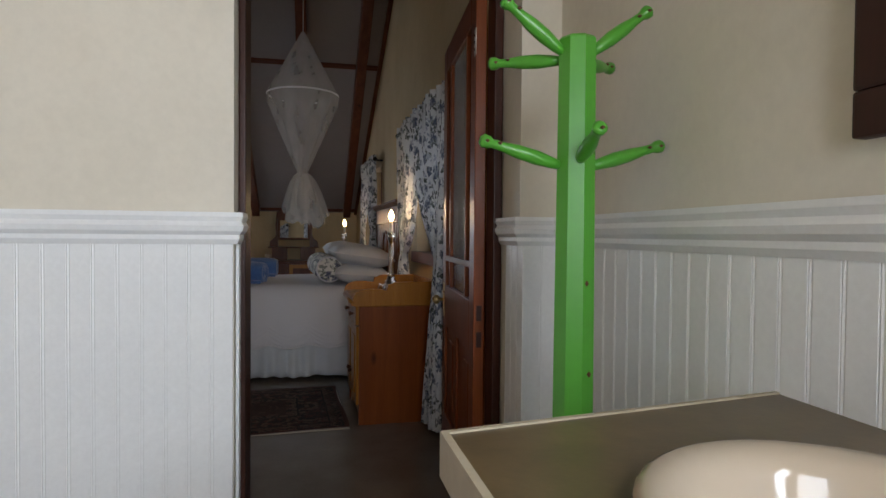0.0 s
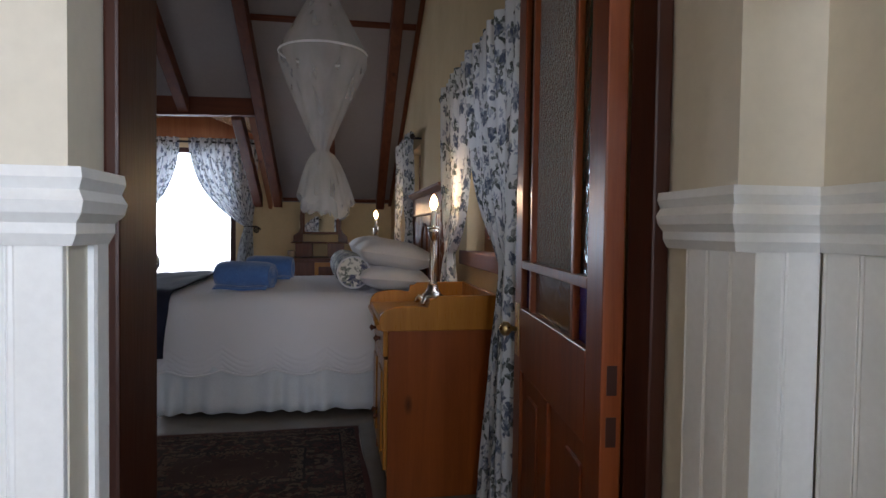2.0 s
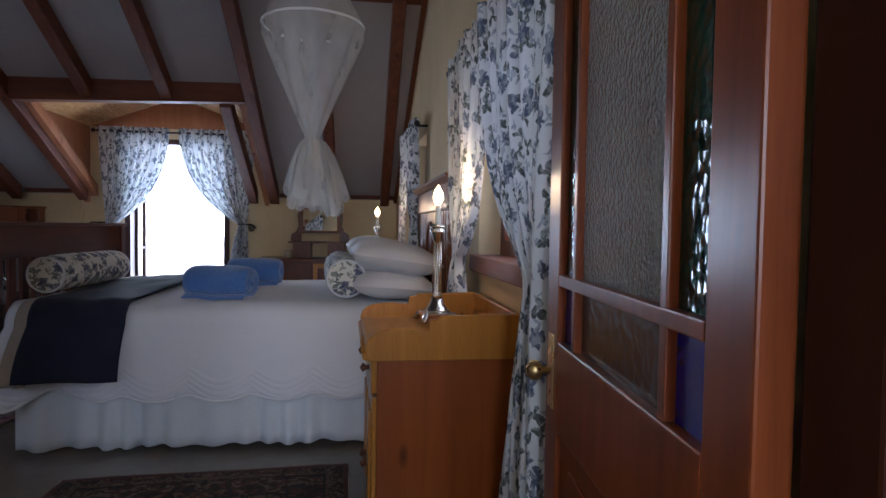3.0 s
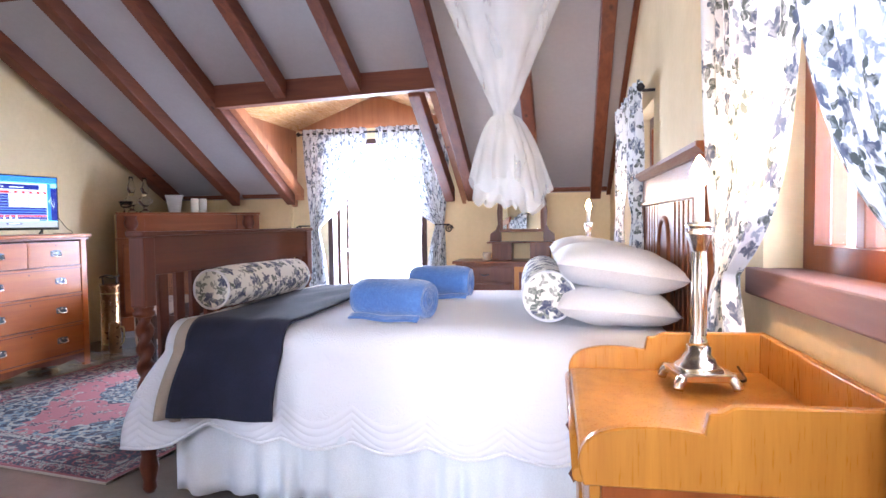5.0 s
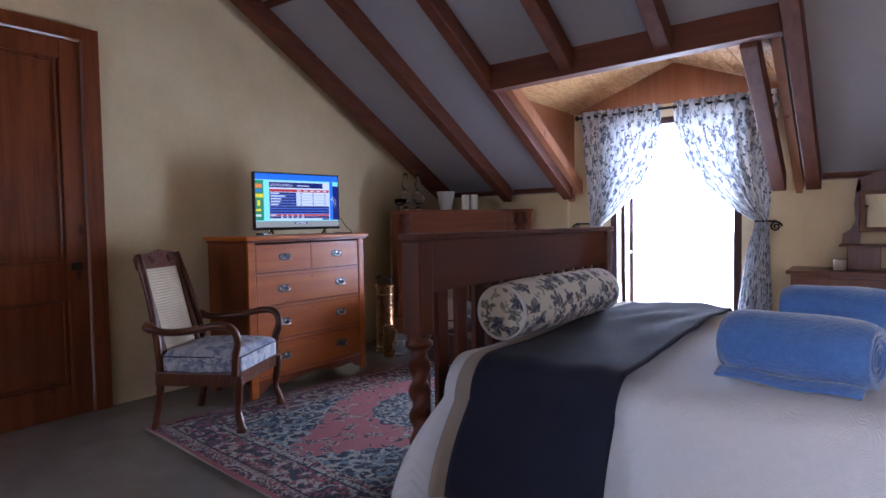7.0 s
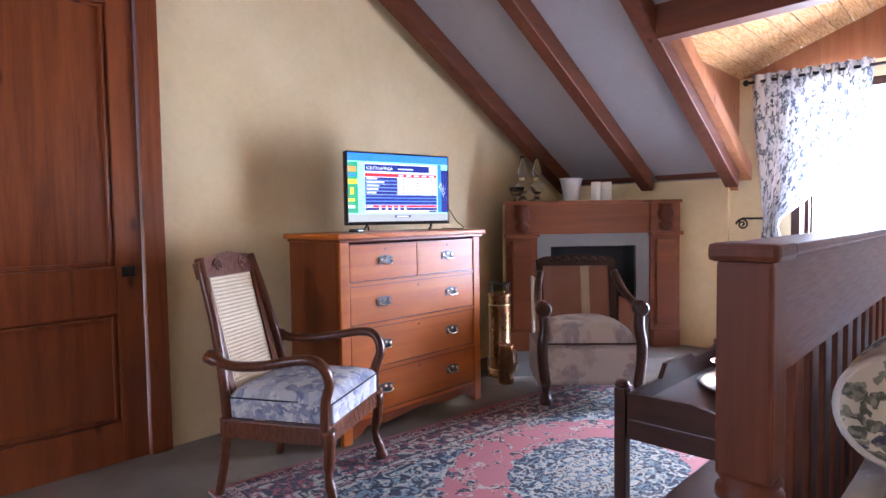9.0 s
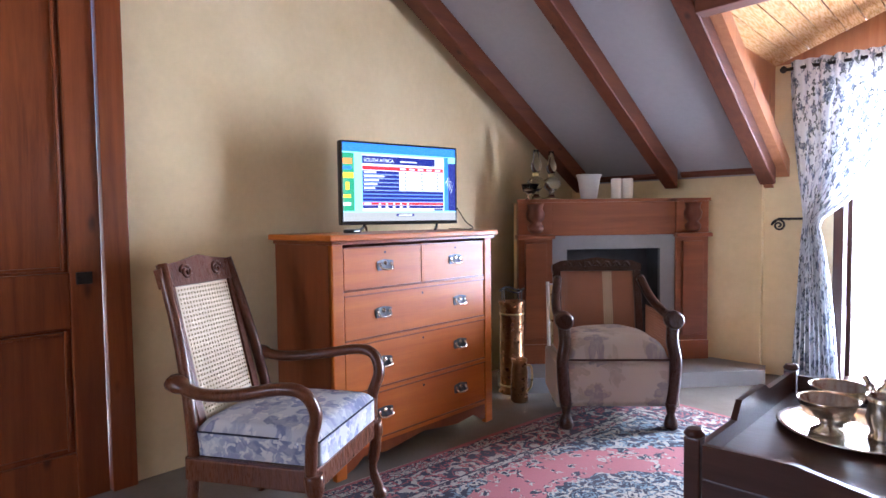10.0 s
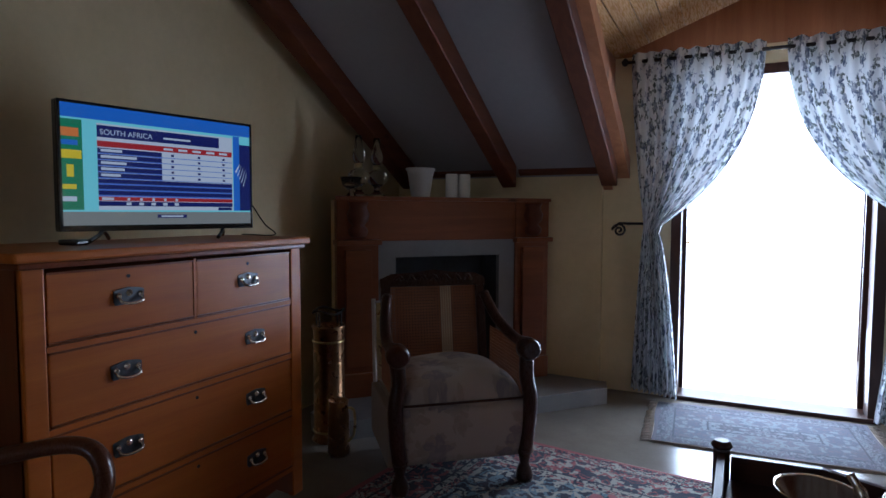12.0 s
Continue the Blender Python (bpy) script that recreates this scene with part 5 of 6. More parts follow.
part("hoop", tube([(0.3 * math.cos(a), 0.3 * math.sin(a), 2.33) for a in (2 * math.pi * k / 48 for k in range(49))], 0.009, 8), WHITE_COTTON, net, "white cloth-covered hoop")
part("cord", tube([(0, 0, 2.87), (0, 0, ceil_z(6.5) - 0.002)], 0.003, 6), WHITE_COTTON, net)


# ---------- curtains ----------
def curtain(top_a, top_b, tie, low_a, low_b, z_top, z_tie, z_low, axis, plane, folds, label, seed, m=None, sweep=3.0):
    """A tied-back curtain. top_a..top_b on the rod, drawn in to tie at z_tie, then falling from low_a..low_b."""
    t = thing("curtain", label, "curtain", m, "floral curtains")
    half_tie = 0.045

    def fn(u, v):
        z = z_top + 0.05 - (z_top + 0.05 - z_low) * v
        sgn = 1 if top_b > top_a else -1
        if z >= z_tie:
            f = (z_top - z) / (z_top - z_tie)
            f = min(max(f, 0), 1)
            outer = top_a + (tie - sgn * half_tie - top_a) * f ** 1.5
            inner = top_b + (tie + sgn * half_tie - top_b) * (0.12 * f + 0.88 * f ** sweep)
            amp = 0.028 * (1 - 0.5 * f)
        else:
            f = (z_tie - z) / (z_tie - z_low)
            outer = tie - sgn * half_tie + (low_a - tie + sgn * half_tie) * f ** 0.6
            inner = tie + sgn * half_tie + (low_b - tie - sgn * half_tie) * f ** 0.6
            amp = 0.016 + 0.02 * f
        s = outer + (inner - outer) * u
        sag = -0.10 * (u ** 2) * max(0.0, math.sin(min(1.0, max(0.0, (z_top - z) / (z_top - z_tie))) * math.pi)) if z > z_tie else 0
        off = amp * math.sin(u * folds * 2 * math.pi + seed + 1.2 * math.sin(v * 3 + seed)) + 0.012 * math.sin(u * folds * 5 + v * 4)
        zz = z + sag * 0.6 - (0.03 * u if z < z_tie else 0)
        return Vector((plane + off, s, zz)) if axis == "x" else Vector((s, plane + off, zz))
    part("panel", sheet(fn, 80, 64, 0, (abs(top_b - top_a) * 2.0, z_top - z_low)), CURTAIN, t)
    return t


def rod(a, b, z, axis, plane, label, m=None, back=0.1):
    t = thing("curtain_rod", label, "curtain rod", m, "curtain rods")
    P = (lambda s, o=0.0, dz=0.0: (plane + o, s, z + dz)) if axis == "x" else (lambda s, o=0.0, dz=0.0: (s, plane + o, z + dz))
    part("bar", tube([P(a), P(b)], 0.011, 10), IRON, t)
    for s in (a, b):
        part("finial", lathe([(0.011, -0.02), (0.02, -0.008), (0.024, 0.006), (0.014, 0.02), (0.0, 0.03)], 12, Matrix.Translation(P(s))), IRON, t)
    for s in (a + (b - a) * 0.06, b - (b - a) * 0.06):
        part("bracket", tube([P(s), P(s, back)], 0.009, 8), IRON, t)
    return t


CL = "white floral cotton curtain tied back beside a window"
rod(4.12, 5.70, 1.875, "x", 0.11, "black iron curtain rod on the gable wall", RW, 0.088)
rod(7.12, 8.35, 1.875, "x", 0.11, "black iron curtain rod on the gable wall", RW, 0.088)
curtain(5.68, 4.92, 5.42, 5.64, 5.26, 1.875, 0.98, 0.70, "x", 0.11, 7, CL, 0.4, RW, 4.0)
curtain(4.14, 4.95, 4.26, 4.2, 4.5, 1.875, 0.98, 0.07, "x", 0.10, 8, CL, 1.4, RW)
curtain(7.14, 7.72, 7.26, 7.16, 7.42, 1.875, 1.16, 0.70, "x", 0.11, 7, CL, 2.4, RW)
curtain(8.33, 7.74, 8.2, 8.3, 8.06, 1.875, 1.16, 0.70, "x", 0.11, 7, CL, 3.4, RW)
rod(-3.28, -1.52, 2.14, "y", 9.87, "black iron curtain rod over the balcony door", None, 0.118)
DL = "white floral cotton curtain tied back at the balcony door"
curtain(-3.24, -2.49, -3.1, -3.2, -2.92, 2.14, 1.10, 0.06, "y", 9.86, 9, DL, 0.9, None, 2.2)
curtain(-1.56, -2.385, -1.68, -1.6, -1.9, 2.14, 1.12, 0.06, "y", 9.86, 9, DL, 2.9, None, 2.2)
for x, s in ((-3.245, -1), (-1.63, 1)):
    t = thing("tieback_hook", "black iron scroll hook holding a curtain", "hook", pose(x, 9.93, 1.1), "curtain hooks")
    sp = [(s * 0.05 + 0.045 * (1 - k / 26) * math.cos(0.5 * k) * s, -0.06, 0.045 * (1 - k / 26) * math.sin(0.5 * k) - 0.02) for k in range(24)]
    part("scroll", tube(list(reversed(sp)), 0.007, 8), IRON, t)
    part("arm", tube([(0.0, -0.06, 0.025), (s * 0.05, -0.06, 0.026), (s * 0.095, -0.06, -0.01)], 0.008, 8), IRON, t)
    part("stem", tube([(0.0, 0.0, 0.02), (0.0, -0.06, 0.025), (-s * 0.1, -0.09, 0.025)], 0.008, 8), IRON, t)


# ---------- chest of drawers and television ----------
def drawer_pull(parent, y, z, x=0.0):
    p = part("pull_plate", prism([(y - 0.05, z - 0.012), (y - 0.044, z - 0.022), (y + 0.044, z - 0.022), (y + 0.05, z - 0.012), (y + 0.05, z + 0.02), (y + 0.04, z + 0.024), (y, z + 0.03), (y - 0.04, z + 0.024), (y - 0.05, z + 0.02)], "x", x, x + 0.004), PEWTER, parent, "dark pewter pull plate")
    part("bail", tube(curve([(x + 0.006, y - 0.036, z + 0.004), (x + 0.02, y - 0.034, z - 0.012), (x + 0.022, y, z - 0.018), (x + 0.02, y + 0.034, z - 0.012), (x + 0.006, y + 0.036, z + 0.004)], 4), 0.005, 6), SILVER, p, "bright worn bail")
    for s in (-1, 1):
        part("stud", lathe([(0.009, 0), (0.009, 0.006), (0.004, 0.01)], 8, pose(x + 0.003, y + 0.036 * s, z + 0.006, 0, 90, 0)), SILVER, p)
    part("boss", lathe([(0.012, 0), (0.011, 0.004), (0.005, 0.008)], 10, pose(x + 0.003, y, z + 0.012, 0, 90, 0)), SILVER, p)


chest = thing("chest_of_drawers", "tall honey-brown chest of five drawers with pewter pulls", "chest of drawers", pose(-4.27, 6.79, 0))
CW, CD = 1.1, 0.45
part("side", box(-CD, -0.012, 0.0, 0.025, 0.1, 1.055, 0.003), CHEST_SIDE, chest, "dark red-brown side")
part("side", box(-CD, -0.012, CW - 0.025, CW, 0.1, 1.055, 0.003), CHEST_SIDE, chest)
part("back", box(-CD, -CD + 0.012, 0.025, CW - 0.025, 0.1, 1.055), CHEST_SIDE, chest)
for y in (0.0, CW - 0.06):
    part("front_stile", box(-0.03, 0.0, y, y + 0.06, 0.0, 1.055, 0.005), CHEST_FRONT, chest)
part("top", box(-CD - 0.015, 0.03, -0.03, CW + 0.03, 1.06, 1.088, 0.008), CHEST_FRONT, chest)
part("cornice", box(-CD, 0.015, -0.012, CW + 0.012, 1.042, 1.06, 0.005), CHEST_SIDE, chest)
rows_z = [(0.835, 1.03), (0.61, 0.815), (0.37, 0.59), (0.13, 0.35)]
for z0, z1 in rows_z:
    part("drawer_rail", box(-0.03, -0.002, 0.06, CW - 0.06, z0 - 0.02, z0 - 0.003), CHEST_FRONT, chest)
for i, (z0, z1) in enumerate(rows_z):
    spans = [(0.065, 0.545), (0.56, CW - 0.065)] if i == 0 else [(0.065, CW - 0.065)]
    for y0, y1 in spans:
        d = part("drawer", box(-0.4, -0.004, y0, y1, z0, z1, 0.004), CHEST_FRONT, chest)
        part("bead", joined((-0.004, 0.001, y0, y1, z1 - 0.006, z1), (-0.004, 0.001, y0, y1, z0, z0 + 0.006)), CHEST_SIDE, d)
        part("keyhole", lathe([(0.006, 0), (0.006, 0.002)], 8, pose(-0.003, (y0 + y1) / 2, z1 - 0.03, 0, 90, 0)), IRON, d)
        for y in ([(y0 + y1) / 2] if i == 0 else [0.29, CW - 0.27]):
            drawer_pull(d, y, (z0 + z1) / 2 + 0.005, -0.004)
part("divider", box(-0.03, -0.002, 0.547, 0.558, 0.83, 1.035), CHEST_FRONT, chest)
ap = [(0.06, 0.11), (CW - 0.06, 0.11), (CW - 0.06, 0.02), (CW - 0.1, 0.03), (CW - 0.16, 0.07), (CW - 0.3, 0.055), (CW / 2, 0.085), (0.3, 0.055), (0.16, 0.07), (0.1, 0.03), (0.06, 0.02)]
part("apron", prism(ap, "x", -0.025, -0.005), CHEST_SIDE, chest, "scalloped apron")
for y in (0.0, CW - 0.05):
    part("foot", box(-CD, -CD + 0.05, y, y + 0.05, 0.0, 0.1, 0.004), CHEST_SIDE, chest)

TVW, TVH = 0.73, 0.43
tv = thing("television", "black flat television on short feet showing a cricket scoreboard", "television", Matrix.Translation((-4.535, 7.462, 1.09)) @ Matrix.Rotation(radians(-11.1), 4, "Z") @ pose(0, 0, 0, 0, 0, 90))
# local x to the viewer's right, -y towards the viewer, z up
part("casing", box(-TVW / 2, TVW / 2, 0.004, 0.04, 0.035, 0.035 + TVH, 0.006), BLACK_GLOSS, tv)
part("rear_box", box(-0.22, 0.22, 0.04, 0.075, 0.07, 0.3, 0.012), BLACK_GLOSS, tv)
for b in ((-TVW / 2, TVW / 2, -0.004, 0.004, 0.035, 0.055), (-TVW / 2, TVW / 2, -0.004, 0.004, 0.455, 0.465), (-TVW / 2, -TVW / 2 + 0.01, -0.004, 0.004, 0.055, 0.455), (TVW / 2 - 0.01, TVW / 2, -0.004, 0.004, 0.055, 0.455)):
    part("bezel", box(*b, 0.002), BLACK_GLOSS, tv)
for s in (-1, 1):
    part("foot", tube(curve([(0.23 * s - 0.09, -0.10, 0.006), (0.23 * s - 0.03, -0.03, 0.022), (0.23 * s, 0.01, 0.035), (0.23 * s + 0.03, 0.05, 0.022), (0.23 * s + 0.06, 0.10, 0.006)], 4), 0.007, 8), BLACK_GLOSS, tv)
SX, SZ, SW, SH = -TVW / 2 + 0.01, 0.055, TVW - 0.02, 0.40


def screen_mat(name, col, power=0.31):
    return plain(name, (0.01, 0.01, 0.01), 0.25, emit=col, power=power)


S_BLUE, S_NAVY, S_WHITE, S_PALE, S_RED = screen_mat("screen_blue", (0.03, 0.16, 0.62)), screen_mat("screen_navy", (0.008, 0.015, 0.13)), screen_mat("screen_white", (0.6, 0.66, 0.72)), screen_mat("screen_pale_blue", (0.10, 0.20, 0.60)), screen_mat("screen_red", (0.42, 0.02, 0.03))
S_TEAL, S_GREY, S_GREEN, S_YEL, S_ORANGE = screen_mat("screen_teal", (0.25, 0.75, 0.78)), screen_mat("screen_grey", (0.26, 0.27, 0.24)), screen_mat("screen_green", (0.02, 0.22, 0.10)), screen_mat("screen_yellow", (0.8, 0.62, 0.02)), screen_mat("screen_orange", (0.75, 0.22, 0.05))
screen = part("screen", box(SX, SX + SW, -0.002, 0.003, SZ, SZ + SH), S_TEAL, tv, "lit screen with a scoreboard")


def block(x0, x1, y0, y1, mat, k=1, name="screen_block"):
    """x from the left and y from the top of the picture, as shares of it; k: which layer."""
    f = -0.002 - 0.0004 * k
    part(name, box(SX + SW * x0, SX + SW * x1, f - 0.0004, f, SZ + SH * (1 - y1), SZ + SH * (1 - y0)), mat, screen)


block(0, 1, 0, 0.115, S_BLUE), block(0, 1, 0.885, 1.0, S_GREY)
block(0.0, 0.09, 0.13, 0.87, S_GREEN), block(0.0, 0.075, 0.20, 0.27, S_ORANGE, 2), block(0.0, 0.085, 0.38, 0.45, S_YEL, 2), block(0.0, 0.07, 0.30, 0.34, S_BLUE, 2)
block(0.02, 0.05, 0.5, 0.6, S_YEL, 2), block(0.0, 0.06, 0.66, 0.70, S_YEL, 2), block(0.0, 0.06, 0.76, 0.80, S_WHITE, 2)
block(0.89, 0.93, 0.12, 0.87, S_BLUE), block(0.93, 1.0, 0.2, 0.87, S_NAVY)
block(0.155, 0.885, 0.14, 0.87, S_WHITE), block(0.155, 0.80, 0.155, 0.255, S_NAVY, 2), block(0.155, 0.88, 0.285, 0.335, S_RED, 2)
for k in range(5):
    y = 0.345 + 0.052 * k
    block(0.155, 0.47, y, y + 0.04, S_NAVY, 2), block(0.155, 0.47, y + 0.04, y + 0.05, S_PALE, 2)
    block(0.17, 0.17 + (0.10, 0.17, 0.12, 0.11, 0.09)[k], y + 0.008, y + 0.03, S_WHITE, 3)
    block(0.47, 0.88, y + 0.042, y + 0.048, S_PALE, 2)
    for q in range(3):
        block(0.52 + 0.15 * q, 0.535 + 0.15 * q, y + 0.01, y + 0.03, S_NAVY, 2)
for k in range(3):
    y = 0.605 + 0.05 * k
    block(0.155, 0.88, y, y + 0.036, S_NAVY, 2), block(0.155, 0.88, y + 0.036, y + 0.05, S_PALE, 2)
block(0.155, 0.88, 0.757, 0.79, S_RED, 2), block(0.155, 0.88, 0.795, 0.835, S_NAVY, 2), block(0.79, 0.875, 0.84, 0.868, S_NAVY, 2), block(0.44, 0.60, 0.91, 0.94, S_NAVY, 2)
block(0.46, 0.58, 0.918, 0.932, S_WHITE, 3)
for q in range(5):
    block(0.29 + 0.062 * q, 0.303 + 0.062 * q, 0.763, 0.785, S_WHITE, 3), block(0.285 + 0.062 * q, 0.308 + 0.062 * q, 0.803, 0.827, S_WHITE, 3)
    block(0.48 + 0.08 * q, 0.53 + 0.08 * q, 0.3, 0.32, S_WHITE, 3)
block(0.17, 0.225, 0.763, 0.785, S_WHITE, 3), block(0.48, 0.63, 0.205, 0.222, S_WHITE, 3)
for k in range(5):
    part("fern_leaf", tube([(SX + SW * (0.905 + 0.012 * k), -0.0035, SZ + SH * (0.47 - 0.035 * k + 0.05)), (SX + SW * (0.93 + 0.012 * k), -0.0035, SZ + SH * (0.60 - 0.02 * k))], [0.004, 0.0015], 6, flat=0.3), S_WHITE, screen)
for nm, sz, x, y in (("SOUTH AFRICA", 0.026, 0.168, 0.232),):
    me = text_mesh(nm, sz)
    me.materials.append(S_WHITE)
    ob = new("lettering", me)
    ob.parent, ob.matrix_basis = screen, pose(SX + SW * x, -0.0036, SZ + SH * (1 - y), 90, 0, 0)
solid("set_top_box", box(-0.035, 0.035, -0.025, 0.025, 0, 0.018, 0.006), BLACK_GLOSS, "small black receiver box beside the television", "electronics", pose(-4.47, 7.06, 1.088, 0, 0, 10))
solid("television_cable", tube(curve([(-4.5, 7.86, 1.22), (-4.47, 7.90, 1.14), (-4.44, 7.93, 1.093), (-4.6, 7.9, 1.093)], 6), 0.003, 6), BLACK_GLOSS, "thin black cable behind the television", "cable")

# ---------- corner fireplace ----------
FA = 47.7
FP = pose(-4.23, 9.28, 0, 0, 0, FA)
fire = thing("fireplace", "corner fireplace with varnished pine surround and dark grate opening", "fireplace", FP)
HW = 0.71
part("hearth", prism([(-0.86, -0.42), (0.9, -0.42), (0.98, -0.30), (0.74, 0.0), (-0.74, 0.0), (-0.9, -0.2)], "z", 0.0, 0.1), SLATE, fire, "raised grey hearth slab")
for s in (-1, 1):
    a, b = sorted((s * HW, s * (HW - 0.25)))
    p = part("pilaster", box(a, b, -0.015, 0.05, 0.1, 1.02, 0.005), MANTEL, fire)
    part("pilaster_face", box(a + 0.045, b - 0.045, -0.04, -0.015, 0.28, 0.97, 0.006), MANTEL, p)
    part("pilaster_foot", box(a + 0.01, b - 0.01, -0.05, -0.015, 0.1, 0.24, 0.006), MANTEL, p)
    part("capital", box(a - 0.01, b + 0.01, -0.06, 0.05, 1.0, 1.03, 0.006), MANTEL, p)
    part("upper_block", box(a, b, -0.02, 0.05, 1.03, 1.262, 0.005), MANTEL, p)
    cx = (a + b) / 2
    bm = lathe([(0.03, 1.04), (0.055, 1.06), (0.06, 1.09), (0.035, 1.115), (0.06, 1.14), (0.068, 1.18), (0.05, 1.22), (0.062, 1.25)], 14, pose(cx, -0.02, 0))
    part("corbel", bm, MAHOG, p, "dark turned corbel")
part("frieze", box(-HW + 0.25, HW - 0.25, -0.01, 0.05, 1.02, 1.262, 0.005), MANTEL, fire)
part("shelf", prism([(-HW - 0.01, -0.03), (HW + 0.01, -0.03), (HW - 0.1, 0.14), (0.04, 0.62), (-0.04, 0.62), (-HW + 0.1, 0.14)], "z", 1.262, 1.285), MANTEL, fire)
for b in ((-HW + 0.25, -0.35, 0.0, 0.04, 0.1, 1.02), (0.35, HW - 0.25, 0.0, 0.04, 0.1, 1.02), (-0.35, 0.35, 0.0, 0.04, 0.92, 1.02)):
    part("slab", box(*b), SLATE, fire, "pale grey slab")
part("firebox", joined((-0.37, -0.35, 0.04, 0.26, 0.1, 0.93), (0.35, 0.37, 0.04, 0.26, 0.1, 0.93), (-0.35, 0.35, 0.24, 0.26, 0.1, 0.93), (-0.37, 0.37, 0.04, 0.26, 0.92, 0.94)), SOOT, fire, "sooty black firebox")
part("side_cheek", box(-HW, -HW + 0.03, 0.05, 0.14, 0.1, 1.262), LIMEWASH, fire)
part("side_cheek", box(HW - 0.03, HW, 0.05, 0.14, 0.1, 1.262), LIMEWASH, fire)


def on_mantel(x, y):
    return FP @ pose(x, y, 1.285)


for x, y, s in ((-0.56, 0.06, 1.0), (-0.42, 0.16, 1.05)):
    t = thing("oil_lamp", "clear glass oil lamp with tall chimney on the mantel shelf", "oil lamp", on_mantel(x, y), "glass oil lamps")
    part("font", lathe([(0.05 * s, 0), (0.055 * s, 0.008), (0.02, 0.03), (0.018, 0.06), (0.055 * s, 0.09), (0.07 * s, 0.12), (0.05 * s, 0.15), (0.02, 0.165)], 18), CLEAR, t)
    part("burner", lathe([(0.022, 0.165), (0.028, 0.175), (0.024, 0.195)], 14), BRASS, t, "brass burner")
    part("chimney", lathe([(0.024, 0.195), (0.04, 0.23), (0.038, 0.26), (0.022, 0.3), (0.02, 0.36)], 16), CLEAR, t)
t = thing("glass_bowl", "clear cut glass bowl on the mantel shelf", "bowl", on_mantel(-0.62, 0.0))
part("bowl", lathe([(0.03, 0), (0.012, 0.03), (0.05, 0.06), (0.065, 0.11), (0.06, 0.11), (0.045, 0.065), (0.005, 0.045)], 18), CLEAR, t)
t = thing("vase", "pale grey flared clay pot on the mantel shelf", "vase", on_mantel(-0.14, 0.14))
part("pot", lathe([(0.055, 0), (0.06, 0.01), (0.078, 0.13), (0.088, 0.17), (0.095, 0.175), (0.092, 0.185), (0.08, 0.183), (0.07, 0.13), (0.05, 0.02)], 20), VASE_CLAY, t)
for x in (0.05, 0.135):
    t = thing("pillar_candle", "cream pillar candle on the mantel shelf", "candle", on_mantel(x, 0.08), "candles")
    part("wax", lathe([(0.038, 0), (0.04, 0.005), (0.04, 0.145), (0.034, 0.15), (0.01, 0.146)], 18), WAX, t)
    part("wick", tube([(0, 0, 0.145), (0.002, 0, 0.16)], 0.0015, 5), BLACK_GLOSS, t)

t = thing("umbrella_stand", "tall polished copper cylinder stand beside the chest", "stand", pose(-4.52, 8.42, 0))
part("cylinder", lathe([(0.085, 0), (0.09, 0.01), (0.08, 0.02), (0.08, 0.58), (0.088, 0.6), (0.084, 0.61), (0.074, 0.6), (0.074, 0.03)], 24), COPPER, t)
for z in (0.05, 0.52):
    part("band", lathe([(0.081, z), (0.085, z + 0.006), (0.081, z + 0.012)], 24), BRASS, t, "brass band")
part("handle_ring", tube([(0.08 * math.cos(a), 0.08 * math.sin(a), 0.68 + 0.01 * math.sin(3 * a)) for a in (2 * math.pi * k / 24 for k in range(25))], 0.006, 6), IRON, t)
for k in range(4):
    a = 2 * math.pi * k / 4
    part("upright", tube([(0.078 * math.cos(a), 0.078 * math.sin(a), 0.58), (0.08 * math.cos(a), 0.08 * math.sin(a), 0.68)], 0.005, 6), IRON, t)
t = thing("copper_jug", "small copper jug standing on the floor by the chest", "jug", pose(-4.36, 8.28, 0))
part("body", lathe([(0.05, 0), (0.055, 0.01), (0.052, 0.2), (0.045, 0.24), (0.05, 0.27), (0.046, 0.27), (0.04, 0.24), (0.045, 0.03)], 18), COPPER, t)
part("handle", tube(curve([(0.045, 0, 0.24), (0.09, 0, 0.23), (0.09, 0, 0.12), (0.052, 0, 0.07)], 5), 0.007, 8), BRASS, t)
t = thing("fire_guard", "folded cream metal fire guard leaning at the hearth", "fire guard", pose(-4.44, 8.70, 0.1, 0, 0, FA))
for x in (0.0, 0.055):
    part("upright", tube([(x, -0.1, 0.0), (x, -0.06, 0.62)], 0.012, 8), CREAM_METAL, t)
for z in (0.03, 0.6):
    part("crossbar", tube([(0.0, -0.1 + 0.06 * z, z), (0.055, -0.1 + 0.06 * z, z)], 0.009, 8), CREAM_METAL, t)
part("back_panel", box(0.008, 0.047, -0.088, -0.084, 0.02, 0.6, 0.001), BRASS, t)


# ---------- chairs ----------
def cane_panel(w, h, step, r, upright=1.0):
    """Woven cane: two sets of strands crossing, in the x-z plane."""
    bm = bmesh.new()
    nx, nz = int(w / step), int(h / step)
    for i in range(nx + 1):
        x = -w / 2 + w * i / nx
        quad_box(bm, x - r * upright, x + r * upright, -0.0018, 0.0006, 0, h)
    for k in range(nz + 1):
        z = h * k / nz
        quad_box(bm, -w / 2, w / 2, -0.0006, 0.0018, z - r, z + r)
    return bm


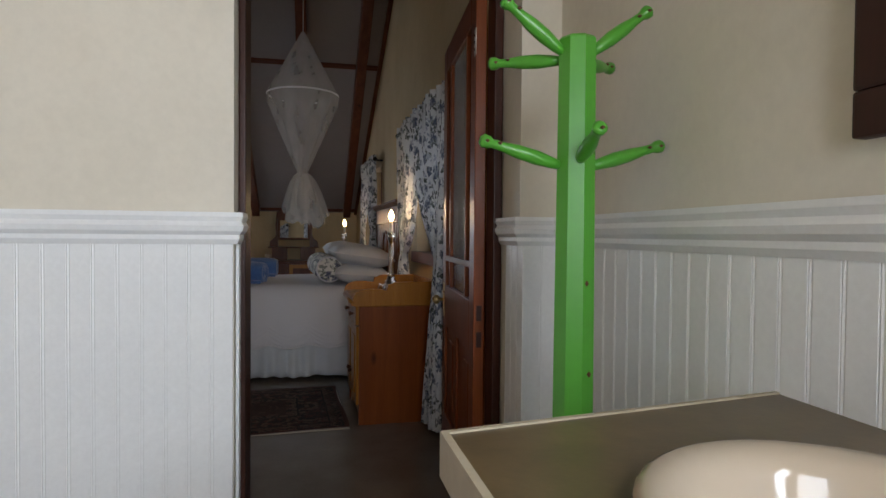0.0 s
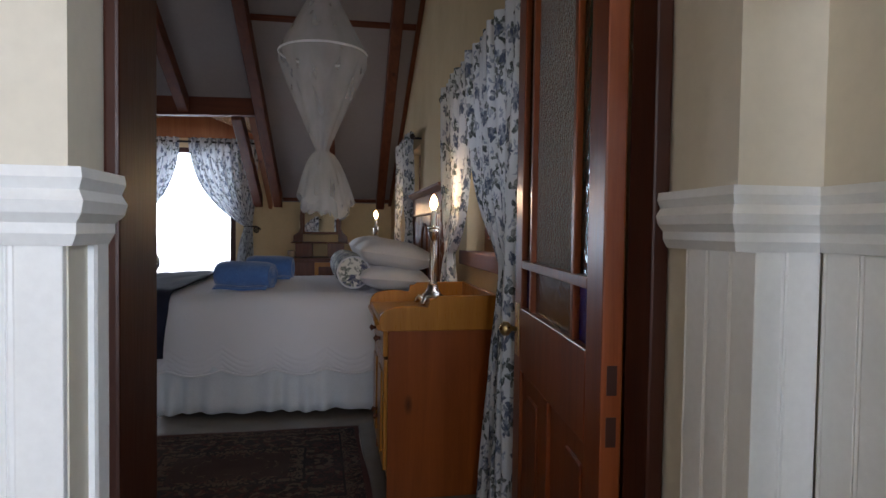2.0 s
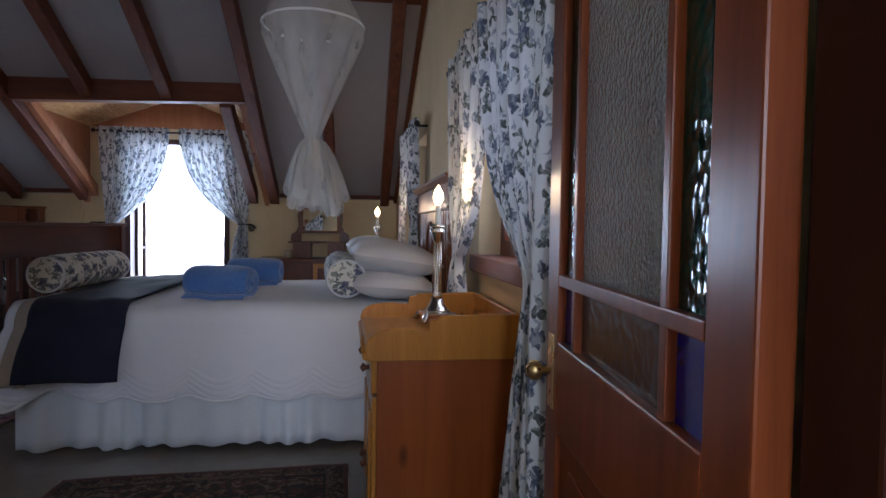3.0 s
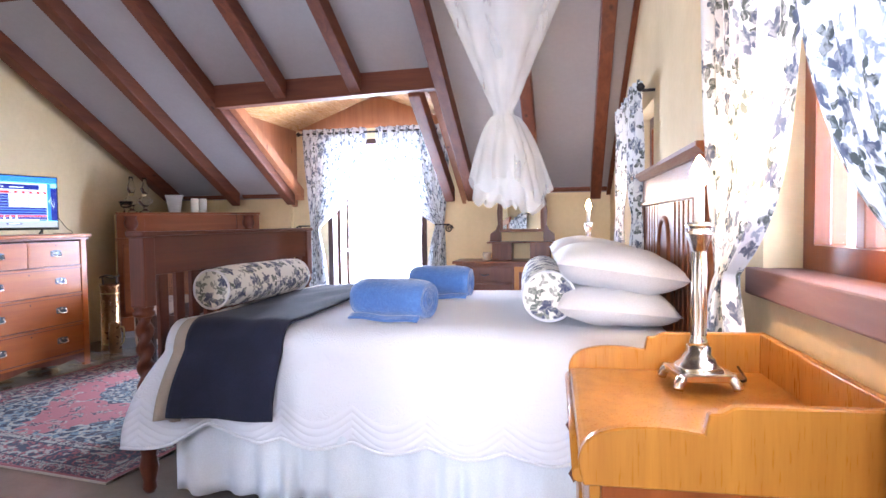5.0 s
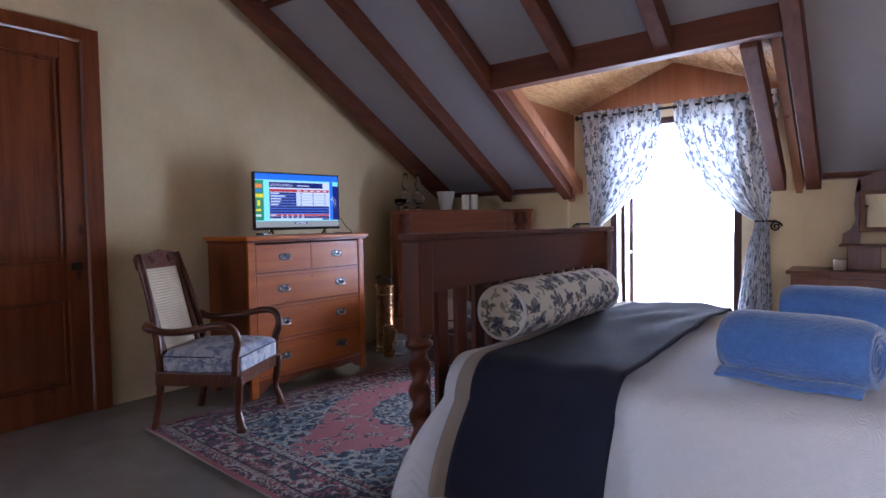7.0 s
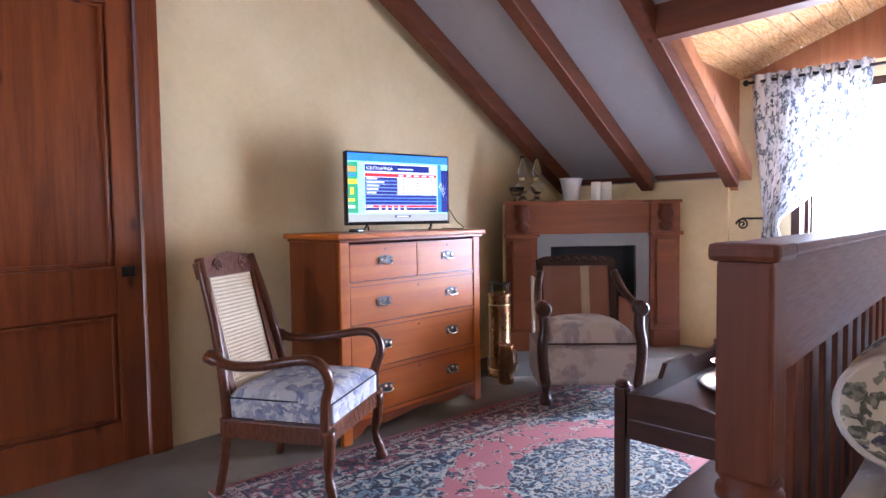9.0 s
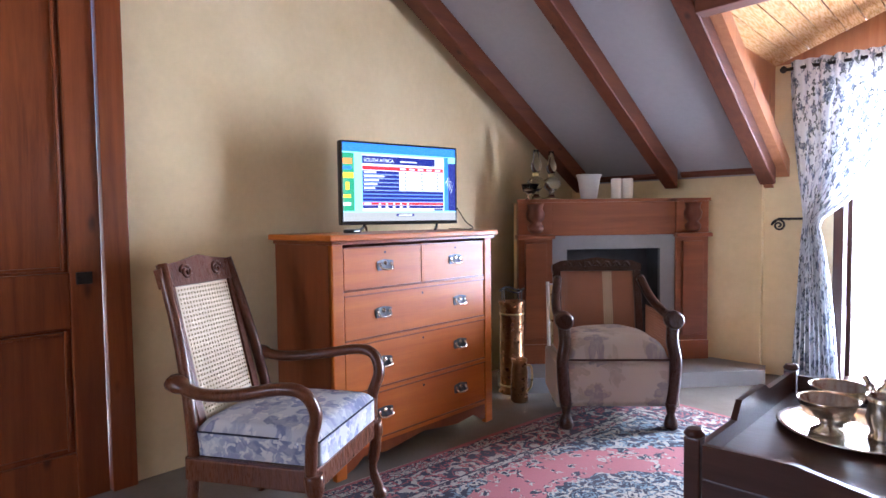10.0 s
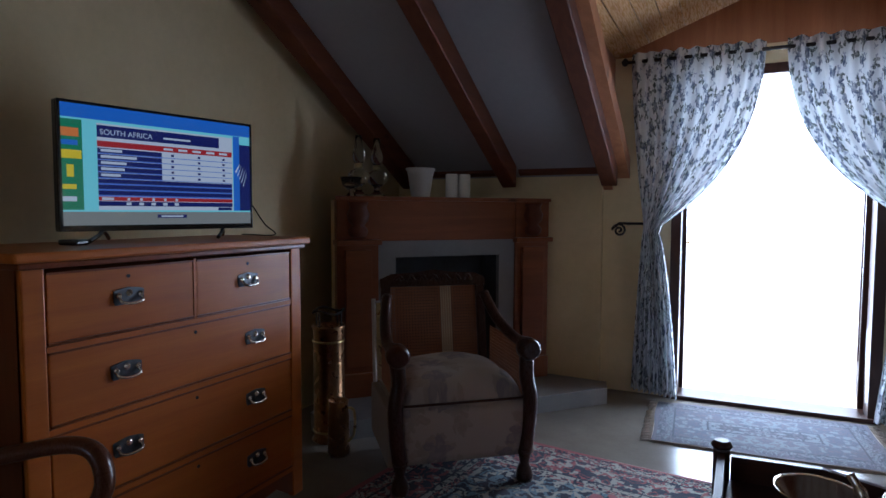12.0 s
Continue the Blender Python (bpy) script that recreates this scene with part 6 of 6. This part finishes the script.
def carver_chair(m):
    """Faces local +x; y across; origin on the floor under the seat's middle."""
    t = thing("cane_armchair", "dark wood armchair with tall cane back and faded floral cushion", "armchair", m)
    hw, d = 0.265, 0.238
    for s in (-1, 1):
        part("rear_leg", tube(curve([(-d - 0.04, s * (hw - 0.02), 0.0), (-d, s * (hw - 0.02), 0.2), (-d + 0.01, s * (hw - 0.02), 0.38), (-d - 0.05, s * (hw - 0.05), 0.7), (-d - 0.14, s * (hw - 0.075), 1.0)], 5), 0.021, 8), CHAIR_WOOD, t)
        part("front_leg", tube(curve([(d + 0.02, s * hw, 0.02), (d + 0.015, s * hw, 0.06), (d - 0.005, s * (hw - 0.01), 0.14), (d + 0.005, s * hw, 0.24), (d, s * hw, 0.33)], 5), [0.03] * 4 + [0.021] * 5 + [0.017] * 3 + [0.024] * 5 + [0.032] * 3 + [0.032], 10), CHAIR_WOOD, t)
        arm = curve([(-d - 0.055, s * (hw - 0.01), 0.60), (-d + 0.06, s * (hw + 0.02), 0.575), (-0.02, s * (hw + 0.045), 0.585), (d - 0.09, s * (hw + 0.04), 0.615), (d - 0.01, s * (hw + 0.03), 0.60), (d + 0.02, s * (hw + 0.015), 0.53), (d - 0.005, s * hw, 0.44), (d - 0.01, s * hw, 0.32)], 6)
        part("arm", tube(arm, [0.03] * 3 + [0.021] * (len(arm) - 3), 10, flat=1.25), CHAIR_WOOD, t)
        part("side_rail", box(-d, d, s * hw - 0.015, s * hw + 0.015, 0.27, 0.345, 0.005), CHAIR_WOOD, t)
    part("front_rail", box(d - 0.02, d + 0.012, -hw, hw, 0.27, 0.345, 0.006), CHAIR_WOOD, t)
    part("rear_rail", box(-d - 0.012, -d + 0.015, -hw, hw, 0.27, 0.345, 0.006), CHAIR_WOOD, t)
    bw = hw - 0.035
    B = Matrix.Translation((-d + 0.0, 0, 0.40)) @ Matrix.Rotation(radians(-90), 4, "Z") @ Matrix.Rotation(radians(13.5), 4, "X")
    bk = part("back_frame", joined((-bw + 0.035, -bw + 0.07, -0.012, 0.012, 0.0, 0.54), (bw - 0.07, bw - 0.035, -0.012, 0.012, 0.0, 0.54), (-bw + 0.035, bw - 0.035, -0.012, 0.012, -0.03, 0.0)), CHAIR_WOOD, t, "", B)
    tagged(part("cane", cane_panel(2 * bw - 0.14, 0.54, 0.0165, 0.0046), CANE, bk, "pale woven cane", pose(0, 0, 0)), kind="stuff")
    crest = [(-bw + 0.02, 0.53), (bw - 0.02, 0.53), (bw - 0.015, 0.6), (bw - 0.06, 0.615), (0.08, 0.625), (0.0, 0.64), (-0.08, 0.625), (-bw + 0.06, 0.615), (-bw + 0.015, 0.6)]
    cr = part("crest_rail", prism(crest, "y", -0.016, 0.016), CHAIR_WOOD, bk, "carved crest rail")
    for s in (-1, 1):
        sp = [(s * (0.09 + 0.032 * (1 - k / 22) * math.cos(0.55 * k)), 0.016 * 1.0, 0.578 + 0.03 * (1 - k / 22) * math.sin(0.55 * k)) for k in range(20)]
        for yy in (-0.017, 0.017):
            part("carving", tube([(x, yy, z) for x, _, z in sp], 0.007, 6), CHAIR_WOOD, bk)
        part("carving", tube(curve([(s * 0.13, -0.017, 0.56), (s * 0.17, -0.018, 0.6), (s * 0.2, -0.017, 0.57)], 5), 0.006, 6), CHAIR_WOOD, bk)
    part("carving", lathe([(0.024, 0.0), (0.026, 0.006), (0.014, 0.012), (0.004, 0.014)], 10, pose(0, -0.015, 0.582, 90, 0, 0)), CHAIR_WOOD, bk, "carved rosette")
    for s in (-1, 1):
        for k in range(4):
            x = 0.04 + 0.04 * k
            part("carving", tube(curve([(s * x, -0.017, 0.545), (s * (x + 0.02), -0.021, 0.56 + 0.012 * (k % 2)), (s * (x + 0.012), -0.018, 0.605)], 4), [0.006] * 8 + [0.003], 6), CHAIR_WOOD, bk)


    def seat(u, v):
        a, b = 2 * u - 1, 2 * v - 1
        e = (1 - abs(a) ** 8) * (1 - abs(b) ** 8)
        return Vector((a * (d - 0.0) + 0.01, b * (hw - 0.022) * (1 + 0.05 * a), 0.425 + 0.042 * max(0, e) ** 0.4 * (1 + 0.35 * (1 - a * a) * (1 - b * b))))
    cu = part("seat_cushion", sheet(seat, 24, 24, 0, (0.54, 0.5)), SEAT_PRINT, t, "faded blue-grey floral cushion")
    part("cushion_side", sheet(lambda u, v: Vector((((d) * max(-1, min(1, 1.42 * math.cos(2 * math.pi * u))) + 0.01), (hw - 0.022) * max(-1, min(1, 1.42 * math.sin(2 * math.pi * u))), 0.345 + 0.082 * v)), 64, 4, 0, (2.1, 0.09), True), SEAT_PRINT, cu)
    rim = [((d) * max(-1, min(1, 1.42 * math.cos(2 * math.pi * k / 64))) + 0.01, (hw - 0.022) * max(-1, min(1, 1.42 * math.sin(2 * math.pi * k / 64))), 0.427) for k in range(65)]
    part("piping", tube(rim, 0.0035, 6), NAVY, cu)
    return t


carver_chair(pose(-4.11, 6.455, 0, 0, 0, 28))


def bergere(m):
    """Faces local -y; x across; origin on the floor under the front edge's middle."""
    t = thing("bergere_chair", "dark carved armchair with brown cane back and tan seat", "armchair", m)
    hw = 0.31
    for s in (-1, 1):
        part("front_leg", lathe([(0.036, 0.0), (0.04, 0.02), (0.034, 0.05), (0.02, 0.08), (0.026, 0.1), (0.034, 0.14)], 12, pose(s * (hw - 0.03), 0.03, 0.012)), DARK_CHAIR, t)
        fr = curve([(s * (hw - 0.03), 0.03, 0.14), (s * (hw - 0.015), 0.025, 0.26), (s * (hw - 0.01), 0.02, 0.38), (s * (hw - 0.025), 0.03, 0.48), (s * (hw - 0.02), 0.04, 0.57)], 6)
        part("arm_post", tube(fr, 0.033, 10), DARK_CHAIR, t)
        sc = lathe([(0.0, -0.04), (0.042, -0.036), (0.05, -0.02), (0.05, 0.03), (0.035, 0.05)], 16, pose(s * (hw - 0.02), 0.03, 0.60, 90, 0, 0))
        part("arm_scroll", sc, DARK_CHAIR, t, "carved scroll")
        part("arm", tube(curve([(s * (hw - 0.02), 0.02, 0.625), (s * (hw - 0.01), 0.2, 0.61), (s * (hw - 0.03), 0.4, 0.67), (s * (hw - 0.06), 0.52, 0.78)], 6), 0.026, 10), DARK_CHAIR, t)
        tagged(part("side_cane", cane_panel(0.44, 0.24, 0.016, 0.0045), CANE_RED, t, "brown woven cane", pose(s * (hw - 0.03), 0.28, 0.37, 0, 0, 90)), kind="stuff")
        part("side_rail", box(s * hw - 0.02, s * hw + 0.02, 0.04, 0.52, 0.12, 0.36, 0.01), SEAT_PRINT_TAN, t)
        part("rear_leg", tube([(s * (hw - 0.05), 0.55, 0.0), (s * (hw - 0.05), 0.52, 0.36)], 0.022, 8), DARK_CHAIR, t)
    def front(u, v):
        return Vector(((2 * u - 1) * (hw - 0.02), 0.03 - 0.012 * math.sin(math.pi * v), 0.13 + 0.24 * v))
    part("front_panel", sheet(front, 20, 8, 0.02, (0.6, 0.25)), SEAT_PRINT_TAN, t)
    part("seat_deck", box(-hw + 0.02, hw - 0.02, 0.04, 0.52, 0.3, 0.37), SEAT_PRINT_TAN, t)

    def seat(u, v):
        a, b = 2 * u - 1, 2 * v - 1
        e = max(0, 1 - abs(a) ** 5) ** 0.45 * max(0, 1 - abs(b) ** 5) ** 0.45
        return Vector((a * (hw - 0.035), 0.27 + b * 0.25, 0.375 + 0.13 * e + 0.015 * noise.noise(Vector((a * 2, b * 2, 0)))))
    part("seat_cushion", sheet(seat, 28, 28, 0, (0.6, 0.6)), SEAT_PRINT_TAN, t, "plump tan floral cushion")
    rim = [((hw - 0.04) * max(-1, min(1, 1.4 * math.cos(2 * math.pi * k / 48))), 0.27 + 0.25 * max(-1, min(1, 1.4 * math.sin(2 * math.pi * k / 48))), 0.385) for k in range(49)]
    part("piping", tube(rim, 0.006, 6), DARK_CHAIR, t)
    B = Matrix.Translation((0, 0.52, 0.36)) @ Matrix.Rotation(radians(-10), 4, "X")
    bk = part("back_frame", joined((-0.27, -0.225, -0.02, 0.02, 0, 0.48), (0.225, 0.27, -0.02, 0.02, 0, 0.48), (-0.225, 0.225, -0.02, 0.02, 0.0, 0.05)), DARK_CHAIR, t, "", B)
    tagged(part("cane", cane_panel(0.45, 0.42, 0.015, 0.0045), CANE_RED, bk, "brown woven cane", pose(0, 0, 0.05)), kind="stuff")
    tagged(part("worn_cane", cane_panel(0.05, 0.40, 0.011, 0.0026), CANE, bk, "pale worn strip of cane", pose(0.065, -0.005, 0.06)), kind="stuff")
    crest = [(-0.275, 0.46), (0.275, 0.46), (0.275, 0.5), (0.22, 0.525), (0.1, 0.53), (0.0, 0.545), (-0.1, 0.53), (-0.22, 0.525), (-0.275, 0.5)]
    part("crest_rail", prism(crest, "y", -0.025, 0.025), DARK_CHAIR, bk, "carved crest rail")
    for k in range(7):
        x = -0.18 + 0.06 * k
        part("carving", tube(curve([(x - 0.022, -0.026, 0.49), (x, -0.03, 0.515), (x + 0.022, -0.026, 0.49)], 4), 0.008, 6), DARK_CHAIR, bk)
    return t


bergere(pose(-3.635, 8.18, 0.0, 0, 0, 40.4))


# ---------- rugs ----------
def rug(name, w, l, mat, m, label, fringe=0.0, th=0.012, fringe_mat=None):
    t = thing(name, label, "rug", m)
    def fn(u, v):
        x, y = (u - 0.5) * w, (v - 0.5) * l
        return Vector((x + 0.006 * math.sin(7 * v), y + 0.006 * math.sin(9 * u), th + 0.0015 * math.sin(6 * x + 4 * y)))
    part("rug_face", sheet(fn, 24, 24), mat, t)
    part("backing", box(-w / 2, w / 2, -l / 2, l / 2, 0.001, th - 0.002), BEIGE_CLOTH, t)
    if fringe:
        bm = bmesh.new()
        n = int(l / 0.012)
        for s in (-1, 1):
            for k in range(n):
                y = -l / 2 + l * (k + 0.5) / n
                f = fringe * random.uniform(0.6, 1.0)
                tube([(s * w / 2, y, 0.008), (s * (w / 2 + f * 0.5), y + random.uniform(-0.006, 0.006), 0.006), (s * (w / 2 + f), y + random.uniform(-0.012, 0.012), 0.004)], 0.0028, 4, bm)
        tagged(part("fringe", bm, fringe_mat or BEIGE_CLOTH, t, "knotted fringe"), kind="stuff")
    return t


rug("persian_rug", 1.98, 2.8, RUG_BIG, pose(-3.15, 7.36, 0, 0, 0, -7), "rose and navy knotted Persian rug with a pale medallion")
rug("bedside_rug", 1.22, 0.98, RUG_SMALL, pose(-0.97, 5.03, 0, 0, 0, 3), "dark brown patterned rug beside the bed")
rug("door_mat", 1.1, 0.70, MAT_RUG, pose(-2.46, 9.5, 0, 0, 0, 3), "grey-blue woven mat with fringe inside the balcony door", 0.06)

# ---------- tray table ----------
TT = pose(-2.44, 6.995, 0, 0, 0, -1)
tray = thing("butler_tray_table", "dark wood tray table with raised sides and lower shelf", "table", TT)
tw, tl = 0.22, 0.40
part("tray_base", box(-tw, tw, -tl, tl, 0.565, 0.58, 0.003), TRAY_WOOD, tray)
part("lower_shelf", box(-tw + 0.02, tw - 0.02, -tl + 0.02, tl - 0.02, 0.22, 0.235, 0.003), TRAY_WOOD, tray)
for sx in (-1, 1):
    for sy in (-1, 1):
        part("leg", box(sx * tw - 0.018, sx * tw + 0.018, sy * tl - 0.018, sy * tl + 0.018, 0, 0.65, 0.004), TRAY_WOOD, tray)
        part("leg_cap", lathe([(0.02, 0.65), (0.024, 0.656), (0.016, 0.668)], 12, pose(sx * tw, sy * tl, 0)), TRAY_WOOD, tray)
for sx in (-1, 1):
    part("tray_side", prism([(-tl + 0.02, 0.58), (tl - 0.02, 0.58), (tl - 0.02, 0.645), (0.14, 0.645), (0.10, 0.665), (-0.10, 0.665), (-0.14, 0.62), (-tl + 0.02, 0.62)], "x", sx * tw - 0.008, sx * tw + 0.008), TRAY_WOOD, tray)
for sy in (-1, 1):
    part("tray_end", prism([(-tw + 0.02, 0.56), (tw - 0.02, 0.56), (tw - 0.02, 0.60), (0.06, 0.625), (-0.02, 0.64), (-tw + 0.02, 0.635)], "y", sy * tl - 0.008, sy * tl + 0.008), TRAY_WOOD, tray)
    part("apron", box(-tw + 0.02, tw - 0.02, sy * tl - 0.01, sy * tl + 0.01, 0.50, 0.56, 0.003), TRAY_WOOD, tray)
t = thing("silver_tray", "round silver plated tray on the tray table", "tray", TT @ pose(0.02, 0.1, 0.58))
part("dish", lathe([(0.0, 0.004), (0.165, 0.004), (0.175, 0.012), (0.195, 0.016), (0.198, 0.013), (0.175, 0.006), (0.165, 0.0), (0.0, 0.0)], 40), SILVER, t)
for x, y, s, z in ((-0.045, 0.03, 1.0, 0.584), (-0.05, 0.19, 1.05, 0.584)):
    t = thing("silver_bowl", "footed silver bowl on the round tray", "bowl", TT @ pose(x, y, z), "silver bowls")
    part("foot", lathe([(0.04 * s, 0), (0.038 * s, 0.008), (0.018 * s, 0.02), (0.02 * s, 0.034)], 24), SILVER, t)
    part("cup", lathe([(0.02 * s, 0.034), (0.055 * s, 0.05), (0.07 * s, 0.085), (0.072 * s, 0.09), (0.066 * s, 0.086), (0.05 * s, 0.055), (0.0, 0.04)], 28), SILVER, t)
t = thing("silver_jug", "small silver milk jug on the round tray", "jug", TT @ pose(0.065, 0.07, 0.584))
part("body", lathe([(0.03, 0), (0.032, 0.004), (0.024, 0.015), (0.036, 0.05), (0.03, 0.09), (0.036, 0.11), (0.032, 0.108), (0.026, 0.09)], 22), SILVER, t)
part("handle", tube(curve([(0.03, 0, 0.1), (0.06, 0, 0.09), (0.058, 0, 0.04), (0.034, 0, 0.03)], 5), 0.004, 6), SILVER, t)
t = thing("salt_shaker", "glass shaker with silver cap on the tray", "shaker", TT @ pose(0.10, 0.0, 0.584))
part("body", lathe([(0.018, 0), (0.02, 0.004), (0.014, 0.06), (0.012, 0.08)], 14), CLEAR, t)
part("cap", lathe([(0.014, 0.08), (0.014, 0.095), (0.006, 0.104)], 14), SILVER, t)

t = thing("silver_teapot", "round-bellied silver teapot with knobbed lid on the tray", "teapot", TT @ pose(0.1, 0.155, 0.584, 0, 0, -35))
part("body", lathe([(0.038, 0), (0.042, 0.006), (0.034, 0.014), (0.06, 0.04), (0.068, 0.075), (0.056, 0.11), (0.044, 0.124), (0.046, 0.13)], 26), SILVER, t)
lid = part("lid", lathe([(0.046, 0.13), (0.04, 0.138), (0.02, 0.146), (0.008, 0.149)], 22), SILVER, t)
part("knob", lathe([(0.005, 0.148), (0.006, 0.156), (0.013, 0.162), (0.014, 0.168), (0.004, 0.174)], 14), SILVER, lid)
part("spout", tube(curve([(-0.055, 0, 0.045), (-0.085, 0, 0.06), (-0.1, 0, 0.095), (-0.118, 0, 0.118)], 5), [0.017] * 5 + [0.012] * 6 + [0.008] * 5, 10), SILVER, t)
part("handle", tube(curve([(0.048, 0, 0.112), (0.085, 0, 0.12), (0.1, 0, 0.08), (0.062, 0, 0.045)], 6), 0.006, 8), SILVER, t)

# ---------- dressing table ----------
dres = thing("dressing_table", "old brown dressing table with swing mirror under the sloping ceiling", "dressing table", pose(-0.97, 9.40, 0))
part("carcass", box(-0.46, 0.46, 0.02, 0.46, 0.12, 0.735, 0.005), DRESSER, dres)
part("top", box(-0.49, 0.49, 0.0, 0.48, 0.735, 0.762, 0.006), DRESSER, dres)
for x in (-0.42, 0.42):
    for y in (0.04, 0.43):
        part("leg", lathe([(0.015, 0), (0.02, 0.03), (0.024, 0.12)], 10, pose(x, y, 0)), DRESSER, dres)
leaf_door = part("cupboard_door", box(0.12, 0.44, 0.006, 0.03, 0.14, 0.71, 0.005), HONEY, dres, "lighter framed cupboard door")
part("door_panel", box(0.165, 0.395, 0.003, 0.008, 0.19, 0.66, 0.002), DRESSER, leaf_door)
for x0, x1 in ((-0.43, 0.1),):
    for z0, z1 in ((0.56, 0.71), (0.36, 0.54), (0.14, 0.34)):
        d = part("drawer", box(x0, x1, 0.008, 0.03, z0, z1, 0.005), DRESSER, dres)
        part("pull", tube(curve([((x0 + x1) / 2 - 0.04, 0.004, (z0 + z1) / 2), ((x0 + x1) / 2, -0.014, (z0 + z1) / 2 - 0.012), ((x0 + x1) / 2 + 0.04, 0.004, (z0 + z1) / 2)], 4), 0.006, 6), PEWTER, d)
MX = 0.17
for s in (-1, 1):
    part("jewel_drawer", box(MX + s * 0.19 - 0.1, MX + s * 0.19 + 0.1, 0.2, 0.42, 0.762, 0.93, 0.005), DRESSER, dres)
    post = [(MX + s * a, z) for a, z in ((0.33, 0.945), (0.325, 1.02), (0.27, 1.06), (0.245, 1.12), (0.255, 1.24), (0.235, 1.42), (0.215, 1.42), (0.215, 0.945))]
    part("mirror_post", prism(post, "y", 0.36, 0.4), DRESSER, dres)
part("shelf", box(MX - 0.34, MX + 0.34, 0.18, 0.44, 0.93, 0.945, 0.004), DRESSER, dres)
part("crest", prism([(MX + a, z) for a, z in ((-0.25, 1.33), (0.25, 1.33), (0.23, 1.43), (0.1, 1.48), (-0.1, 1.48), (-0.23, 1.43))], "y", 0.36, 0.39), DRESSER, dres)
mf = part("mirror_frame", joined((-0.22, -0.19, -0.015, 0.015, 0.0, 0.30), (0.19, 0.22, -0.015, 0.015, 0, 0.30), (-0.19, 0.19, -0.015, 0.015, 0, 0.03), (-0.19, 0.19, -0.015, 0.015, 0.27, 0.30)), DRESSER, dres, "", pose(MX, 0.32, 1.04, -4, 0, 8))
part("mirror_glass", box(-0.19, 0.19, -0.004, 0.004, 0.03, 0.27), MIRROR, mf, "bevelled mirror glass")
t = thing("white_cup", "small white china pot on the dressing table", "cup", pose(-1.13, 9.53, 0.762))
part("body", lathe([(0.03, 0), (0.042, 0.01), (0.045, 0.07), (0.04, 0.085), (0.036, 0.08), (0.036, 0.012)], 18), CERAMIC, t)

# ---------- boards of the wainscot ----------
def boards(parent, spans, axis, plane, face):
    """Upright beaded boards, 64 mm wide, standing 10 mm off the wall."""
    w, h = 0.064, 1.09
    bm = bmesh.new()
    prof = [(0.0, 0.0), (0.0, 0.0085), (0.0035, 0.0102), (0.0075, 0.0085), (0.0105, 0.010), (w - 0.001, 0.010), (w, 0.0085), (w, 0.0)]
    rows = [[bm.verts.new((u, -o, z)) for u, o in prof] for z in (0.0, h)]
    for i in range(len(prof) - 1):
        bm.faces.new((rows[0][i], rows[0][i + 1], rows[1][i + 1], rows[1][i]))
    me = bpy.data.meshes.new("board")
    bmesh.ops.recalc_face_normals(bm, faces=bm.faces)
    bm.to_mesh(me), bm.free()
    me.materials.append(PANEL_PAINT)
    for a, b in spans:
        n = max(1, round(abs(b - a) / w))
        for k in range(n):
            ob = new("board", me)
            ob.parent = parent
            s = a + (b - a) * k / n
            fit = Matrix.Diagonal((abs(b - a) / n / w, 1, 1, 1))
            ob.matrix_basis = (pose(s, plane, 0, 0, 0, face) if axis == "x" else pose(plane, s, 0, 0, 0, face)) @ fit


boards(bath, [(-2.38, -0.782), (0.124, 0.25)], "x", 2.989, 0)
boards(bath, [(3.1, 2.99)], "y", -0.781, 90)
boards(bath, [(2.992, 3.166)], "y", 0.121, -90)
boards(bath_right, [(2.975, 0.2)], "y", 0.259, -90)
